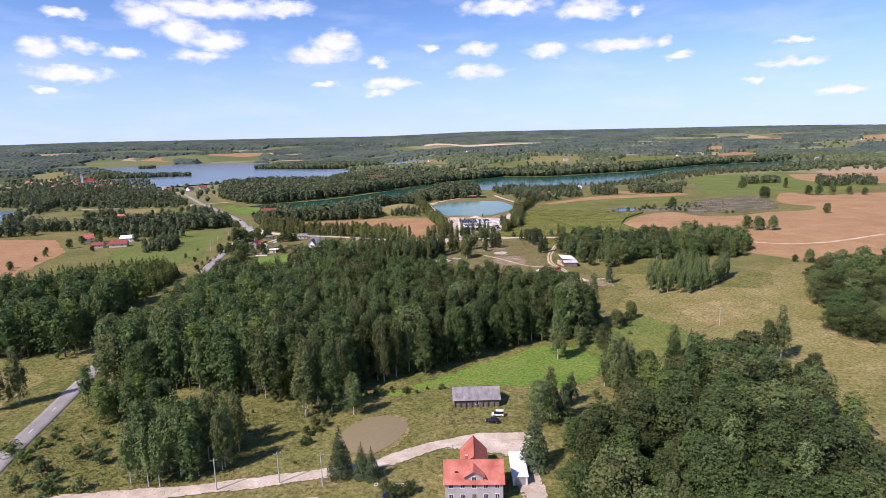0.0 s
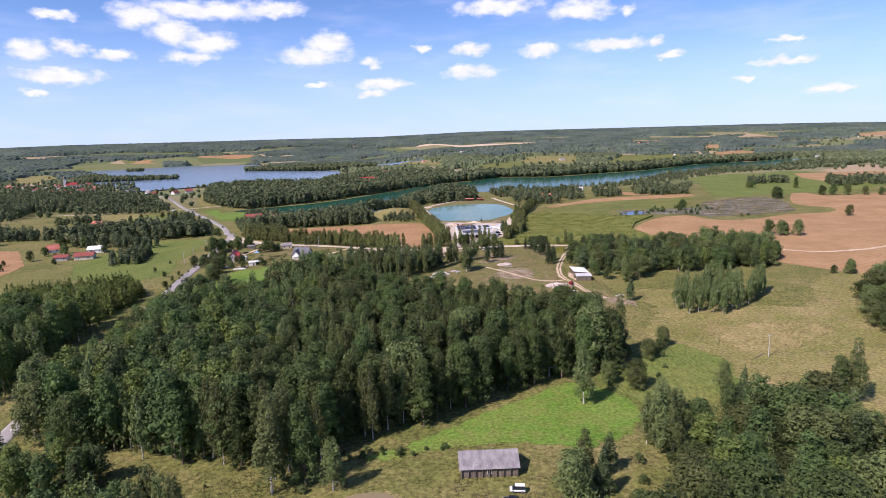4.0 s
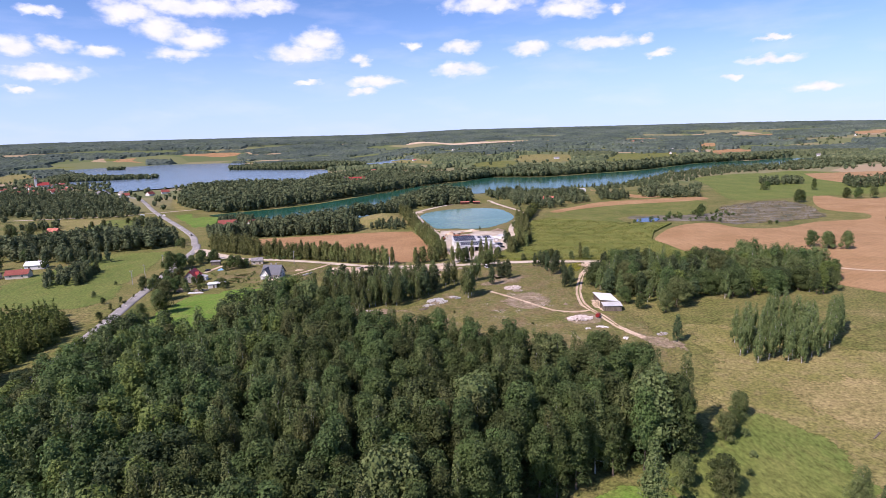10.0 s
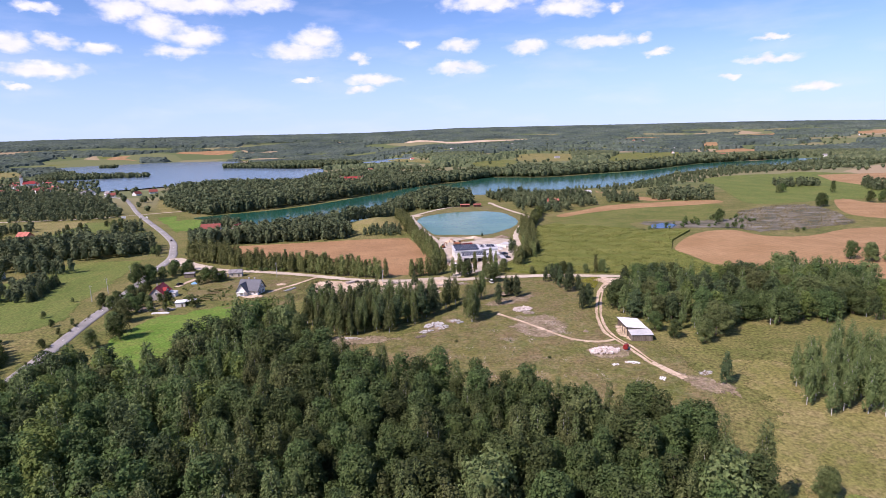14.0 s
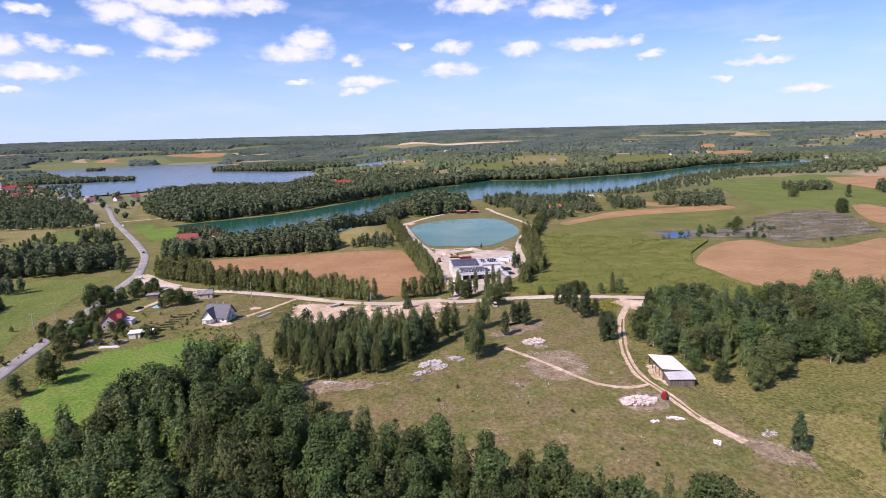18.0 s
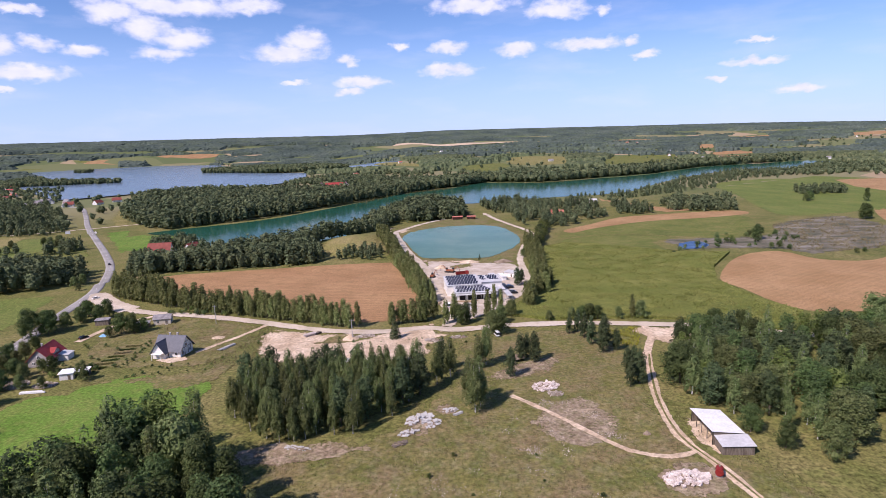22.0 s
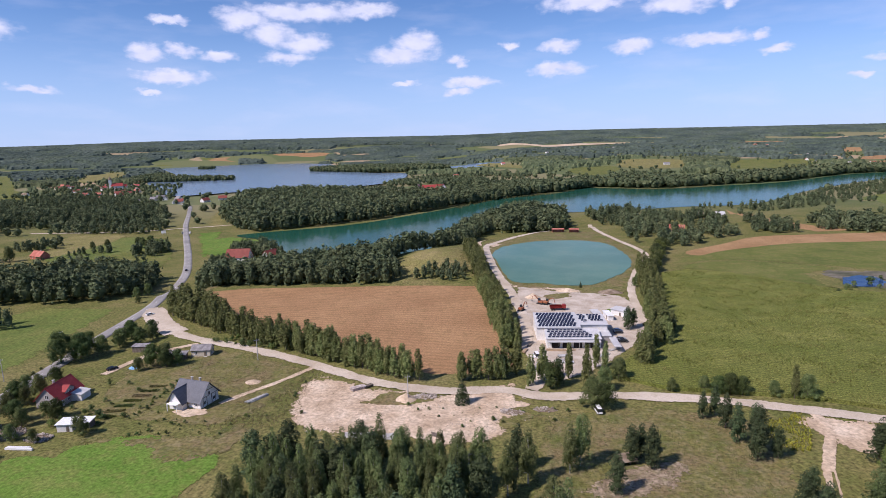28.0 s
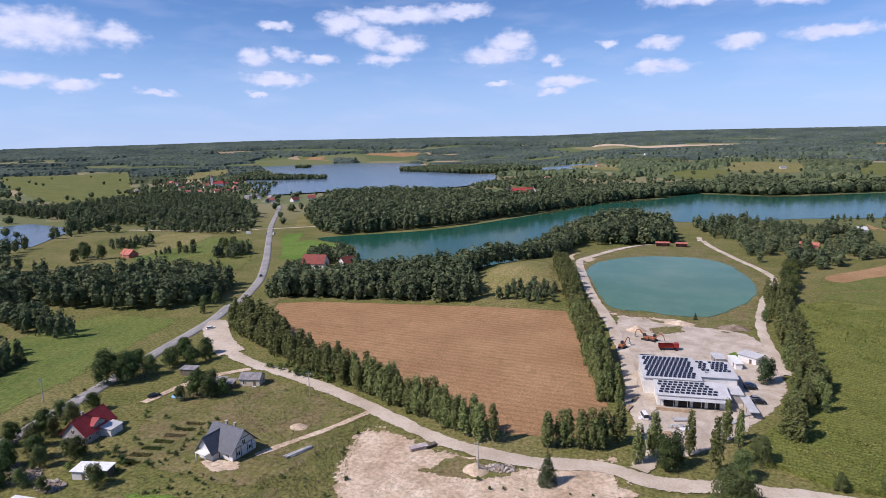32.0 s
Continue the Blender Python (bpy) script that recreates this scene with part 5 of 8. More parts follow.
def bushes(poly, n, lo, hi, seed):
    pts = scatter(poly, math.sqrt(abs(sum(poly[k - 1][0] * poly[k][1] - poly[k][0] * poly[k - 1][1] for k in range(len(poly)))) / 2 / n), seed)
    for x, y in pts:
        plant("bush", x, y, TRNG.uniform(lo, hi), TRNG.uniform(0.9, 1.4), "scattered low bushes")


bushes([(-125, 110), (-100, 130), (-96, 165), (-128, 180), (-136, 150)], 24, 1.5, 5, 1)
bushes([(-92, 170), (-62, 168), (-60, 186), (-90, 190)], 14, 1, 3, 2)
bushes([(30, 168), (60, 170), (70, 195), (34, 200)], 12, 1.5, 4, 3)
bushes([(-30, 350), (30, 325), (60, 320), (70, 360), (10, 400), (-20, 395)], 14, 0.6, 1.5, 4)
bushes([(-95, 455), (-75, 462), (-70, 480), (-86, 505), (-92, 490)], 7, 0.6, 1.6, 5)
bushes([(-172, 460), (-140, 458), (-120, 470), (-150, 500), (-170, 495)], 14, 0.6, 1.8, 6)
bushes([(-131, 462), (-128, 464), (-131, 494), (-134, 494)], 16, 0.7, 1.6, 61)
bushes([(-158, 456), (-138, 452), (-136, 466), (-156, 470)], 14, 1.2, 3.2, 62)
bushes([(-126, 450), (-100, 456), (-102, 466), (-124, 464)], 16, 0.5, 1.3, 63)
bushes([(-40, 470), (0, 470), (20, 480), (10, 490), (-40, 484)], 14, 0.6, 1.6, 7)
bushes([(-142, 546), (-110, 537), (-112, 530), (-145, 538)], 16, 1.5, 3.5, 8)
bushes([(160, 640), (260, 660), (300, 700), (240, 715)], 26, 2, 5, 9)
bushes([(-44, 152), (-38, 185), (-46, 176)], 10, 1, 3, 10)
bushes([(0, 205), (-40, 204), (-36, 196), (-6, 200)], 12, 1, 2.5, 11)
bushes([(0, 118), (-20, 118), (-18, 140), (-6, 146)], 10, 1.5, 5, 12)
bushes([(75, 245), (90, 265), (95, 290), (80, 285)], 6, 2, 5, 13)

singles([(220, 680, 4), (224, 678, 4.5), (228, 677, 4), (258, 708, 4.5), (263, 712, 5), (267, 715, 4), (243, 650, 4.5), (249, 650, 5), (254, 646, 4), (291, 630, 4), (300, 634, 3.5)], "bush")

grow_all()


def far_woods(name, points, lo, hi, label, seed, cards=22, rough=False):
    """Joined far woods: every tree a low core with leaf clumps; points are x, y."""
    rng = np.random.default_rng(seed)
    variants = []
    for k in range(4):
        lobes = [(0, 0, 0.48, 0.33, 0.33, 0.46)] if rough else broad_lobes(1.0, 0.29, 0.0, 9, seed + k, 0.25 * (k % 3), 1.5)
        variants.append(leaf_cloud(lobes, cards, 0.17 if rough else 0.78 / math.sqrt(cards), rng, 0.88, 0.0, 5, 4))
    pts = np.array(points)
    ht = rng.uniform(lo, hi, len(pts))
    which = rng.integers(0, 4, len(pts))
    verts, faces, o = [], [], 0
    for k, (v0, f0) in enumerate(variants):
        v0, p, z = np.array(v0), pts[which == k], ht[which == k]
        n = len(p)
        if not n:
            continue
        a = rng.uniform(0, 6.28, n)
        wd = z * rng.uniform(0.95, 1.45, n)
        c, s = np.cos(a)[:, None], np.sin(a)[:, None]
        X = (v0[None, :, 0] * c - v0[None, :, 1] * s) * wd[:, None] + p[:, 0:1]
        Y = (v0[None, :, 0] * s + v0[None, :, 1] * c) * wd[:, None] + p[:, 1:2]
        Z = v0[None, :, 2] * z[:, None] + land(p[:, 0], p[:, 1])[:, None] - 0.3
        verts.append(np.stack([X, Y, Z], -1).reshape(-1, 3))
        quads = np.array([f for f in f0 if len(f) == 4]).reshape(-1, 4)
        tris = np.array([f for f in f0 if len(f) == 3])
        off = (np.arange(n) * len(v0))[:, None, None] + o
        faces += (quads[None] + off).reshape(-1, 4).tolist() + (tris[None] + off).reshape(-1, 3).tolist()
        o += n * len(v0)
    ob = link_mesh(name, np.concatenate(verts).tolist(), faces, M["hazed_leaf"])
    return tagged(ob, label, "woods", kind="stuff")


STANDS = []


def stand(poly, spacing, lo, hi, label):
    """One wood on the middle ground, clear of the roads and of the hotel's grounds."""
    k = len(STANDS)
    STANDS.append(label)
    far = math.hypot(*poly[0]) > 1150
    spots = [q for q in scatter(poly, spacing, 100 + k) if not near_road(*q, 15) and not (-258 < q[0] < -140 and q[1] > 1315)]
    spots = [q for q in spots if "hillock" in label or ((q[0] + 70) / 34) ** 2 + ((q[1] - 718) / 52) ** 2 > 1]
    if "slope" in label:
        spots = [q for q in spots if noise.noise((q[0] / 22, q[1] / 22, 4.0)) > -0.02]
    far_woods("woods", spots, lo, hi, label, k, 22 if far else 130 if math.hypot(*poly[0]) < 900 else 60, far)


stand([(-440, 762), (-436, 772), (-380, 806), (-330, 836), (-326, 826), (-372, 796)], 8.0, 5, 10, "hedge on the slope by the timber house")
stand([(-520, 800), (-500, 830), (-478, 822), (-470, 800), (-490, 780)], 9.0, 7, 12, "orchard trees behind the timber house")
stand([(-268, 770), (-258, 800), (-240, 806), (-226, 780), (-212, 764), (-206, 752), (-232, 764), (-254, 764)], 6.5, 9, 15, "dark trees behind the lakeside houses")
stand([(-366, 768), (-336, 768), (-340, 797), (-362, 795)], 7.0, 9, 14, "dark tree clump beside the main road")
stand([(-243, 682), (-220, 684), (-236, 730), (-258, 752), (-266, 722), (-252, 700)], 6.0, 6, 11, "roadside trees below the lakeside houses")
stand([(-480, 890), (-432, 900), (-440, 935), (-510, 1032), (-605, 1128), (-680, 1207), (-740, 1195), (-760, 1080), (-620, 950), (-540, 900)], 11.0, 8, 14, "trees between the road and the village")
stand([(-400, 640), (-470, 700), (-520, 690), (-560, 600), (-500, 570), (-430, 580)], 9.5, 9, 16, "broadleaf wood on the western slope")
stand([(-232, 664), (-215, 690), (-196, 712), (-176, 722), (-137, 736), (-112, 748), (-96, 770), (-82, 790), (-84, 745), (-92, 715), (-86, 656), (-134, 649), (-180, 644), (-206, 640)], 6.0, 11, 18, "dense mixed wood on the lake's southern bank")
stand([(-90, 780), (-80, 860), (-70, 945), (-52, 1012), (-30, 1070), (4, 1095), (0, 1040), (-28, 985), (-44, 900), (-60, 830), (-76, 785)], 7.0, 12, 18, "belt of trees along the lake's southern shore")
stand([(-268, 690), (-258, 722), (-238, 730), (-205, 728), (-198, 700), (-215, 650), (-240, 660)], 6.0, 6, 10, "low trees before the lakeside houses")
stand([(-78, 658), (-42, 658), (-44, 690), (-56, 684), (-70, 676)], 6.0, 5, 9, "young trees on the hillock's flank")
stand([(-44, 930), (-30, 900), (0, 900), (40, 920), (34, 1000), (4, 1060), (-30, 1010)], 7.5, 16, 21, "tall pine wood behind the pond")
stand([(-380, 980), (-440, 1060), (-545, 1350), (-455, 1415), (-320, 1360), (-215, 1370), (-140, 1560), (-20, 1440), (8, 1366), (-94, 1205), (-156, 1100), (-206, 1012), (-257, 958), (-310, 915), (-345, 930)], 10.0, 15, 23, "dense wood between the two lakes")
stand([(-339, 567), (-344, 590), (-290, 588), (-251, 602), (-245, 640), (-262, 680), (-338, 692), (-385, 660), (-400, 600)], 8.0, 12, 19, "broadleaf wood beside the main road")
stand([(-258, 522), (-252, 505), (-247, 480), (-246, 460), (-262, 468), (-274, 500), (-272, 528)], 6.0, 5, 10, "mixed trees sheltering the farm")
stand([(-262, 548), (-300, 568), (-345, 570), (-350, 556), (-300, 548), (-275, 540)], 7.0, 9, 14, "broadleaf trees behind the farm")
stand([(-560, 690), (-620, 830), (-657, 934), (-516, 983), (-507, 1045), (-650, 1200), (-930, 1326), (-924, 1067), (-1000, 1019), (-700, 940), (-520, 660)], 13.0, 13, 20, "wide wood west of the road")
stand([(204, 1105), (219, 1100), (259, 1100), (284, 1050), (360, 1100), (470, 1232), (590, 1325), (805, 1450), (1100, 1660), (1400, 2026), (993, 1718), (816, 1545), (700, 1575), (485, 1375), (330, 1165), (270, 1130)], 13.0, 6, 10, "wooded southern bank of the long lake")
stand([(84, 780), (110, 770), (140, 810), (180, 850), (200, 900), (180, 1000), (120, 1100), (84, 1070), (60, 1040), (75, 960), (85, 880)], 9.0, 8, 14, "mixed trees and hedges on the slope above the pond")
stand([(290, 860), (335, 862), (345, 900), (310, 960), (270, 930), (262, 885)], 8.0, 9, 14, "copse on the field ridge")
stand([(200, 860), (236, 858), (240, 900), (215, 940)], 8.0, 8, 13, "copse beside the tan strip")
stand([(480, 985), (540, 985), (550, 1030), (490, 1030)], 9.0, 10, 14, "round copse on the green hill")
stand([(560, 905), (640, 900), (660, 960), (580, 965)], 9.0, 12, 17, "round copse on the far slope")
stand([(-140, 1300), (-60, 1300), (40, 1375), (112, 1485), (221, 1430), (339, 1490), (486, 1560), (715, 1775), (897, 1840), (1050, 1900), (1100, 1960), (880, 1900), (680, 1840), (450, 1640), (300, 1560), (120, 1560), (-20, 1450)], 12.0, 16, 24, "wooded northern bank of the long lake")
stand([(-1520, 2850), (-1600, 2880), (-1630, 2940), (-1540, 2930)], 13.0, 14, 20, "small wooded island in the wide lake")
stand([(-1090, 1880), (-1000, 1900), (-905, 1920), (-900, 1960), (-1000, 2010), (-1120, 2030), (-1240, 2120), (-1330, 2260), (-1400, 2300), (-1300, 2000), (-1190, 1880)], 14.0, 13, 20, "wooded spit of land in the lake")
stand([(-860, 2420), (-560, 2230), (-430, 2240), (-300, 2330), (-420, 2520), (-700, 2620)], 13.0, 17, 25, "wooded peninsula of the wide lake")

# far fields between the woods
FAR_FIELDS = []


def far_field(mat, label, poly):
    FAR_FIELDS.append(poly)
    sheet("far_field", poly, mat, 0.6, label, "field", step=60, smooth=3)


far_field("tan", "pale ripe field in the far woods", [(1076, 3647), (1163, 3878), (1317, 3726), (1237, 3515)])
far_field("tan", "pale ripe field on the far hill", [(1666, 3514), (1845, 3793), (1968, 3681), (1780, 3320)])
far_field("tan", "pale ripe field under the horizon", [(2044, 3064), (2334, 3442), (2440, 3371), (2118, 2956)])
far_field("dry", "dry field beyond the lake", [(257, 2254), (321, 2511), (503, 2498), (491, 2393), (430, 2159), (304, 2138)])
far_field("pasture", "green field beyond the lake", [(550, 2134), (692, 2467), (950, 2517), (846, 2265), (655, 1993)])
far_field("stubble", "reddish ploughed field near the far hamlet", [(1051, 2415), (1128, 2559), (1276, 2582), (1221, 2452), (1071, 2260)])
far_field("pasture", "green field among the far woods", [(96, 2028), (123, 2166), (242, 2232), (241, 2078), (149, 1857)])
far_field("pasture", "green meadow behind the northern bank", [(330, 1690), (420, 1860), (620, 1960), (600, 1850), (450, 1720)])
far_field("tan", "bare clearing in the far woods", [(1147, 2745), (1217, 2876), (1259, 2848), (1198, 2720)])
far_field("tan", "tan field at the foot of the hills", [(-2032, 3449), (-1951, 3600), (-1831, 3672), (-1777, 3565), (-1888, 3485)])
far_field("stubble", "reddish field at the foot of the hills", [(-1658, 3643), (-1641, 3824), (-1375, 3926), (-1312, 3884), (-1451, 3765), (-1588, 3628)])
far_field("pasture", "green field at the foot of the hills", [(-2205, 3333), (-2191, 3443), (-2088, 3518), (-2037, 3432), (-2123, 3339)])
far_field("pasture", "green field behind the wide lake", [(-1174, 3491), (-1155, 3672), (-935, 3700), (-848, 3612), (-986, 3430)])
far_field("pasture", "green clearing under the hills", [(-630, 3748), (-560, 3844), (-421, 3834), (-410, 3725), (-537, 3681)])
far_field("dry", "dry field by the lakeside houses", [(-225, 2495), (-163, 2554), (-47, 2295), (-54, 2199)])
far_field("pasture", "wide pale green pasture with scattered bushes", [(-1192, 1240), (-2730, 2239), (-2440, 2276), (-2295, 2521), (-1378, 1652), (-1048, 1420), (-1000, 1290)])
far_field("dry", "dry field behind the village", [(-1517, 2036), (-1862, 2478), (-1922, 2764), (-1582, 2347), (-1406, 1965)])
far_field("pasture", "light green strip under the hills", [(-2126, 3173), (-2156, 3352), (-1978, 3605), (-1896, 3499), (-2003, 3269)])
QUARRY = [(-242, 4130), (-150, 4150), (25, 3985), (85, 3960), (250, 4010), (330, 3990), (540, 3990), (530, 3940), (330, 3920), (82, 3890), (40, 3900), (-120, 4060), (-240, 4070)]
sheet("quarry_far", QUARRY, "sand", 1.0, "distant pale gravel workings on the hillside", "quarry", step=60, smooth=3)
ISLANDS = [(-1390, 2360), (-1180, 2330), (-960, 2190), (-930, 2420)]
for k, (x, y) in enumerate(ISLANDS):
    a = 0.4 + k * 0.3
    sheet("reed_island", [(x + 30 * math.cos(t) * math.cos(a) - 7 * math.sin(t) * math.sin(a), y + 30 * math.cos(t) * math.sin(a) + 7 * math.sin(t) * math.cos(a)) for t in (0, 0.8, 1.6, 2.4, 3.2, 4.0, 4.8, 5.6)], "marsh", 1.6, "low dark reed island in the wide lake", "island", wall=1.6, step=30, ragged=1.5)
ribbon("reed_belt", [(-262, 958), (-212, 1008), (-162, 1096), (-104, 1200), (-72, 1290), (30, 1365)], 9, "weed", 1.0, "pale green reed belt along the shore", "reeds", rough=0.5)
ribbon("reed_belt", [(108, 1476), (160, 1450), (221, 1424), (290, 1450), (345, 1482)], 10, "weed", 1.0, "pale green reed belt along the shore", "reeds", rough=0.5, seed=2)

LAKE_A = [(-1080, 1750), (-1190, 1930), (-1310, 2240), (-1740, 2800), (-1970, 3110), (-1890, 3310), (-1780, 3400), (-1549, 3530), (-1290, 3480), (-1100, 3300), (-1000, 3140), (-850, 2800), (-300, 2700), (-100, 2560), (-180, 2360), (-420, 2150), (-330, 1850), (-379, 1560), (-613, 1460), (-820, 1400)]
LAKE_B = [(-319, 870), (-340, 910), (-222, 975), (-120, 1170), (-75, 1295), (112, 1480), (339, 1485), (715, 1770), (1060, 1900), (1100, 1800), (816, 1540), (485, 1370), (321, 1160), (196, 1110), (6, 1090), (-95, 780), (-186, 730)]
OPEN = [(340, 640), (347, 840), (408, 1030), (470, 1200), (600, 1310), (760, 1280), (1000, 1000), (900, 700)]
VILLAGE = [(-1180, 1420), (-1300, 1700), (-1150, 1800), (-950, 1750), (-800, 1500), (-700, 1330), (-900, 1280)]


def mask_in(X, Y, poly):
    ok = np.zeros(X.shape, bool)
    for k in range(len(poly)):
        (x0, y0), (x1, y1) = poly[k - 1], poly[k]
        if y0 != y1:
            ok ^= ((y0 > Y) != (y1 > Y)) & (X < (x1 - x0) * (Y - y0) / (y1 - y0) + x0)
    return ok


def countryside():
    """Woods over the far patchwork: closed canopies with a broken outline beyond two kilometres, single trees and hedges before."""
    rng = np.random.default_rng(77)
    az, rr = np.arange(-1.0, 0.86, 0.0031), np.arange(1500, 4800, 11.0)
    A, R = np.meshgrid(az, rr)
    A, R = A + rng.uniform(-0.0011, 0.0011, A.shape), R + rng.uniform(-4, 4, A.shape)
    X, Y = R * np.sin(A), R * np.cos(A)
    field = np.vectorize(lambda u, v: noise.fractal((u, v, 3.1), 0.8, 2.0, 4))(A * 2600 / 420, R / 150)
    cut = 0.0 - 0.1 * ss(3600, 4000, R) - 0.8 * ss(4250, 4450, R) + 0.1 * ss(0.25, 0.5, A) * ss(3300, 3600, R) * (1 - ss(4300, 4500, R))
    cover = (field > cut) & (R > 1560)
    for poly in (LAKE_A, LAKE_B, OPEN, VILLAGE):
        cover &= ~mask_in(X, Y, poly)
    for poly in FAR_FIELDS + [QUARRY]:
        for ahead in (0, 70, 150, 230):
            cover &= ~mask_in(X * (1 + ahead / R), Y * (1 + ahead / R), poly)
    near = cover & (R < 1950)
    near &= rng.random(R.shape) < 0.3
    cover &= R >= 1950
    cell = cover[:-1, :-1]
    full = np.zeros(A.shape, int)
    for i in (0, 1):
        for j in (0, 1):
            full[i:i + cell.shape[0], j:j + cell.shape[1]] += cell
    height = np.where(full == 4, rng.uniform(0.62, 1.0, A.shape) * (15 - 4 * ss(4200, 4600, R)), -0.3)
    Z = land(X, Y) + height
    for lo, hi, label in ((1900, 2600, "mixed woods between far fields"), (2600, 3500, "dark woods before the hills"), (3500, 4900, "continuous forest on the horizon hills")):
        row = (rr[:-1] >= lo) & (rr[:-1] < hi)
        i, j = np.nonzero(cell & row[:, None])
        w = A.shape[1]
        q = np.stack([i * w + j, i * w + j + 1, (i + 1) * w + j + 1, (i + 1) * w + j], -1)
        use, inv = np.unique(q, return_inverse=True)
        P = np.stack([X.ravel()[use], Y.ravel()[use], Z.ravel()[use]], -1)
        # both canopy tones carry distance haze in their colour, the farther one bluer
        tagged(link_mesh("woods", P.tolist(), inv.reshape(-1, 4).tolist(), M["hazed_leaf" if hi < 3000 else "hazed_conifer"]), label, "woods", kind="stuff")
    # hedges, orchards and single trees
    spots, edge = list(zip(X[near], Y[near])), []
    a, r = rng.uniform(-0.98, 0.86, 9000), np.sqrt(rng.uniform(1000 ** 2, 3400 ** 2, 9000))
    x, y = r * np.sin(a), r * np.cos(a)
    bad = mask_in(x, y, LAKE_A) | mask_in(x, y, LAKE_B) | mask_in(x, y, OPEN)
    thin = np.zeros(len(x), bool)
    for f in FAR_FIELDS:
        thin |= mask_in(x, y, f)
    for k in range(len(x)):
        if bad[k] or thin[k] and rng.random() < 0.93:
            continue
        f = noise.fractal((a[k] * 30, r[k] / 60, 8.0), 0.8, 2.0, 3)
        if abs(f) < 0.16:
            (spots if r[k] < 2100 else edge).append((x[k], y[k]))
    far_woods("woods", spots, 7, 14, "hedges and scattered trees among the fields", 301, 20, True)
    far_woods("woods", scatter(VILLAGE, 24, 5), 7, 12, "garden trees among the village houses", 303, 22, True)
    far_woods("woods", edge, 8, 14, "far hedges and lone trees", 302, 12, True)


countryside()


# ---- buildings ----
def add_box(bm, x0, x1, y0, y1, z0, z1, m=None):
    vs = [bm.verts.new((x, y, z)) for z in (z0, z1) for x, y in ((x0, y0), (x1, y0), (x1, y1), (x0, y1))]
    for f in ((3, 2, 1, 0), (4, 5, 6, 7), (0, 1, 5, 4), (1, 2, 6, 5), (2, 3, 7, 6), (3, 0, 4, 7)):
        bm.faces.new([vs[k] for k in f])
    if m is not None:
        bmesh.ops.transform(bm, matrix=m, verts=vs)
    return vs


def box(name, size, at, mat, parent, label="", bevel=0.0, m=None):
    """A bevelled block centred in x and y on at, standing on its z."""
    bm = bmesh.new()
    w, d, h = size
    add_box(bm, at[0] - w / 2, at[0] + w / 2, at[1] - d / 2, at[1] + d / 2, at[2], at[2] + h, m)
    if bevel:
        bmesh.ops.bevel(bm, geom=bm.edges[:], offset=bevel, segments=1, affect="EDGES")
    return part(name, bm, M[mat], parent, label)


def slab(name, quad, thick, mat, parent, label=""):
    """A sheet with thickness from four corners (a roof slope)."""
    bm = bmesh.new()
    a = [Vector(p) for p in quad]
    n = (a[1] - a[0]).cross(a[3] - a[0]).normalized()
    if n.z < 0:
        a = a[::-1]
        n = -n
    top = [bm.verts.new(p + n * thick) for p in a]
    low = [bm.verts.new(p) for p in a]
    bm.faces.new(top)
    bm.faces.new(low[::-1])
    for k in range(4):
        j = (k + 1) % 4
        bm.faces.new((low[k], low[j], top[j], top[k]))
    return part(name, bm, M[mat], parent, label)


def window(parent, p, normal, w, h, name="window", frame_mat="white_paint"):
    """A window set in a wall: frame proud of the wall, pane behind it."""
    n = Vector(normal).normalized()
    s = Vector((-n.y, n.x, 0))
    root = bmesh.new()
    c = Vector(p)
    t = 0.09

    def bar(bm, u0, u1, v0, v1, d0, d1):
        vs = [bm.verts.new(c + s * u + Vector((0, 0, v)) + n * d) for d in (d0, d1) for u, v in ((u0, v0), (u1, v0), (u1, v1), (u0, v1))]
        for f in ((3, 2, 1, 0), (4, 5, 6, 7), (0, 1, 5, 4), (1, 2, 6, 5), (2, 3, 7, 6), (3, 0, 4, 7)):
            bm.faces.new([vs[k] for k in f])

    for u0, u1, v0, v1 in ((-w / 2, w / 2, 0, t), (-w / 2, w / 2, h - t, h), (-w / 2, -w / 2 + t, t, h - t), (w / 2 - t, w / 2, t, h - t), (-t / 2, t / 2, t, h - t)):
        bar(root, u0, u1, v0, v1, 0.01, 0.09)
    fr = part(name, root, M[frame_mat], parent)
    pane = bmesh.new()
    bar(pane, -w / 2 + t, w / 2 - t, t, h - t, 0.012, 0.04)
    part("pane", pane, M["glass"], fr, "dark reflecting window glass")
    return fr


def gable_walls(L, W, eave, ridge):
    bm = bmesh.new()
    pro = [(-W / 2, -0.8), (W / 2, -0.8), (W / 2, eave), (0, ridge), (-W / 2, eave)]
    a = [bm.verts.new((-L / 2, y, z)) for y, z in pro]
    b = [bm.verts.new((L / 2, y, z)) for y, z in pro]
    bm.faces.new(a[::-1])
    bm.faces.new(b)
    for k in range(5):
        j = (k + 1) % 5
        bm.faces.new((a[k], a[j], b[j], b[k]))
    return bm


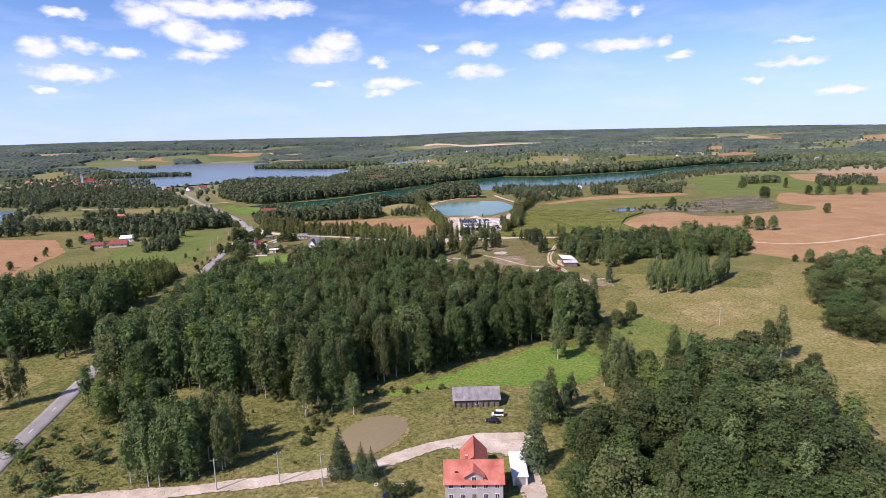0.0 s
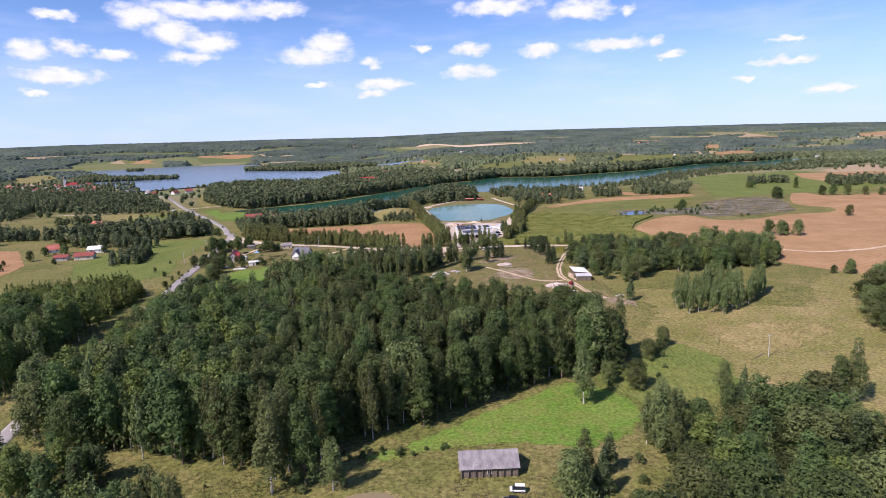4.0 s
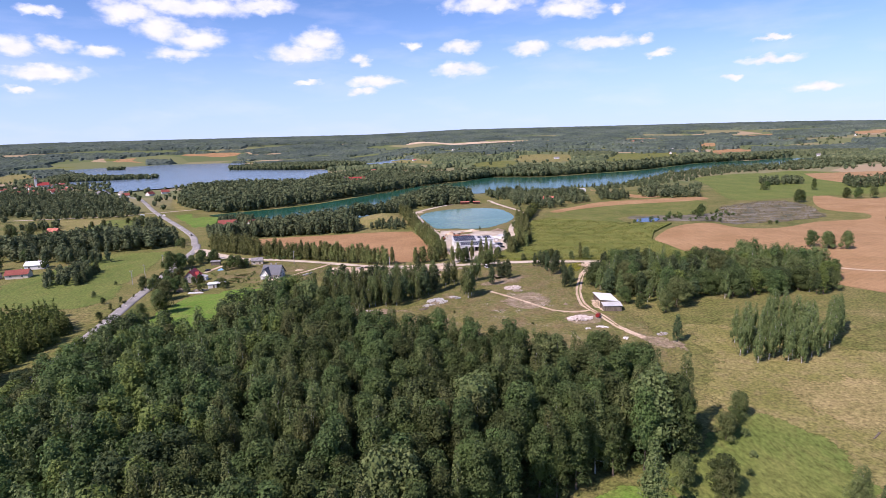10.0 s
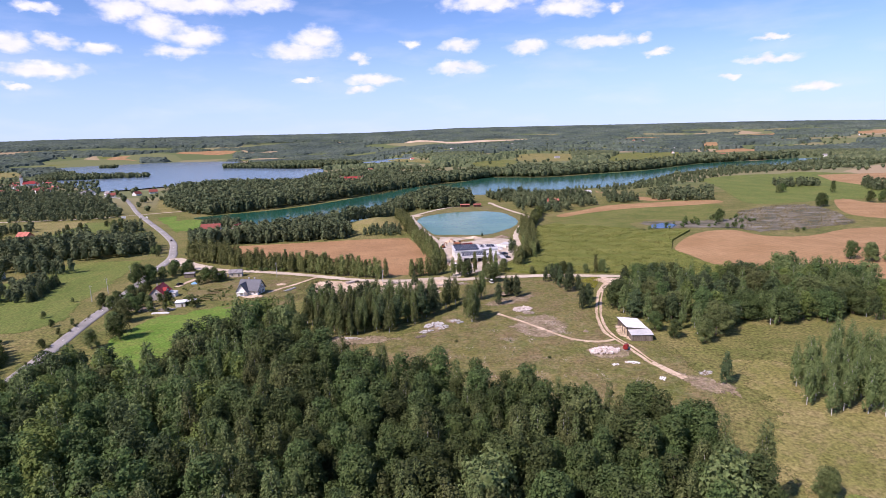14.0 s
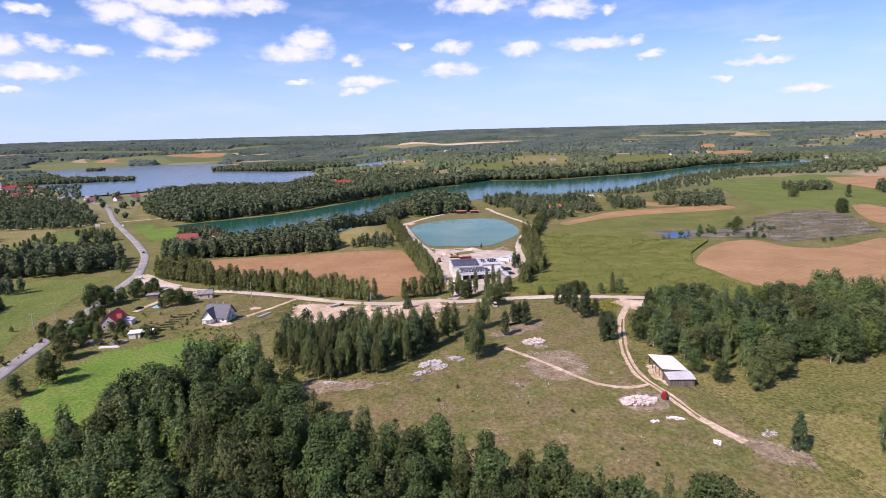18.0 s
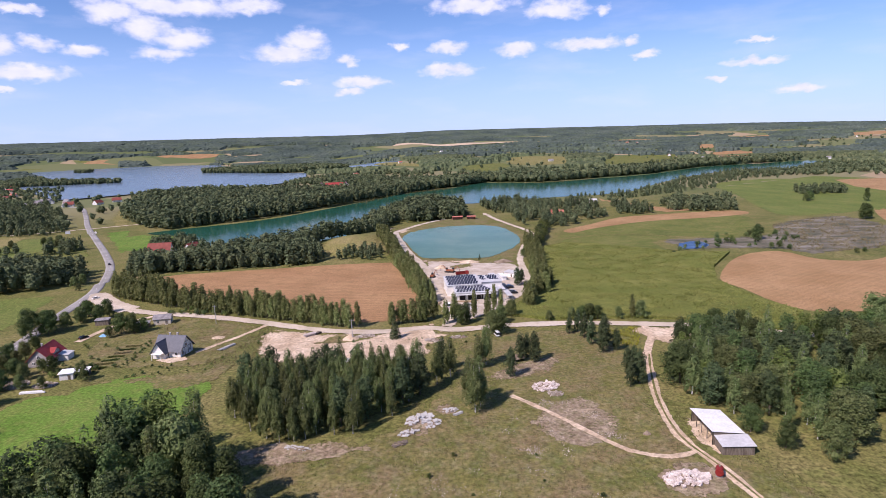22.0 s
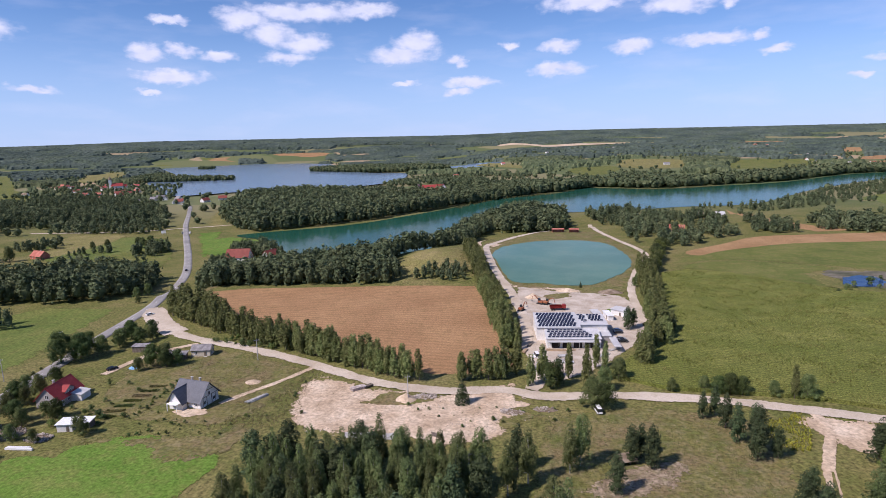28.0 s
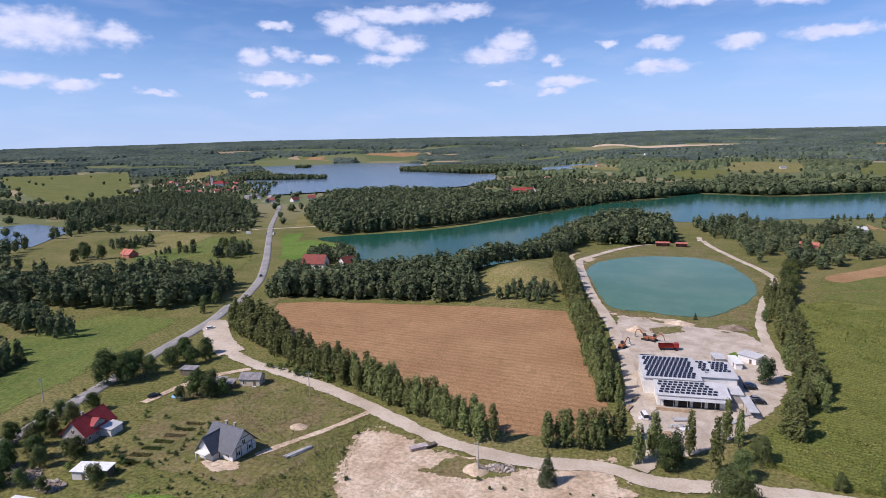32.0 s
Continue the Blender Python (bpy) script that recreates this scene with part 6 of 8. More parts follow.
def roof_pair(root, L, W, eave, ridge, over, mat, at=(0, 0), turn=0.0, ribs=0):
    slope = (ridge - eave) / (W / 2)
    lo = eave - over * slope + 0.05
    R = Matrix.Rotation(radians(turn), 4, "Z")
    out = []
    for sgn in (-1, 1):
        q = [(-L / 2 - over, sgn * (W / 2 + over), lo), (L / 2 + over, sgn * (W / 2 + over), lo), (L / 2 + over, 0, ridge + 0.05), (-L / 2 - over, 0, ridge + 0.05)]
        q = [(R @ Vector(p)) + Vector((*at, 0)) for p in q]
        r = slab("roof", q, 0.16, mat, root)
        out.append(r)
        if ribs:
            for k in range(1, ribs):
                t = k / ribs
                p0, p1 = q[0].lerp(q[1], t), q[3].lerp(q[2], t)
                n = (q[1] - q[0]).cross(q[3] - q[0]).normalized()
                n = -n if n.z < 0 else n
                v, f = tapered([((*(p0 + n * 0.16),0.035), (*(p1 + n * 0.16), 0.035))], 4)
                link_mesh("roof_batten", v, f, M[mat], r)
    e0, e1 = R @ Vector((-L / 2 - over, 0, ridge + 0.2)), R @ Vector((L / 2 + over, 0, ridge + 0.2))
    v, f = tapered([((e0.x + at[0], e0.y + at[1], e0.z, 0.13), (e1.x + at[0], e1.y + at[1], e1.z, 0.13))], 6)
    link_mesh("ridge_cap", v, f, M[mat], root)
    return out


def gable_house(name, x, y, turn, L, W, eave, ridge, wall, roof, label, z=None, over=0.5, storeys=1, windows=3, chimney=1, door=True, wing=None, dormer=False, simple=False, category="house", ribs=0):
    root = new(name)
    tagged(root, label, category)
    root.matrix_basis = pose(x, y, float(land(x, y)) + 0.05 if z is None else z, 0, 0, turn)
    part("wall", gable_walls(L, W, eave, ridge), M[wall], root)
    roof_pair(root, L, W, eave, ridge, over, roof, ribs=ribs)
    if simple:
        for k in range(2):
            window(root, (-L / 4 + k * L / 2, -W / 2, 1.0), (0, -1, 0), 1.3, 1.4)
        if chimney:
            box("chimney", (0.6, 0.6, 1.6), (L * 0.15, 0.3, ridge - 0.6), "greywall", root)
        return root
    for s in range(storeys):
        for side in (-1, 1):
            for k in range(windows):
                u = -L / 2 + L * (k + 0.5) / windows
                if door and side == -1 and s == 0 and k == windows // 2:
                    continue
                window(root, (u, side * W / 2, 0.9 + s * 2.8), (0, side, 0), 1.2, 1.3)
    for end in (-1, 1):
        for k in (-1, 1):
            window(root, (end * L / 2, k * W / 4, 0.9), (end, 0, 0), 1.2, 1.3)
        if ridge - eave > 2.5:
            window(root, (end * L / 2, 0, eave + 0.3), (end, 0, 0), 1.3, 1.4)
    if door:
        u = -L / 2 + L * (windows // 2 + 0.5) / windows
        d = box("door", (1.0, 0.1, 2.05), (u, -W / 2 - 0.05, 0), "wood", root)
        box("door_handle", (0.12, 0.06, 0.05), (u + 0.35, -W / 2 - 0.13, 1.0), "steel", d)
        box("step", (1.6, 1.0, 0.18), (u, -W / 2 - 0.6, -0.05), "concrete", root)
    for k in range(chimney):
        c = box("chimney", (0.7, 0.5, 2.0), (-L * 0.12 + k * L * 0.3, 0.5, ridge - 0.9), "red_tile" if roof == "red_tile" else "greywall", root, bevel=0.03)
        box("chimney_cap", (0.85, 0.65, 0.1), (-L * 0.12 + k * L * 0.3, 0.5, ridge + 1.1), "concrete", c)
    if wing:
        wl, ww, wr, at, wt = wing
        bm = gable_walls(wl, ww, eave, wr)
        bmesh.ops.transform(bm, matrix=Matrix.Translation((*at, 0)) @ Matrix.Rotation(radians(wt), 4, "Z"), verts=bm.verts[:])
        part("wing_wall", bm, M[wall], root)
        roof_pair(root, wl, ww, eave, wr, over, roof, at, wt, ribs=ribs)
    if dormer:
        dw, dz = 4.6, eave + 0.6
        bm = bmesh.new()
        y0, y1 = -W / 2 + 0.4, -0.4
        pro = [(-dw / 2, eave - 0.2), (dw / 2, eave - 0.2), (dw / 2, dz + 0.9), (0, dz + 2.3), (-dw / 2, dz + 0.9)]
        a = [bm.verts.new((u, y0, v)) for u, v in pro]
        b = [bm.verts.new((u, y1, v)) for u, v in pro]
        bm.faces.new(a)
        bm.faces.new(b[::-1])
        for k in range(5):
            j = (k + 1) % 5
            bm.faces.new((a[j], a[k], b[k], b[j]))
        dm = part("dormer", bm, M[wall], root)
        for sgn in (-1, 1):
            slab("dormer_roof", [(0, y0 - 0.5, dz + 2.4), (0, y1, dz + 2.4), (sgn * (dw / 2 + 0.5), y1, dz + 0.75), (sgn * (dw / 2 + 0.5), y0 - 0.5, dz + 0.75)], 0.14, roof, dm)
        window(dm, (0, y0, eave + 0.3), (0, -1, 0), 1.3, 1.2)
    return root


# the villa and the old barn at the start
villa = gable_house("villa", 7.6, 140, 0, 14.6, 9.6, 5.2, 8.6, "greywall", "red_tile", "two-storey grey villa with red tiled roof and dormer", storeys=2, windows=5, chimney=1, wing=(10, 6.4, 8.6, (0.2, 7.0), 90), dormer=True, ribs=26)
bm = bmesh.new()
add_box(bm, -7.6, 7.6, -8.0, -4.85, 0, 0.25)
terrace = part("terrace", bm, M["concrete"], villa)
for k in range(12):
    box("baluster", (0.1, 0.1, 0.9), (-7.3 + k * 1.32, -7.85, 0.25), "white_paint", terrace)
box("rail", (15.0, 0.12, 0.08), (0, -7.85, 1.15), "white_paint", terrace)
box("roof_window", (0.9, 1.2, 0.08), (-4.4, -2.4, 7.0), "glass", villa, "dark skylight", m=Matrix.Translation((0, 0, 0)))
bm = bmesh.new()
add_box(bm, 18.0, 21.8, 142, 154, -6.6, -3.9)
garage = part("garage", bm, M["plaster"])
tagged(garage, "white flat-roofed garage beside the villa", "garage")
box("roof", (4.4, 12.6, 0.2), (19.9, 148, -3.9), "white_roof", garage)
box("door", (2.6, 0.08, 2.2), (19.9, 141.95, -6.4), "steel", garage)
barn = gable_house("barn", 9.6, 193.0, 2, 15.6, 9.0, 2.7, 5.2, "wood", "old_roof", "old weathered timber barn with grey sheet roof", windows=1, chimney=0, door=False, over=0.5, ribs=20, category="barn")
for k in range(9):
    box("post", (0.2, 0.2, 2.7), (-7.6 + k * 1.9, -4.75, 0), "wood", barn)

# the grey house, half built, with white walls
house = gable_house("family_house", -115.0, 478.5, -10, 11.5, 9.0, 3.2, 8.0, "plaster", "grey_tile", "white house with steep dark grey roof", windows=3, chimney=2, over=0.8, wing=(7.0, 5.6, 6.9, (-2.6, -3.4), 90))
box("porch_roof", (4.4, 2.2, 0.16), (-2.6, -7.8, 2.5), "white_roof", house)
for k in (-1, 1):
    box("porch_post", (0.22, 0.22, 2.5), (-2.6 + k * 2.0, -8.7, 0), "plaster", house)
for z0 in (3.3, 5.4):
    box("timber_beam", (0.08, 8.6 if z0 < 4 else 4.2, 0.2), (5.79, 0, z0), "wood", house)
for y0 in (-3.0, -1.2, 1.2, 3.0):
    box("timber_post", (0.08, 0.2, 2.9), (5.79, y0, 0.3), "wood", house)
sheet("building_ground", [(-122, 470), (-112, 466), (-104, 470), (-108, 474), (-118, 474)], "sand", 0.2, "bare sand before the unfinished house", "ground", ragged=0.8)

redhouse = gable_house("farmhouse", -166.2, 474.5, 96, 12.4, 8.6, 3.0, 7.3, "greywall", "red_metal", "grey farmhouse with bright red metal roof", windows=4, chimney=1, over=0.5, dormer=True, ribs=14)
box("annex", (5.0, 4.0, 2.5), (2.2, -6.2, -0.2), "plaster", redhouse, "white flat-roofed annex")
slab("annex_roof", [(-0.6, -8.5, 2.35), (5.0, -8.5, 2.35), (5.0, -4.1, 3.1), (-0.6, -4.1, 3.1)], 0.1, "metal_roof", redhouse)


def lean_shed(name, x, y, turn, L, W, front, back, wall, roof, label, open_front=False, category="shed", z=None, posts=4):
    root = new(name)
    tagged(root, label, category)
    root.matrix_basis = pose(x, y, float(land(x, y)) + 0.03 if z is None else z, 0, 0, turn)
    if open_front:
        box("back_wall", (L, 0.15, back), (0, W / 2, 0), wall, root)
        for k in range(posts):
            box("post", (0.2, 0.2, front), (-L / 2 + 0.1 + k * (L - 0.2) / (posts - 1), -W / 2 + 0.1, 0), "wood", root)
        for s in (-1, 1):
            bm = bmesh.new()
            a = [(s * (L / 2 - 0.1), -W / 2, 0), (s * (L / 2 - 0.1), W / 2, 0), (s * (L / 2 - 0.1), W / 2, back), (s * (L / 2 - 0.1), -W / 2, front)]
            vs = [bm.verts.new(p) for p in a] + [bm.verts.new((p[0] + 0.1, p[1], p[2])) for p in a]
            for f in ((0, 1, 2, 3), (7, 6, 5, 4), (0, 4, 5, 1), (1, 5, 6, 2), (2, 6, 7, 3), (3, 7, 4, 0)):
                bm.faces.new([vs[k] for k in f])
            part("side_wall", bm, M[wall], root)
    else:
        bm = bmesh.new()
        vs = [bm.verts.new((sx * L / 2, sy * W / 2, z0)) for z0s in (0, 1) for sx, sy in ((-1, -1), (1, -1), (1, 1), (-1, 1)) for z0 in [(-0.4 if z0s == 0 else (front if sy < 0 else back))]]
        for f in ((3, 2, 1, 0), (4, 5, 6, 7), (0, 1, 5, 4), (1, 2, 6, 5), (2, 3, 7, 6), (3, 0, 4, 7)):
            bm.faces.new([vs[k] for k in f])
        part("wall", bm, M[wall], root)
        box("door", (0.9, 0.08, min(1.9, front - 0.3)), (L * 0.2, -W / 2 - 0.04, 0), "wood", root)
    o = 0.4
    slab("roof", [(-L / 2 - o, -W / 2 - o, front + 0.03), (L / 2 + o, -W / 2 - o, front + 0.03), (L / 2 + o, W / 2 + o, back + 0.03), (-L / 2 - o, W / 2 + o, back + 0.03)], 0.12, roof, root)
    return root


lean_shed("field_shed", 78, 395.5, -90, 13.5, 8.5, 4.2, 3.2, "wood", "white_roof", "open timber shed with white sheet roof", True, posts=5)
lean_shed("lean_to", 78.6, 386, -3, 8.5, 5.0, 2.6, 3.2, "wood", "metal_roof", "dark plank lean-to with grey metal roof", posts=4)
lean_shed("white_hut", -146, 455.5, 12, 4.8, 4.2, 2.5, 2.8, "plaster", "white_roof", "small white hut with flat white roof")
lean_shed("white_hut", -141.2, 457.5, 12, 4.0, 3.2, 2.3, 2.6, "wood", "white_roof", "open garden shelter with white roof", True, posts=3)
lean_shed("garden_hut", -171, 525, 8, 6.2, 3.4, 2.6, 2.9, "wood", "old_roof", "grey plank garden hut with sheet roof")
lean_shed("brown_hut", -151, 519, 15, 3.6, 3.2, 2.3, 2.6, "cream", "old_roof", "small brown hut beside the grey-roofed hut")
lean_shed("brown_hut", -146.5, 518, 15, 4.2, 3.6, 2.2, 2.6, "wood", "old_roof", "small dark plank hut beside the garden house")
gable_house("garden_house", -140, 523.5, 12, 8.0, 5.2, 2.8, 4.4, "cream", "old_roof", "small cream garden house with grey roof", windows=2, chimney=0, over=0.35, ribs=10)
lean_shed("log_shelter", 29, 455, 20, 4.2, 3.0, 1.2, 1.9, "wood", "soil", "low brown shelter among young pines", True, posts=3)

# the workshop hall with its solar panels
hall = new("workshop_hall")
tagged(hall, "low white workshop hall with pale metal roofs", "workshop")
hall.matrix_basis = pose(13, 563, 0.1, 0, 0, 5.0)
HX = [(-9.6, 9.4, -9.0, 10.5, 6.0, 6.9, "main"), (-6.2, 16.6, -18.4, -9.2, 4.0, 5.4, "low"), (9.6, 22.0, -5.0, 9.0, 6.0, 6.6, "east")]
for x0, x1, y0, y1, f, b, nm in HX:
    bm = bmesh.new()
    vs = [bm.verts.new(p) for p in ((x0, y0, -0.4), (x1, y0, -0.4), (x1, y1, -0.4), (x0, y1, -0.4), (x0, y0, f), (x1, y0, f), (x1, y1, b), (x0, y1, b))]
    for q in ((3, 2, 1, 0), (4, 5, 6, 7), (0, 1, 5, 4), (1, 2, 6, 5), (2, 3, 7, 6), (3, 0, 4, 7)):
        bm.faces.new([vs[k] for k in q])
    part("wall", bm, M["plaster"], hall)
    slope = (b - f) / (y1 - y0)
    r = slab("roof", [(x0 - 0.4, y0 - 0.5, f + 0.02 - slope * 0.5), (x1 + 0.4, y0 - 0.5, f + 0.02 - slope * 0.5), (x1 + 0.4, y1 + 0.4, b + 0.02 + slope * 0.4), (x0 - 0.4, y1 + 0.4, b + 0.02 + slope * 0.4)], 0.15, "metal_roof", hall)
    rows_n = {"main": 11, "low": 5, "east": 7}[nm]
    cols = {"main": 11, "low": 12, "east": 7}[nm]
    span_x, span_y = x1 - x0 - 1.4, y1 - y0 - 1.2
    for i in range(rows_n):
        for j in range(cols):
            if nm == "low" and j > 10 - i // 2 or nm == "east" and (i < 2 or j == 2):
                continue
            px = x0 + 0.9 + (span_x - 0.8) * (j + 0.5 + 0.28 * (i % 3 - 1)) / cols
            py = y0 + 0.6 + span_y * (i + 0.5) / rows_n
            pz = f + (py - y0) * slope + 0.2
            hw, hd = span_x / cols * 0.37, span_y / rows_n * 0.27
            slab("solar_panel", [(px - hw, py - hd, pz), (px + hw, py - hd, pz), (px + hw, py + hd, pz + 0.3), (px - hw, py + hd, pz + 0.3)], 0.05, "panel", hall, "dark blue tilted solar panel" if i == 0 and j == 0 else "")
box("annex", (5.6, 9.5, 3.4), (19.4, -7.8, -0.2), "greywall", hall, "grey annex with flat roof")
box("annex_roof", (6.2, 10.2, 0.2), (19.4, -7.8, 3.2), "metal_roof", hall)
box("ramp_roof", (3.0, 13.0, 0.2), (22.6, -18.0, 2.5), "metal_roof", hall, "long narrow grey canopy roof")
for k in range(4):
    for s in (-1, 1):
        box("canopy_post", (0.15, 0.15, 2.6), (22.6 + s * 1.2, -23.8 + k * 3.9, -0.1), "steel", hall)
box("awning", (22.4, 2.4, 0.12), (5.2, -19.8, 3.3), "metal_roof", hall)
for k in range(6):
    box("awning_post", (0.14, 0.14, 3.4), (-5.6 + k * 4.3, -20.8, -0.1), "steel", hall)
for k in range(4):
    window(hall, (11.0 + k * 3.0, -4.0, 4.6), (0, -1, 0), 1.6, 1.0)
    # black plates on the front wall stand in for the shade under the awning
    box("bay_door", (3.6, 0.12, 2.9), (-2.4 + k * 4.7, -18.56, 0), "black_paint", hall, "black plate painted as a shaded workshop bay" if k == 0 else "")
for k in range(3):
    window(hall, (-9.6, -5 + k * 5.5, 1.4), (-1, 0, 0), 2.0, 1.4)
for k, (x0, y0, hh) in enumerate([(12, -2, 7.8), (3, 6, 8.2), (15, 4, 7.6)]):
    box("vent_pipe", (0.5, 0.5, 1.6), (x0, y0, hh - 1.4), "steel", hall, bevel=0.04)
box("back_panels", (5.8, 3.2, 0.3), (-5.4, 19.6, 3.4), "panel", hall, "separate rack of dark solar panels")
for k in (-1, 1):
    box("rack_post", (0.15, 0.15, 3.5), (-5.4 + k * 2, 19.6, -0.1), "steel", hall)
sheet("yard_lawn", [(36, 600), (40, 607), (52, 609), (53, 603), (46, 602), (41, 597)], "meadow", 0.22, "small fenced lawn in the yard", "lawn")
lean_shed("site_office", 45.8, 596, -38, 7.5, 5.5, 2.8, 3.2, "plaster", "metal_roof", "pale site office with grey metal roof")
lean_shed("container", 39.2, 589.6, -80, 9.0, 2.5, 2.5, 2.5, "white_paint", "white_roof", "white storage container in the yard", category="container")
lean_shed("container", 33.2, 592.2, -80, 6.5, 3.4, 2.5, 2.5, "steel", "metal_roof", "grey storage container in the yard", category="container")
lean_shed("sorting_stall", 24, 868, 4, 11, 4, 3.0, 3.6, "red_tile", "red_tile", "long red-brown open stall behind the pond", True, posts=6)
lean_shed("sorting_stall", 39, 867, -2, 9, 4, 3.0, 3.6, "red_tile", "red_tile", "long red-brown open stall behind the pond", True, posts=6)

# farm west of the road, houses by the lake, the hamlet and the village
for x, y, t, L, W, e, r, wall, roof, label in [
        (-300, 503, 15, 14, 8, 3, 5.5, "cream", "brick_roof", "low farmhouse with faded red roof"), (-317, 500, 10, 10, 7, 2.8, 4.6, "greywall", "brick_roof", "farm outbuilding with dull red roof"),
        (-309, 534, 12, 13, 9, 3.2, 5.4, "plaster", "white_roof", "white barn with bright metal roof"), (-352, 540, 40, 9, 8, 3.0, 6.5, "plaster", "red_tile", "house with red tent roof"),
        (-446, 758, -14, 14, 9, 3, 7.0, "red_tile", "red_tile", "orange-red timber house in the fields"),
        (-246, 752, 8, 19, 13, 4.2, 10.4, "plaster", "brick_roof", "white lakeside house with red roof"), (-219, 755, 70, 12, 10, 4.2, 9.2, "plaster", "brick_roof", "small lakeside house with red roof"),
        (133, 866, -15, 13, 9, 3, 7.0, "cream", "red_tile", "house with orange tiled roof"), (178, 972, 20, 13, 9, 3, 6.2, "wood", "soil", "brown timber house on the slope"), (203, 978, 10, 9, 7, 2.8, 5.5, "plaster", "metal_roof", "small house with grey roof")]:
    gable_house("house", x, y, t, L, W, e, r, wall, roof, label, simple=True)
prng = random.Random(12)
gable_house("manor", -196, 1402, 8, 36, 15, 8, 16, "plaster", "red_metal", "large white lakeside hotel with crimson roofs", simple=True)
gable_house("manor_wing", -222, 1398, 96, 24, 12, 9, 17, "plaster", "red_metal", "hotel wing with crimson roof", simple=True)
gable_house("manor_wing", -175, 1410, 100, 26, 12, 9, 16, "plaster", "red_metal", "hotel wing with crimson roof", simple=True)
for k in range(7):
    gable_house("house", -300 + prng.uniform(-30, 60) + k * 9, 1400 + prng.uniform(-50, 90), prng.uniform(0, 180), 12, 9, 3.5, 7.5, "plaster", "red_tile" if k % 3 else "soil", "hamlet house with red roof among trees", simple=True)
for k in range(46):
    cx, cy, sx, sy = [(-1190, 1700, 90, 60), (-1050, 1690, 90, 70), (-930, 1470, 90, 60), (-700, 1280, 60, 50), (-1010, 1580, 70, 60)][k % 5]
    x, y = cx + prng.gauss(0, sx), cy + prng.gauss(0, sy)
    if inside(x, y, LAKE_A):
        x -= 150
    gable_house("house", x, y, prng.uniform(0, 180), prng.uniform(10, 18), 9, 3.6, 7.8, "plaster" if k % 3 else "cream", ["red_tile", "red_metal", "red_tile", "old_roof", "soil"][k % 5], ["village house with red tiled roof", "village house with dark red roof", "village house with red tiled roof", "village house with grey roof", "village house with brown roof"][k % 5], simple=True)
for x, y, t in [(-637, 1261, 20), (-596, 1277, 75), (-585, 1319, 30), (-506, 1288, 110), (-672, 1226, 15), (-569, 1088, 50), (-1098, 1550, 10), (-892, 1431, 60)]:
    gable_house("house", x, y, t, 15, 9.5, 3.6, 8.0, "plaster", "brick_roof", "lakeside house with dark red roof", simple=True)
church = gable_house("church", -1060, 1640, 30, 26, 12, 9, 16, "plaster", "red_metal", "white village church with red roof", simple=True, category="church")
box("tower", (6, 6, 26), (-15, 0, -0.5), "plaster", church)
bm = bmesh.new()
bmesh.ops.create_cone(bm, cap_ends=True, segments=8, radius1=4.2, radius2=0.1, depth=9, matrix=Matrix.Translation((-15, 0, 30)))
part("spire", bm, M["soil"], church)
for k in range(26):
    az, r = prng.uniform(-0.5, 0.75), prng.uniform(1900, 3600)
    x, y = r * math.sin(az), r * math.cos(az)
    if inside(x, y, LAKE_A) or inside(x, y, LAKE_B):
        continue
    gable_house("house", x, y, prng.uniform(0, 180), prng.uniform(11, 20), 10, 4, 8, "plaster", "red_tile" if k % 2 else "old_roof", "distant farm building with red roof" if k % 2 else "distant farm building with grey roof", simple=True)

# the road bridge over the valley road
bridge = new("bridge")
tagged(bridge, "small concrete road bridge with steel rails", "bridge")
bridge.matrix_basis = pose(-397, 909, float(land(-397, 909)) + 0.35, 0, 0, 33)
box("deck", (9.0, 18, 0.4), (0, 0, -0.55), "concrete", bridge)
for s in (-1, 1):
    box("parapet", (0.4, 18, 0.9), (s * 4.4, 0, -0.1), "concrete", bridge)
    box("rail", (0.08, 18, 0.08), (s * 4.4, 0, 1.1), "steel", bridge)
    for k in range(7):
        box("rail_post", (0.08, 0.08, 0.3), (s * 4.4, -8.4 + k * 2.8, 0.8), "steel", bridge)

# road markings, posts and poles
verts, faces = [], []
for k in range(4, len(road_line) - 3, 3):
    p, q = road_line[k], road_line[k + 1]
    d = (q - p).normalized() * 1.4
    s = Vector((d.y, -d.x)).normalized() * 0.08
    o = len(verts)
    for v in (p - d - s, p - d + s, p + d + s, p + d - s):
        verts.append((v.x, v.y, float(land(v.x, v.y)) + 0.385))
    faces.append((o, o + 3, o + 2, o + 1))
tagged(link_mesh("centre_line", verts, faces, M["paint"]), "broken white centre line of the road", "road marking", kind="structure")


def pole(x, y, height=9.5, lean=0.0):
    root = new("power_pole")
    tagged(root, "grey concrete power pole with crossarm", "power pole", "power line")
    root.matrix_basis = pose(x, y, float(land(x, y)), 0, lean, 25)
    v, f = tapered([((0, 0, -0.5, 0.19), (0, 0, height, 0.11))], 8)
    link_mesh("shaft", v, f, M["concrete"], root)
    arm = box("crossarm", (1.9, 0.12, 0.14), (0, 0, height - 0.7), "steel", root)
    for k in (-0.85, 0, 0.85):
        v, f = tapered([((k, 0, height - 0.56, 0.05), (k, 0, height - 0.3, 0.03))], 6)
        link_mesh("insulator", v, f, M["white_paint"], arm)


for x, y in [(-13, 439), (-40, 487), (-112, 519), (-204, 488), (-208, 522), (-203, 470), (126, 267), (-61, 141), (-33, 143), (-45, 144)]:
    pole(x, y)


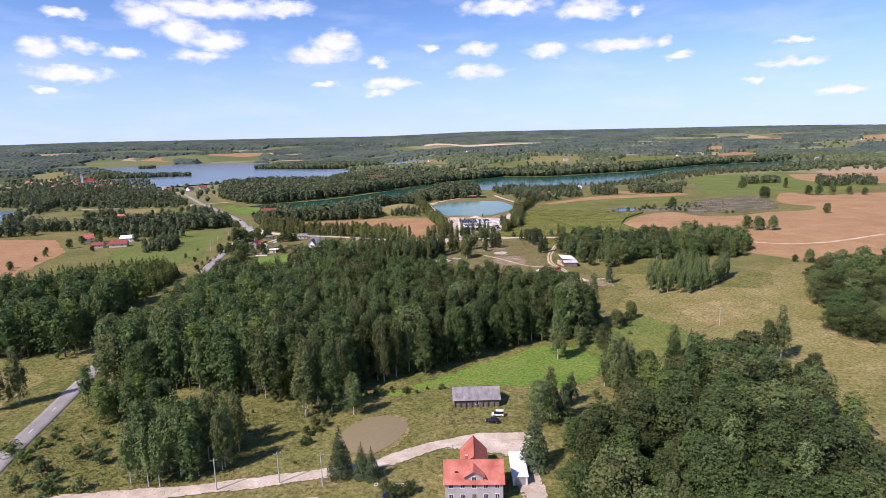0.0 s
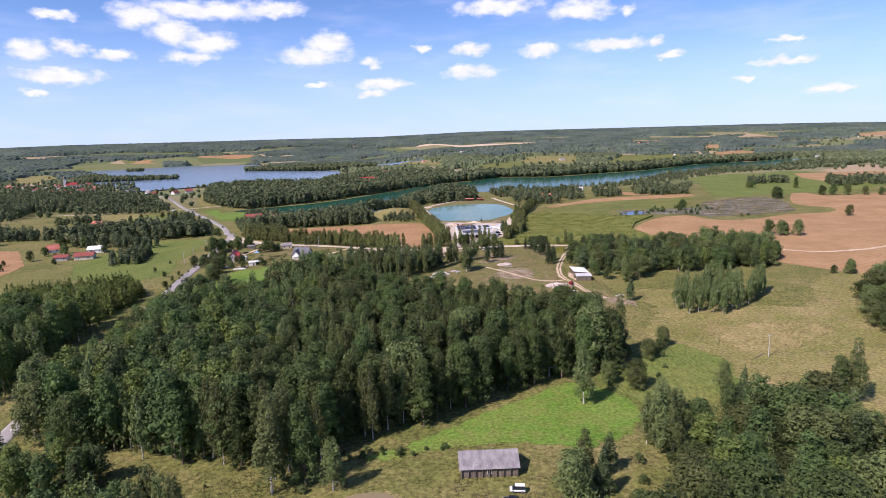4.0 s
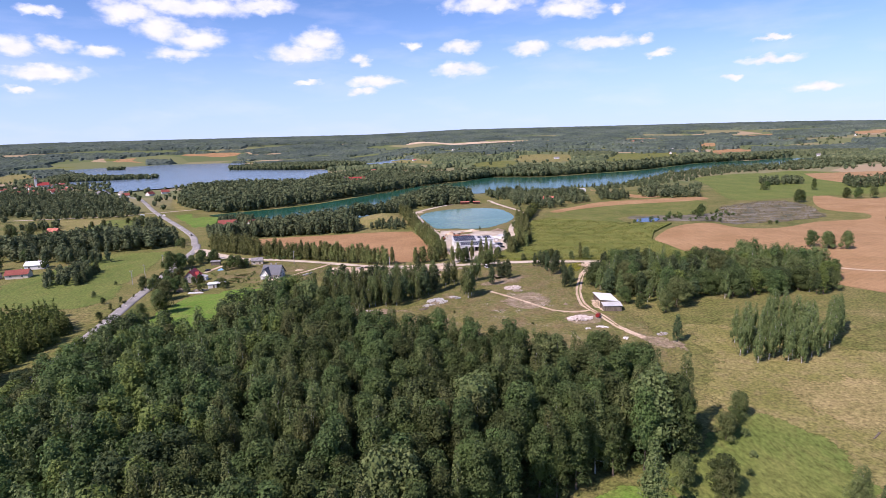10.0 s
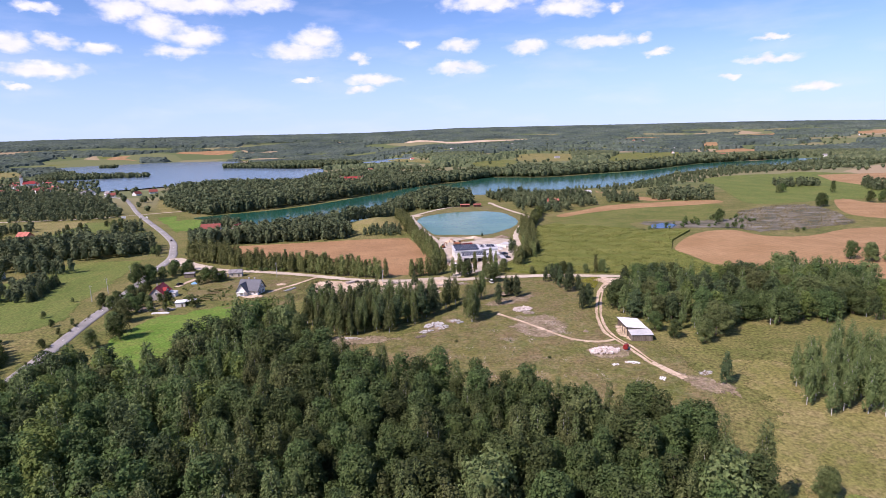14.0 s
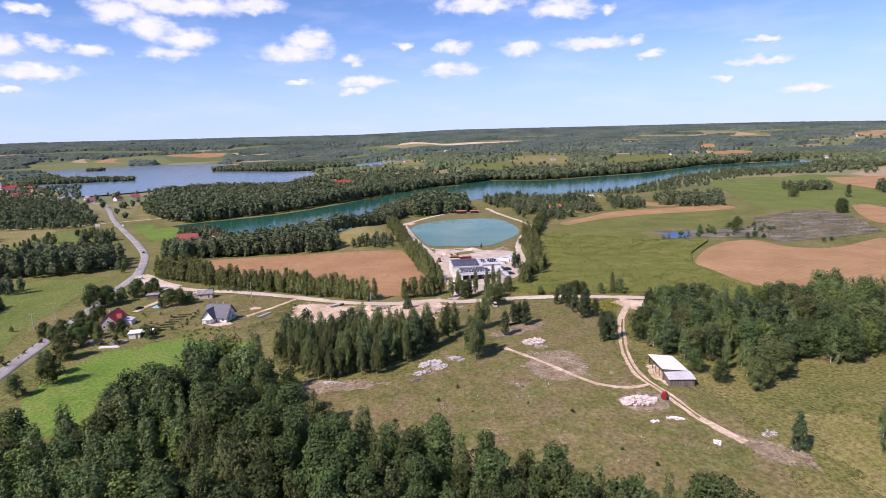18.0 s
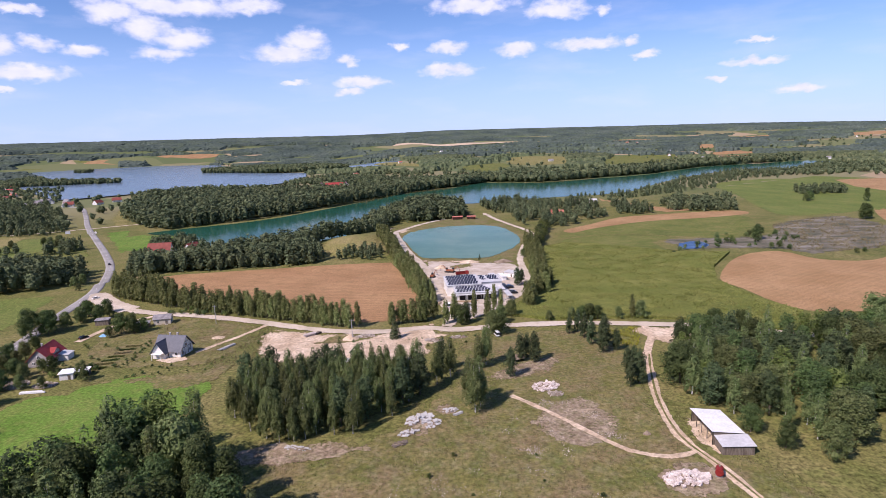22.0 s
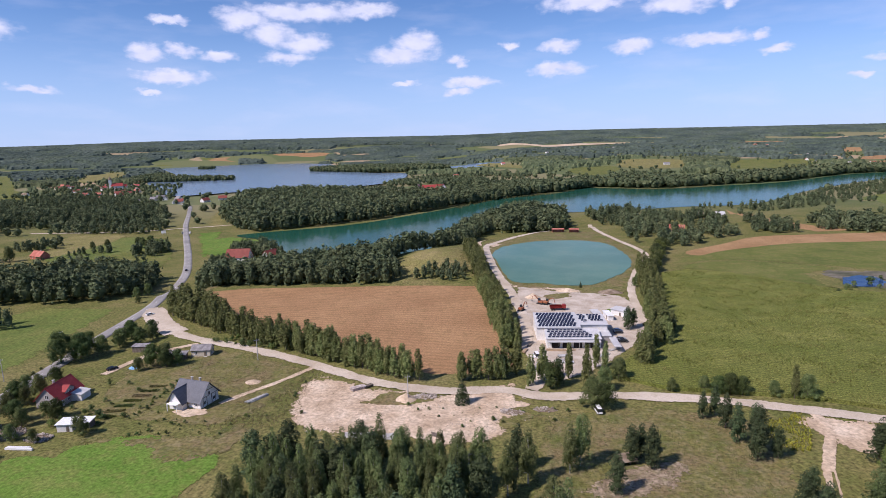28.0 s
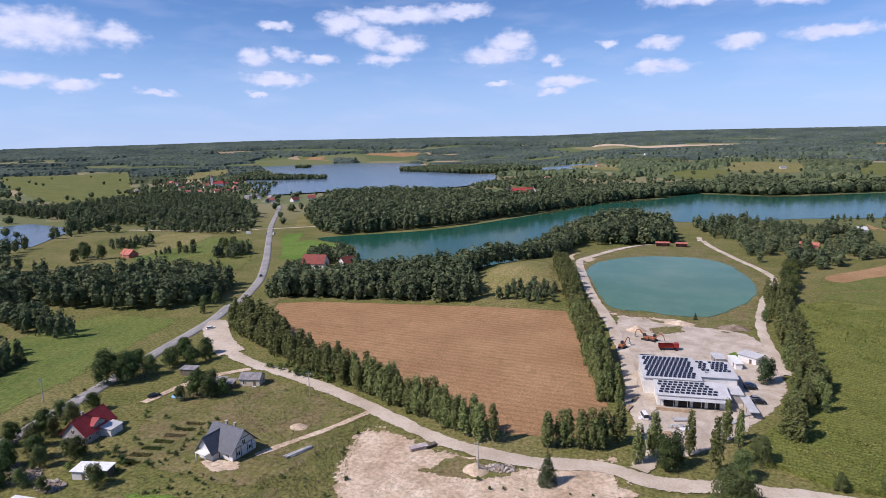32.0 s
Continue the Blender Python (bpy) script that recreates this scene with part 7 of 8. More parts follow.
# ---- vehicles ----
def car(x, y, turn, paint, label, name="car", L=4.3, W=1.75, H=1.45, van=False):
    root = new(name)
    tagged(root, label, "van" if van else "car")
    root.matrix_basis = pose(x, y, float(land(x, y)) + 0.18, 0, 0, turn)
    bm = bmesh.new()
    prof = [(-L / 2, 0.35), (-L / 2, 0.8), (-L / 2 + 0.15, 0.95), (L / 2 - 0.1, 0.85), (L / 2, 0.6), (L / 2, 0.35)]
    a = [bm.verts.new((u, -W / 2, v)) for u, v in prof]
    b = [bm.verts.new((u, W / 2, v)) for u, v in prof]
    bm.faces.new(a)
    bm.faces.new(b[::-1])
    for k in range(len(prof)):
        j = (k + 1) % len(prof)
        bm.faces.new((a[j], a[k], b[k], b[j]))
    bmesh.ops.bevel(bm, geom=bm.edges[:], offset=0.06, segments=2, affect="EDGES")
    part("body", bm, M[paint], root)
    bm = bmesh.new()
    t0, t1 = (-L / 2 + 0.1, L / 2 - 1.0) if van else (-L / 2 + 0.3, L / 2 - 1.25)
    low = [(t0, -W / 2 + 0.06), (t1 + 0.35, -W / 2 + 0.06), (t1 + 0.35, W / 2 - 0.06), (t0, W / 2 - 0.06)]
    top = [(t0 + (0.05 if van else 0.5), -W / 2 + 0.2), (t1 - 0.35, -W / 2 + 0.2), (t1 - 0.35, W / 2 - 0.2), (t0 + (0.05 if van else 0.5), W / 2 - 0.2)]
    vl, vt = [bm.verts.new((*p, 0.88)) for p in low], [bm.verts.new((*p, H - 0.05)) for p in top]
    for k in range(4):
        j = (k + 1) % 4
        bm.faces.new((vl[k], vl[j], vt[j], vt[k]))
    bm.faces.new(vt)
    part("cabin_glass", bm, M["glass"], root, "dark car windows")
    bm = bmesh.new()
    add_box(bm, top[0][0] - 0.02, top[1][0] + 0.02, -W / 2 + 0.18, W / 2 - 0.18, H - 0.06, H)
    part("car_roof", bm, M[paint], root)
    for sx in (-L / 2 + 0.75, L / 2 - 0.8):
        for sy in (-1, 1):
            bm = bmesh.new()
            bmesh.ops.create_cone(bm, cap_ends=True, segments=14, radius1=0.32, radius2=0.32, depth=0.2, matrix=Matrix.Translation((sx, sy * (W / 2 - 0.08), 0.32)) @ Matrix.Rotation(radians(90), 4, "X"))
            wheel = part("wheel", bm, M["tyre"], root)
            bm = bmesh.new()
            bmesh.ops.create_cone(bm, cap_ends=True, segments=10, radius1=0.19, radius2=0.19, depth=0.03, matrix=Matrix.Translation((sx, sy * (W / 2 + 0.03), 0.32)) @ Matrix.Rotation(radians(90), 4, "X"))
            part("rim", bm, M["steel"], wheel)
    for sy in (-1, 1):
        box("headlight", (0.06, 0.32, 0.14), (L / 2 - 0.02, sy * 0.58, 0.62), "white_paint", root)
        box("tail_light", (0.06, 0.28, 0.16), (-L / 2 + 0.01, sy * 0.62, 0.66), "red_paint", root)
    return root


car(14.5, 177, 172, "black_paint", "black hatchback parked on the grass by the barn")
car(16.5, 181.5, 175, "white_paint", "white trailer-like van behind the black car", name="van", L=4.0, H=1.9, van=True)
car(24, 485, 100, "white_paint", "white delivery van beside the lane", name="van", L=4.8, H=2.1, van=True)
car(41, 569, 15, "blue_paint", "dark blue car in the yard")
car(41, 566, 12, "black_paint", "black car parked in the yard")
car(41, 557, 12, "silver_paint", "silver car parked in the yard")
car(41.5, 554, 10, "black_paint", "black estate car in the yard")
car(4, 533, 105, "white_paint", "white van beside the hedge", name="van", L=4.8, H=2.1, van=True)
car(-204, 577, 60, "white_paint", "white car waiting at the junction")
car(-270, 712, 118, "black_paint", "dark car driving along the road")
car(-168, 503, 60, "black_paint", "dark car on the garden drive")


def truck(x, y, turn):
    root = new("dump_truck")
    tagged(root, "red dump truck standing in the quarry yard", "truck")
    root.matrix_basis = pose(x, y, float(land(x, y)) + 0.2, 0, 0, turn)
    box("chassis", (8.2, 1.0, 0.35), (0, 0, 0.8), "black_paint", root)
    box("cab", (1.9, 2.4, 2.0), (3.1, 0, 1.05), "red_paint", root, bevel=0.15)
    box("windscreen", (0.05, 2.0, 0.8), (4.07, 0, 2.0), "glass", root)
    bm = bmesh.new()
    add_box(bm, -4.2, 1.9, -1.2, 1.2, 1.2, 2.6)
    top = [f for f in bm.faces if f.normal.z > 0.5 or f.calc_center_median().z > 2.59]
    r = bmesh.ops.inset_region(bm, faces=top, thickness=0.1)
    bmesh.ops.translate(bm, verts=list({v for f in top for v in f.verts}), vec=(0, 0, -1.1))
    part("tipper", bm, M["red_paint"], root)
    for sx in (-3.2, -2.0, 2.9):
        for sy in (-1, 1):
            bm = bmesh.new()
            bmesh.ops.create_cone(bm, cap_ends=True, segments=14, radius1=0.52, radius2=0.52, depth=0.4, matrix=Matrix.Translation((sx, sy * 1.05, 0.45)) @ Matrix.Rotation(radians(90), 4, "X"))
            part("wheel", bm, M["tyre"], root)


truck(15, 602, 8)


def excavator(x, y, turn):
    root = new("excavator")
    tagged(root, "rusty red excavator with bent arm", "excavator")
    root.matrix_basis = pose(x, y, float(land(x, y)) + 0.2, 0, 0, turn)
    for s in (-1, 1):
        box("crawler", (3.6, 0.6, 0.8), (0, s * 1.1, 0), "tyre", root, bevel=0.15)
    box("body", (2.8, 2.2, 1.1), (-0.3, 0, 0.85), "yellow_paint", root, bevel=0.12)
    box("cab", (1.3, 1.0, 1.2), (0.5, 0.5, 1.9), "glass", root, bevel=0.08)
    for nm, a, b, w in (("boom", (0.9, -0.2, 1.6), (3.4, -0.2, 4.2), 0.28), ("boom_head", (3.4, -0.2, 4.2), (5.0, -0.2, 3.6), 0.24), ("stick", (5.0, -0.2, 3.6), (5.6, -0.2, 1.4), 0.18)):
        v, f = tapered([((*a, w), (*b, w * 0.75))], 4)
        link_mesh(nm, v, f, M["yellow_paint"], root)
    box("bucket", (0.8, 0.9, 0.7), (5.6, -0.2, 0.7), "steel", root, bevel=0.08)


excavator(-4, 599, 60)
excavator(6, 613, 150)
excavator(9, 612, -30)


# ---- heaps, stacks and small things ----
def heap(name, x, y, rx, ry, height, mat, label, category="heap", seed=0):
    rng = random.Random(seed)
    n, rings = 20, 6
    verts, faces = [(0, 0, height)], []
    for r in range(1, rings + 1):
        for k in range(n):
            a, t = 2 * math.pi * k / n, r / rings
            e = 1 + 0.16 * noise.noise((math.cos(a) * 1.5 + seed, math.sin(a) * 1.5, t))
            px, py = rx * t * e * math.cos(a), ry * t * e * math.sin(a)
            verts.append((px, py, height * (1 - t) ** 1.1 * (1 + 0.25 * noise.noise((px, py, seed))) + float(land(x + px, y + py) - land(x, y)) - (0.15 if r == rings else 0)))
    for k in range(n):
        faces.append((0, 1 + k, 1 + (k + 1) % n))
    for r in range(rings - 1):
        for k in range(n):
            a, b = 1 + r * n + k, 1 + r * n + (k + 1) % n
            faces.append((a, a + n, b + n, b))
    ob = link_mesh(name, verts, faces, M[mat], smooth=True)
    ob.matrix_basis = pose(x, y, float(land(x, y)) + 0.1)
    return tagged(ob, label, category) if label else ob


def rubble(name, x, y, rx, ry, height, number, big, small, mat, label, seed, turn=0, flat=1.0, category="rubble"):
    """A tumbled pile: a low mound carrying many broken blocks, each a piece of its own."""
    rng = random.Random(seed)
    root = new(name)
    tagged(root, label, category)
    root.matrix_basis = pose(x, y, float(land(x, y)) + 0.1, 0, 0, turn)
    mound = heap("mound", x, y, rx, ry, height * 0.5, "soil", "", "", seed)
    mound.matrix_basis = Matrix.Identity(4)
    mound.parent = root
    lo, hi, count = big * 0.62, small * 0.68, int(number * 1.7)
    shapes = []
    for s in range(5):
        bm = bmesh.new()
        bmesh.ops.create_cube(bm, size=1.0)
        for v in bm.verts:
            v.co *= rng.uniform(0.75, 1.15)
            v.co.z *= flat
        bmesh.ops.bevel(bm, geom=bm.edges[:], offset=0.08, segments=1, affect="EDGES")
        me = bpy.data.meshes.new("block")
        bm.to_mesh(me)
        bm.free()
        me.materials.append(M[mat])
        shapes.append(me)
    for k in range(count):
        a, t = rng.uniform(0, 6.28), math.sqrt(rng.random())
        px, py = rx * t * math.cos(a), ry * t * math.sin(a)
        s = rng.uniform(lo, hi)
        ob = new("block", shapes[k % 5])
        ob.parent = root
        ob.matrix_basis = pose(px, py, height * 0.5 * (1 - t) ** 1.1 + s * 0.25 * flat + 0.05, rng.uniform(-25, 25), rng.uniform(-25, 25), rng.uniform(0, 360)) @ Matrix.Diagonal((s * rng.uniform(0.7, 1.5), s, s * rng.uniform(0.5, 0.9), 1))
    return root


def stack(name, x, y, turn, L, W, layers, mat, label, thick=0.25, seed=0, category="timber"):
    """Boards or logs laid side by side in layers."""
    rng = random.Random(seed)
    root = new(name)
    tagged(root, label, category)
    root.matrix_basis = pose(x, y, float(land(x, y)) + 0.15, 0, 0, turn)
    n = max(2, int(W / thick / 1.1))
    for l in range(layers):
        for k in range(n - l):
            box("board", (L * rng.uniform(0.75, 1.05), thick * 0.92, thick * 0.8), (rng.uniform(-0.4, 0.4), (k - (n - l) / 2 + 0.5) * thick * 1.1, l * thick * 0.85), mat, root, m=Matrix.Rotation(radians(rng.uniform(-2.5, 2.5)), 4, "Z"))
    return root


rubble("stone_pile", 35, 430, 5.0, 3.6, 1.4, 70, 0.5, 1.3, "pale_block", "heap of pale broken stones in the grass", 1, 30)
rubble("stone_pile", 37, 424, 3.0, 2.2, 0.8, 34, 0.3, 0.8, "rubble", "small scatter of pale stones", 2)
rubble("block_pile", 60, 374, 6.0, 3.4, 2.6, 90, 0.9, 1.7, "pale_block", "pile of pale pinkish building blocks", 3, 10)
rubble("scrap_pile", -9, 410, 5.2, 3.0, 1.6, 60, 0.7, 1.8, "concrete", "heap of grey concrete slabs beside the grove", 4, 40, 0.4)
rubble("scrap_pile", -12, 402, 3.4, 1.6, 1.0, 26, 0.5, 1.4, "concrete", "heap of discarded slabs and planks", 5, 30, 0.5)
rubble("scrap_pile", 1, 415, 2.6, 1.8, 0.9, 20, 0.5, 1.2, "concrete", "small heap of dark scrap", 6, 0, 0.5)
rubble("scrap_pile", -44, 396, 4.0, 1.4, 0.8, 26, 0.5, 1.2, "concrete", "grey scrap along the grove's edge", 7, -15, 0.4)


rubble("stone_pile", -172, 452, 5.0, 3.0, 0.9, 40, 0.4, 0.9, "rubble", "pale rubble heap in the farm garden", 11)
rubble("stone_pile", -162, 448, 4.0, 2.4, 0.9, 30, 0.4, 0.9, "rubble", "pale rubble heap in the farm garden", 12)
rubble("scrap_pile", 6, 524, 4.5, 2.5, 1.1, 40, 0.5, 1.4, "concrete", "stored slabs and scrap in the yard", 13, 70, 0.5)
rubble("scrap_pile", 15, 529, 4.0, 2.2, 1.0, 34, 0.5, 1.4, "concrete", "stored slabs in front of the hall", 14, 10, 0.5)
rubble("scrap_pile", 91, 352, 3.0, 1.6, 0.6, 20, 0.4, 1.0, "concrete", "broken grey slabs in the grass", 15, 30, 0.4)
rubble("plaster_mound", 61, 361, 1.6, 0.9, 0.5, 14, 0.5, 1.0, "plaster", "small white heap of plaster waste", 61, 10, 0.5)
rubble("plaster_mound", 67.5, 362.5, 2.8, 0.9, 0.6, 22, 0.6, 1.2, "plaster", "long white heap of plaster waste", 62, -12, 0.5)
rubble("plaster_mound", 74, 348.5, 1.3, 1.5, 0.5, 14, 0.5, 1.0, "plaster", "white heap beside the track", 63, 0, 0.5)
rubble("scrap_pile", -4.5, 407, 3.2, 1.8, 1.2, 30, 0.6, 1.6, "concrete", "heap of pale slabs and boards by the grove", 71, 55, 0.3)
rubble("scrap_pile", -14.5, 396, 2.8, 1.2, 0.8, 22, 0.5, 1.3, "wood", "heap of rotten dark logs in the grass", 72, 20, 0.5)
stack("board_pile", 3.5, 412.5, 35, 3.6, 1.4, 2, "concrete", "small stack of grey boards by the grove", 0.3, 73)
heap("sand_cone", -41, 488, 4.0, 3.6, 2.4, "sand", "cone of pale sand in the yard", seed=6)
rubble("scrap_pile", -34.5, 490.5, 4.4, 2.2, 1.5, 44, 0.5, 1.2, "rubble", "dark scrap heap overgrown with weeds", 53, 10)
rubble("stone_pile", -4, 482, 4.5, 2.4, 0.8, 30, 0.3, 0.9, "rubble", "pale stones at the edge of the sand yard", 51)
rubble("stone_pile", 7, 485, 4.0, 1.8, 0.7, 26, 0.3, 0.8, "rubble", "pale stones beside the lane", 52)

heap("sand_mound", -103, 497, 3.4, 2.6, 0.9, "sand", "low sand heap on the lawn", seed=9)
heap("sand_cone", 2, 626, 5.0, 4.0, 2.6, "sand", "sand heap by the quarry pond", seed=10)
heap("sand_cone", 22, 642, 8.0, 3.4, 1.8, "sand", "long sand bank by the quarry pond", seed=11)
heap("earth_mound", 46, 640, 8.0, 4.0, 2.2, "soil", "earth bank with weeds beside the yard", seed=12)
heap("tarp_heap", -160, 506, 2.6, 2.0, 1.3, "blue_sheet", "heap under a pale blue tarpaulin", "tarpaulin", 13)
tank = new("red_tank")
tagged(tank, "dull red cylindrical tank on steel saddles", "tank")
tank.matrix_basis = pose(69, 375, float(land(69, 375)) + 0.1, 0, 0, 62)
bm = bmesh.new()
bmesh.ops.create_cone(bm, cap_ends=True, segments=18, radius1=1.0, radius2=1.0, depth=3.0, matrix=Matrix.Translation((0, 0, 1.35)) @ Matrix.Rotation(radians(90), 4, "Y"))
bmesh.ops.bevel(bm, geom=[e for e in bm.edges if abs(abs(e.verts[0].co.x) - 1.5) < 0.01 and abs(e.verts[0].co.x - e.verts[1].co.x) < 0.01], offset=0.25, segments=2, affect="EDGES")
drum = part("drum", bm, M["red_paint"], tank)
bm = bmesh.new()
bmesh.ops.create_cone(bm, cap_ends=True, segments=12, radius1=0.28, radius2=0.28, depth=0.3, matrix=Matrix.Translation((0.4, 0, 2.42)))
part("manhole", bm, M["soil"], drum)
for k in (-1, 1):
    box("saddle", (0.25, 1.6, 0.75), (k * 0.95, 0, 0), "steel", tank)
heap("scrap_cart", 58, 396, 1.3, 1.0, 1.2, "soil", "rusty cart in the grass", "cart", 15)
stack("log_pile", -94, 483, 62, 9.0, 1.8, 2, "concrete", "long pile of pale grey beams on the lawn", 0.4, 1)
stack("board_pile", -50, 461, 6, 9.0, 3.0, 2, "concrete", "long stack of grey boards at the sand yard", 0.45, 2)
stack("board_pile", -41, 461, 12, 6.0, 3.2, 2, "concrete", "stack of grey boards at the sand yard", 0.45, 3)
stack("timber_pile", 14, 541, 4, 12.0, 1.6, 2, "new_wood", "long timber pile under the awning edge", 0.35, 4)
stack("plank_pile", -26, 464, -20, 4.5, 2.0, 1, "wood", "scattered brown planks on sand", 0.3, 5)
stack("white_plank", -151, 442, 4, 9.0, 0.8, 1, "white_paint", "single long white plank on the lawn", 0.7, 6)
stack("pallet_stack", 10, 523, 20, 5.0, 3.0, 2, "new_wood", "stacked pallets in the yard", 0.4, 7)

stack("fallen_pole", 123, 268, 40, 5.5, 0.5, 1, "wood", "fallen grey pole on dry grass", 0.25, 9)

# fences and play things at the villa
fence = new("picket_fence")
tagged(fence, "white wooden fence round the play yard", "fence")
fence.matrix_basis = pose(-13.5, 142, float(land(-13, 142)), 0, 0, 0)
for k in range(16):
    box("picket", (0.12, 0.06, 1.1), (-5.2 + k * 0.7, 0, 0), "white_paint", fence)
for z0 in (0.35, 0.85):
    box("rail", (11.0, 0.05, 0.1), (0, 0.06, z0), "white_paint", fence)
tramp = new("trampoline")
tagged(tramp, "round blue trampoline in the play yard", "trampoline")
tramp.matrix_basis = pose(-14, 136.5, float(land(-14, 136.5)) + 0.15)
bm = bmesh.new()
bmesh.ops.create_cone(bm, cap_ends=True, segments=20, radius1=1.9, radius2=1.9, depth=0.08, matrix=Matrix.Translation((0, 0, 0.85)))
part("mat", bm, M["black_paint"], tramp)
bm = bmesh.new()
for k in range(20):
    a0, a1 = 2 * math.pi * k / 20, 2 * math.pi * (k + 1) / 20
    q = [bm.verts.new((r * math.cos(a), r * math.sin(a), z)) for z in (0.9, 0.98) for r, a in ((1.85, a0), (2.2, a0), (2.2, a1), (1.85, a1))]
    for f in ((3, 2, 1, 0), (4, 5, 6, 7), (0, 1, 5, 4), (1, 2, 6, 5), (2, 3, 7, 6), (3, 0, 4, 7)):
        bm.faces.new([q[i] for i in f])
part("rim_pad", bm, M["blue_paint"], tramp)
for k in range(6):
    a = k * math.pi / 3
    v, f = tapered([((2.0 * math.cos(a), 2.0 * math.sin(a), -0.1, 0.04), (2.0 * math.cos(a), 2.0 * math.sin(a), 0.88, 0.04))], 6)
    link_mesh("leg", v, f, M["steel"], tramp)


# ---- weeds and tufts ----
def tufts(name, poly, count, lo, hi, mat, label, seed, blades=6):
    rng = np.random.default_rng(seed)
    r2 = random.Random(seed)
    xs, ys = [p[0] for p in poly], [p[1] for p in poly]
    pts = []
    small = (max(xs) - min(xs)) * (max(ys) - min(ys)) < 120
    for _ in range(count * 12):
        x, y = r2.uniform(min(xs), max(xs)), r2.uniform(min(ys), max(ys))
        if inside(x, y, poly) and (small or noise.noise((x / 9, y / 9, seed)) > -0.15):
            pts.append((x, y))
        if len(pts) == count:
            break
    P = np.array(pts)
    n = len(P)
    h = rng.uniform(lo, hi, (n, 1))
    a = rng.uniform(0, 6.28, (n, blades))
    lean = rng.uniform(0.15, 0.75, (n, blades)) * h
    w = h * 0.22
    base = np.stack([P[:, 0:1] + 0 * a, P[:, 1:2] + 0 * a, land(P[:, 0], P[:, 1])[:, None] + 0 * a + 0.05], -1)
    tip = base + np.stack([np.cos(a) * lean, np.sin(a) * lean, h * rng.uniform(0.6, 1.1, (n, blades))], -1)
    side = np.stack([-np.sin(a) * w, np.cos(a) * w, 0 * a], -1)
    V = np.stack([base - side, base + side, tip + side * 0.35, tip - side * 0.35], 2).reshape(-1, 3)
    F = np.arange(n * blades * 4).reshape(-1, 4)
    return tagged(link_mesh(name, V.tolist(), F.tolist(), M[mat]), label, "weeds", kind="stuff")


tufts("weeds", [(-75, 392), (-30, 350), (35, 318), (80, 305), (92, 340), (88, 380), (70, 440), (60, 490), (4, 478), (-20, 405)], 11000, 0.08, 0.32, "weed", "dry weeds and tall grass over the waste land", 1, 4)
tufts("weeds", [(-140, 140), (-100, 138), (-60, 146), (-40, 190), (-60, 196), (-135, 200)], 4500, 0.12, 0.42, "weed", "tall weeds on the slope by the drive", 2)
tufts("weeds", [(-95, 455), (-72, 462), (-84, 512), (-100, 480)], 1600, 0.12, 0.45, "pale_weed", "dry weeds beside the sand yard", 3, 4)
tufts("weeds", [(0, 176), (28, 176), (34, 192), (20, 188), (0, 188)], 900, 0.1, 0.4, "pale_weed", "dry weeds round the old barn", 4)
tufts("weeds", [(60, 240), (100, 230), (125, 300), (100, 340), (80, 300)], 500, 0.1, 0.3, "weed", "dry grass tufts on the pasture", 5)
tufts("weeds", [(-170, 455), (-120, 460), (-90, 500), (-140, 520), (-170, 515)], 1200, 0.1, 0.35, "weed", "overgrown garden weeds", 6)
tufts("weeds", [(-70, 468), (-10, 462), (10, 486), (-40, 494), (-74, 500)], 300, 0.1, 0.35, "weed", "sparse weeds on the sand yard", 8)
WASTE = [(-75, 392), (-30, 350), (35, 318), (80, 305), (92, 340), (88, 380), (70, 440), (60, 490), (4, 478), (-20, 405)]
tufts("weeds", WASTE, 9000, 0.1, 0.4, "pale_weed", "pale dead stalks over the waste land", 21, 4)
tufts("weeds", WASTE, 9000, 0.1, 0.38, "green_weed", "green nettles and thistles over the waste land", 22, 5)
tufts("weeds", [(-135, 120), (-60, 144), (-44, 190), (-92, 192), (-135, 200)], 4500, 0.12, 0.45, "green_weed", "green weeds on the slope by the drive", 23, 5)
tufts("weeds", [(60, 240), (100, 230), (170, 210), (240, 300), (230, 390), (100, 340), (80, 300)], 1200, 0.1, 0.3, "pale_weed", "pale grass tufts on the pasture", 24, 4)
tufts("weeds", [(-100, 460), (-74, 466), (-80, 512), (-118, 528), (-150, 520), (-120, 490)], 1800, 0.15, 0.5, "pale_weed", "dry stalks round the new house", 25, 4)
tufts("goldenrod", [(74, 492), (88, 490), (84, 474), (78, 462), (73, 470)], 520, 0.3, 0.7, "goldenrod", "yellow flowering goldenrod at the track fork", 7)
tufts("goldenrod", [(-105, 138), (-98, 142), (-104, 150), (-112, 146)], 60, 0.5, 1.0, "goldenrod", "small patch of yellow goldenrod", 9)
tufts("reeds", [(252, 640), (293, 640), (366, 665), (386, 710), (398, 750), (396, 792), (364, 790), (306, 758), (284, 716)], 2600, 0.4, 1.3, "pale_weed", "grey-brown dead reeds in the marsh", 10, 5)
tufts("reeds", [(-120, 1130), (-70, 1285), (37, 1352), (20, 1330), (-60, 1262), (-105, 1140)], 700, 1.0, 2.4, "weed", "green reed belt along the lake shore", 11, 5)

tufts("maize", [(29, 516), (52, 548), (68, 583), (76, 644), (84, 688), (103, 700), (157, 663), (200, 632), (174, 595), (161, 564), (166, 526), (174, 505), (152, 478), (131, 492), (93, 502), (50, 506)], 15000, 1.45, 1.85, "maize", "standing maize plants with drying leaves", 31, 3)


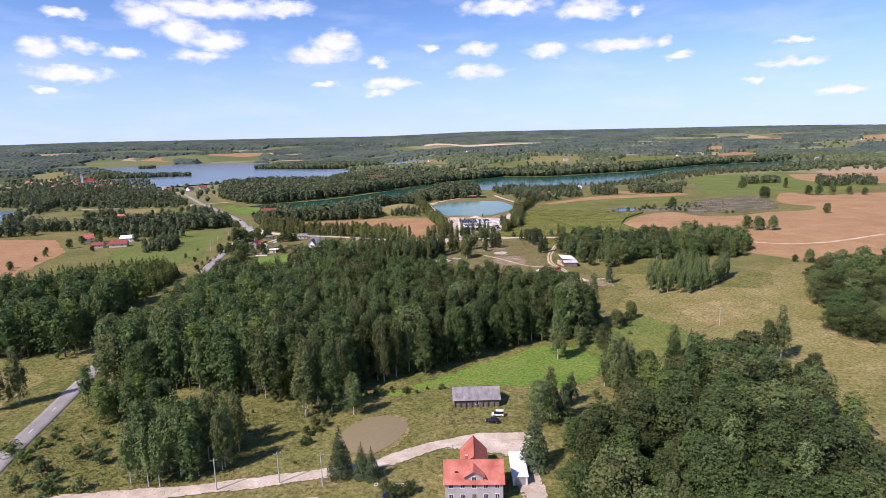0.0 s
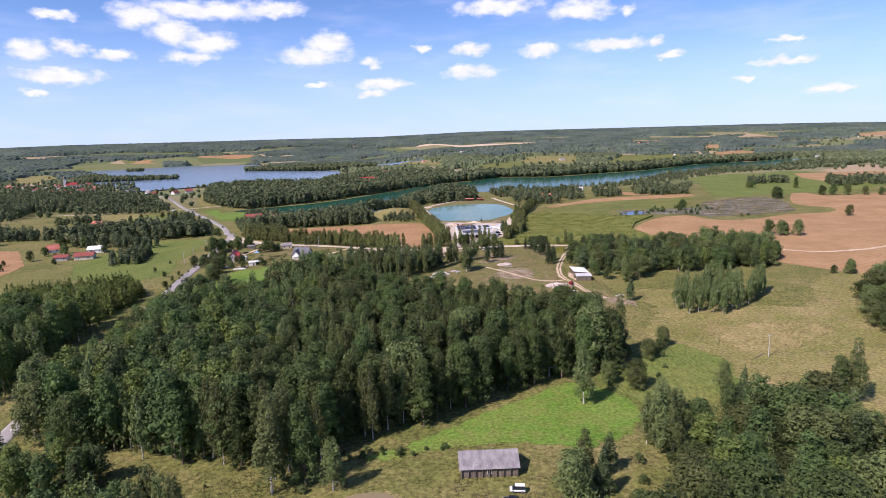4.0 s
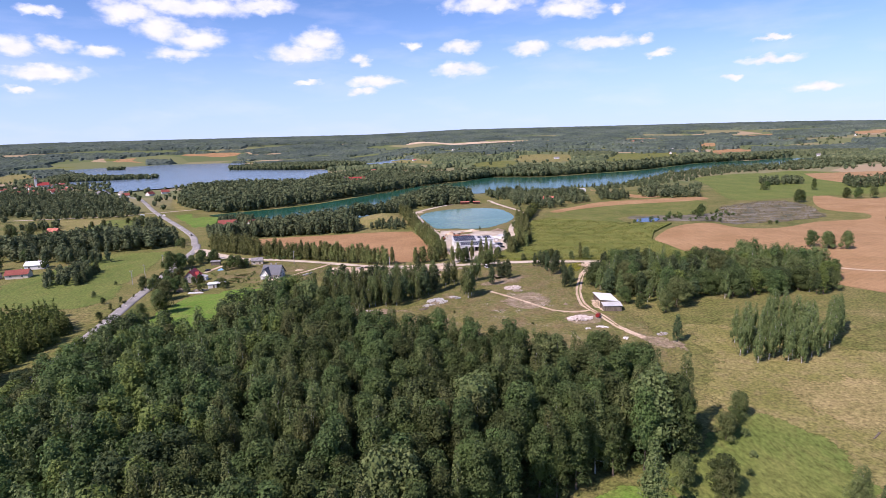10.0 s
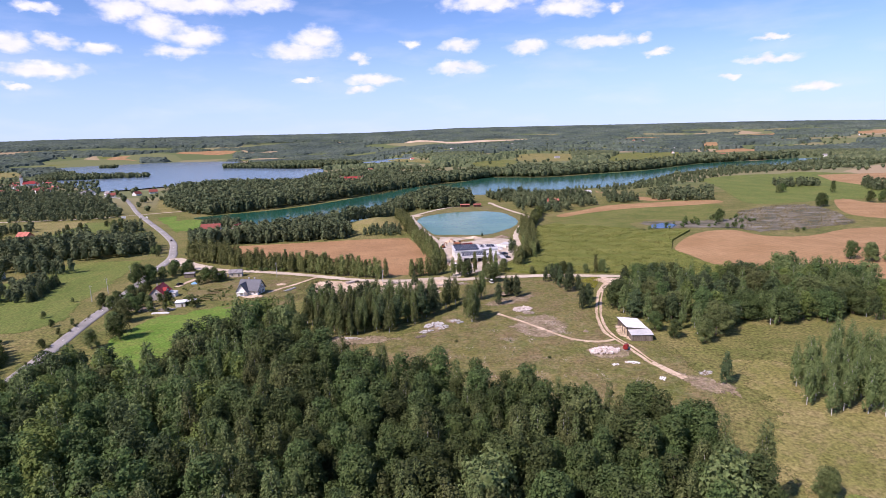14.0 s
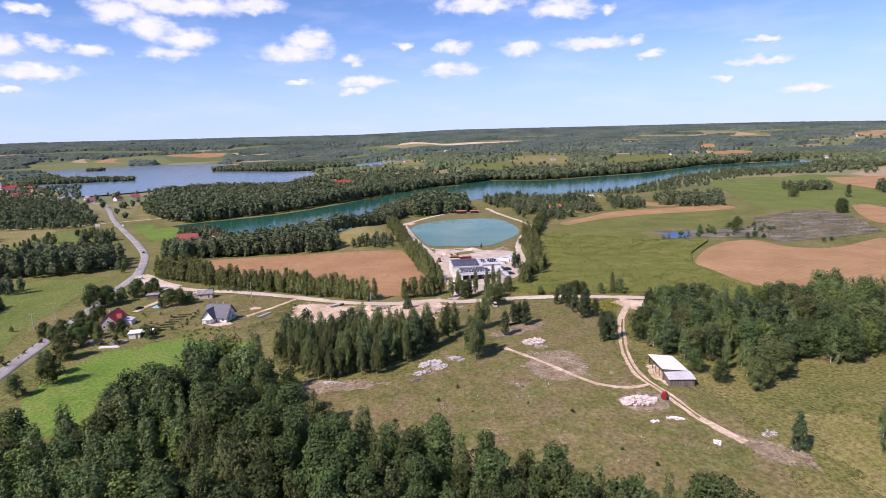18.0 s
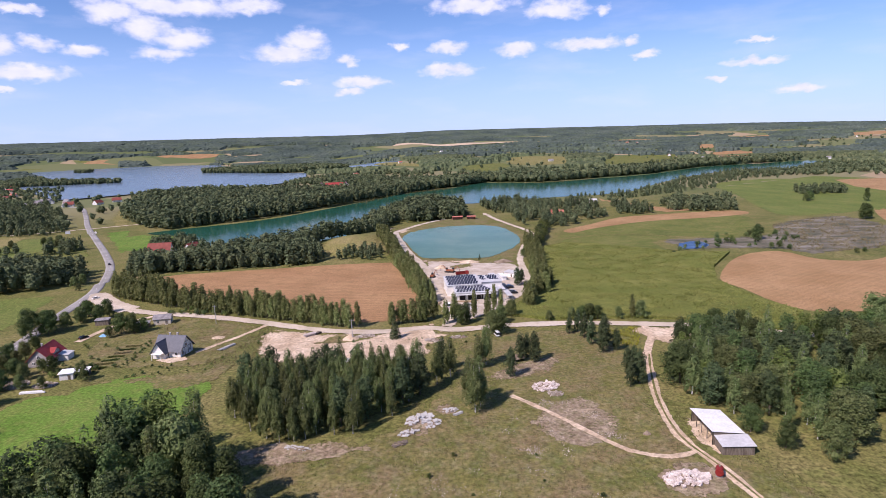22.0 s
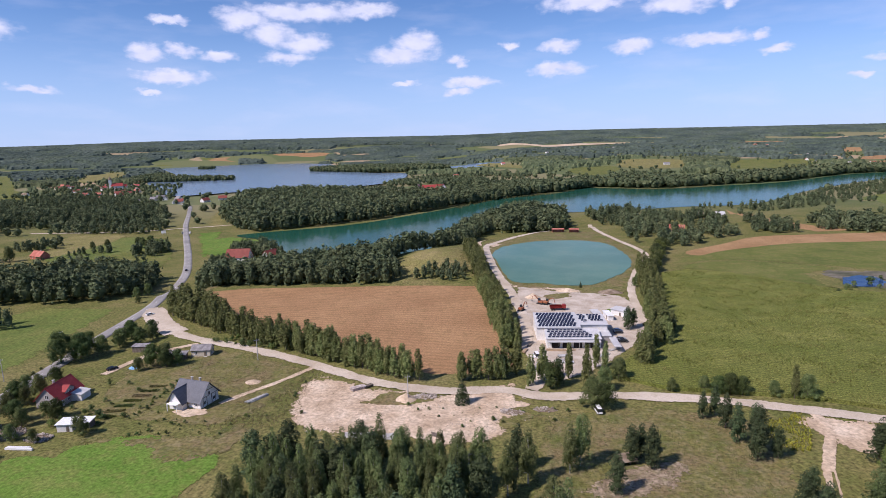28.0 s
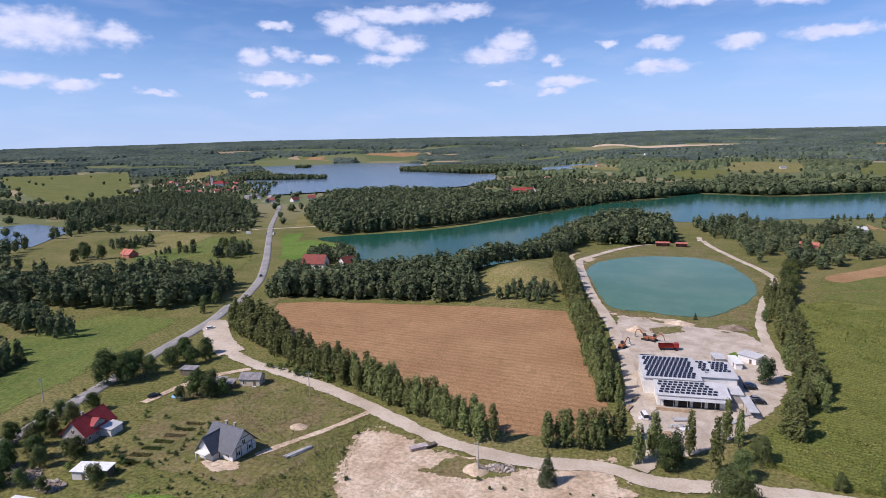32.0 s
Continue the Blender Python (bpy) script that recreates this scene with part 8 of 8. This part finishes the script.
def loose_stones(poly, count, lo, hi, label, seed):
    """Small broken stones strewn in drifts, too many to tell apart."""
    r2 = random.Random(seed)
    xs, ys = [p[0] for p in poly], [p[1] for p in poly]
    verts, faces = [], []
    for _ in range(count * 30):
        if len(faces) >= count * 6:
            break
        x, y = r2.uniform(min(xs), max(xs)), r2.uniform(min(ys), max(ys))
        if not inside(x, y, poly) or noise.noise((x / 7, y / 7, seed)) < 0.12 + r2.random() * 0.3:
            continue
        z, o, a = float(land(x, y)) + 0.1, len(verts), r2.uniform(0, 6.28)
        w = r2.uniform(lo, hi)
        for k in range(5):
            t, q = a + k * 1.257, w * r2.uniform(0.6, 1.1)
            verts.append((x + q * math.cos(t), y + q * math.sin(t), z - 0.1))
        verts.append((x + w * r2.uniform(-0.3, 0.3), y + w * r2.uniform(-0.3, 0.3), z + w * r2.uniform(0.5, 1.0)))
        faces += [(o + k, o + (k + 1) % 5, o + 5) for k in range(5)] + [(o + 4, o + 3, o + 2, o + 1, o)]
    tagged(link_mesh("loose_stones", verts, faces, M["rubble"]), label, "stones", kind="stuff")


loose_stones([(14, 396), (24, 416), (42, 426), (52, 412), (54, 392), (40, 384), (24, 386)], 1000, 0.1, 0.32, "pale broken stones strewn over the weeds", 1)
loose_stones([(-20, 372), (0, 398), (20, 384), (60, 356), (84, 352), (60, 330), (20, 345)], 600, 0.1, 0.3, "scattered pale stones in dry grass", 2)
loose_stones([(-70, 462), (-60, 494), (-20, 492), (10, 486), (0, 470), (-30, 460)], 700, 0.1, 0.35, "stones and broken bricks on the sand", 3)

# vegetable beds, hedges and stores
for k in range(7):
    x, y = -139.8 + 0.35 * k, 463 + k * 4.2
    bed = [(x - 3.4, y - 0.2), (x + 3.2, y + 1.0), (x + 3.0, y + 3.0), (x - 3.6, y + 1.8)]
    tufts("vegetable_row", bed, 260, 0.15, 0.5, ["green_weed", "weed", "leaf", "green_weed", "pale_weed", "leaf", "weed"][k], "bushy row of green garden vegetables", 60 + k, 5)


def plank_stack(x, y, turn, length, width, layers, label, mat="new_wood", seed=1):
    """Boards in crossed layers on two bearers."""
    rng = random.Random(seed)
    root = new("plank_stack")
    tagged(root, label, "plank stack")
    root.matrix_basis = pose(x, y, float(land(x, y)) + 0.18, 0, 0, turn)
    for s in (-1, 1):
        box("bearer", (0.15, width, 0.15), (s * length * 0.35, 0, 0), "wood", root)
    n = max(3, int(width / 0.3))
    for i in range(layers):
        for j in range(n):
            box("board", (length * rng.uniform(0.85, 1.0), width / n * 0.85, 0.07), (rng.uniform(-0.15, 0.15), -width / 2 + width * (j + 0.5) / n, 0.16 + i * 0.1), mat, root)


plank_stack(-60.5, 494.5, 40, 5.6, 2.4, 9, "stack of weathered pinkish boards beside the lane", "pale_block", 10)
plank_stack(-57.5, 496.8, 52, 4.2, 1.6, 6, "stack of dark boards beside the lane", "wood", 11)
plank_stack(-0.8, 538.5, 70, 4.2, 1.5, 7, "stack of sawn boards beside the track", seed=1)
plank_stack(1.1, 546.0, 75, 5.0, 1.3, 5, "stack of weathered boards beside the track", "wood", 2)
plank_stack(3.6, 532.6, 60, 3.6, 1.4, 6, "stack of pale boards at the yard gate", "white_paint", 3)
plank_stack(15.2, 534.2, 15, 5.2, 2.2, 5, "wide stack of grey boards in the yard", "concrete", 4)
plank_stack(16.6, 527.6, 10, 4.4, 1.8, 4, "stack of pale boards near the lane", "white_paint", 5)
plank_stack(18.0, 546.6, 12, 6.5, 1.4, 4, "long stack of timber before the hall", "wood", 6)
plank_stack(26.0, 548.6, 12, 6.0, 1.4, 5, "long stack of timber before the hall", "new_wood", 7)
plank_stack(31.5, 537.0, 40, 7.0, 1.6, 3, "stack of concrete beams by the loading ramp", "concrete", 8)
plank_stack(36.4, 544.0, 40, 6.0, 1.6, 3, "stack of concrete beams by the loading ramp", "concrete", 9)
rubble("rubble_heap", -150.8, 448.6, 4.5, 3.0, 1.2, 60, 0.3, 1.0, "rubble", "heap of rubble and logs behind the hut", 41)
rubble("rubble_heap", -163.0, 451.0, 5.0, 3.5, 0.9, 50, 0.3, 0.9, "rubble", "low heap of stones and scrap in the yard", 42)

board = new("road_sign")
tagged(board, "white roadside signboard on two posts", "sign")
board.matrix_basis = pose(-415, 894, float(land(-415, 894)), 0, 0, 25)
box("panel", (5.0, 0.12, 3.0), (0, 0, 2.0), "white_paint", board)
for k in (-1, 1):
    box("post", (0.2, 0.2, 2.2), (k * 1.8, 0.1, -0.1), "steel", board)
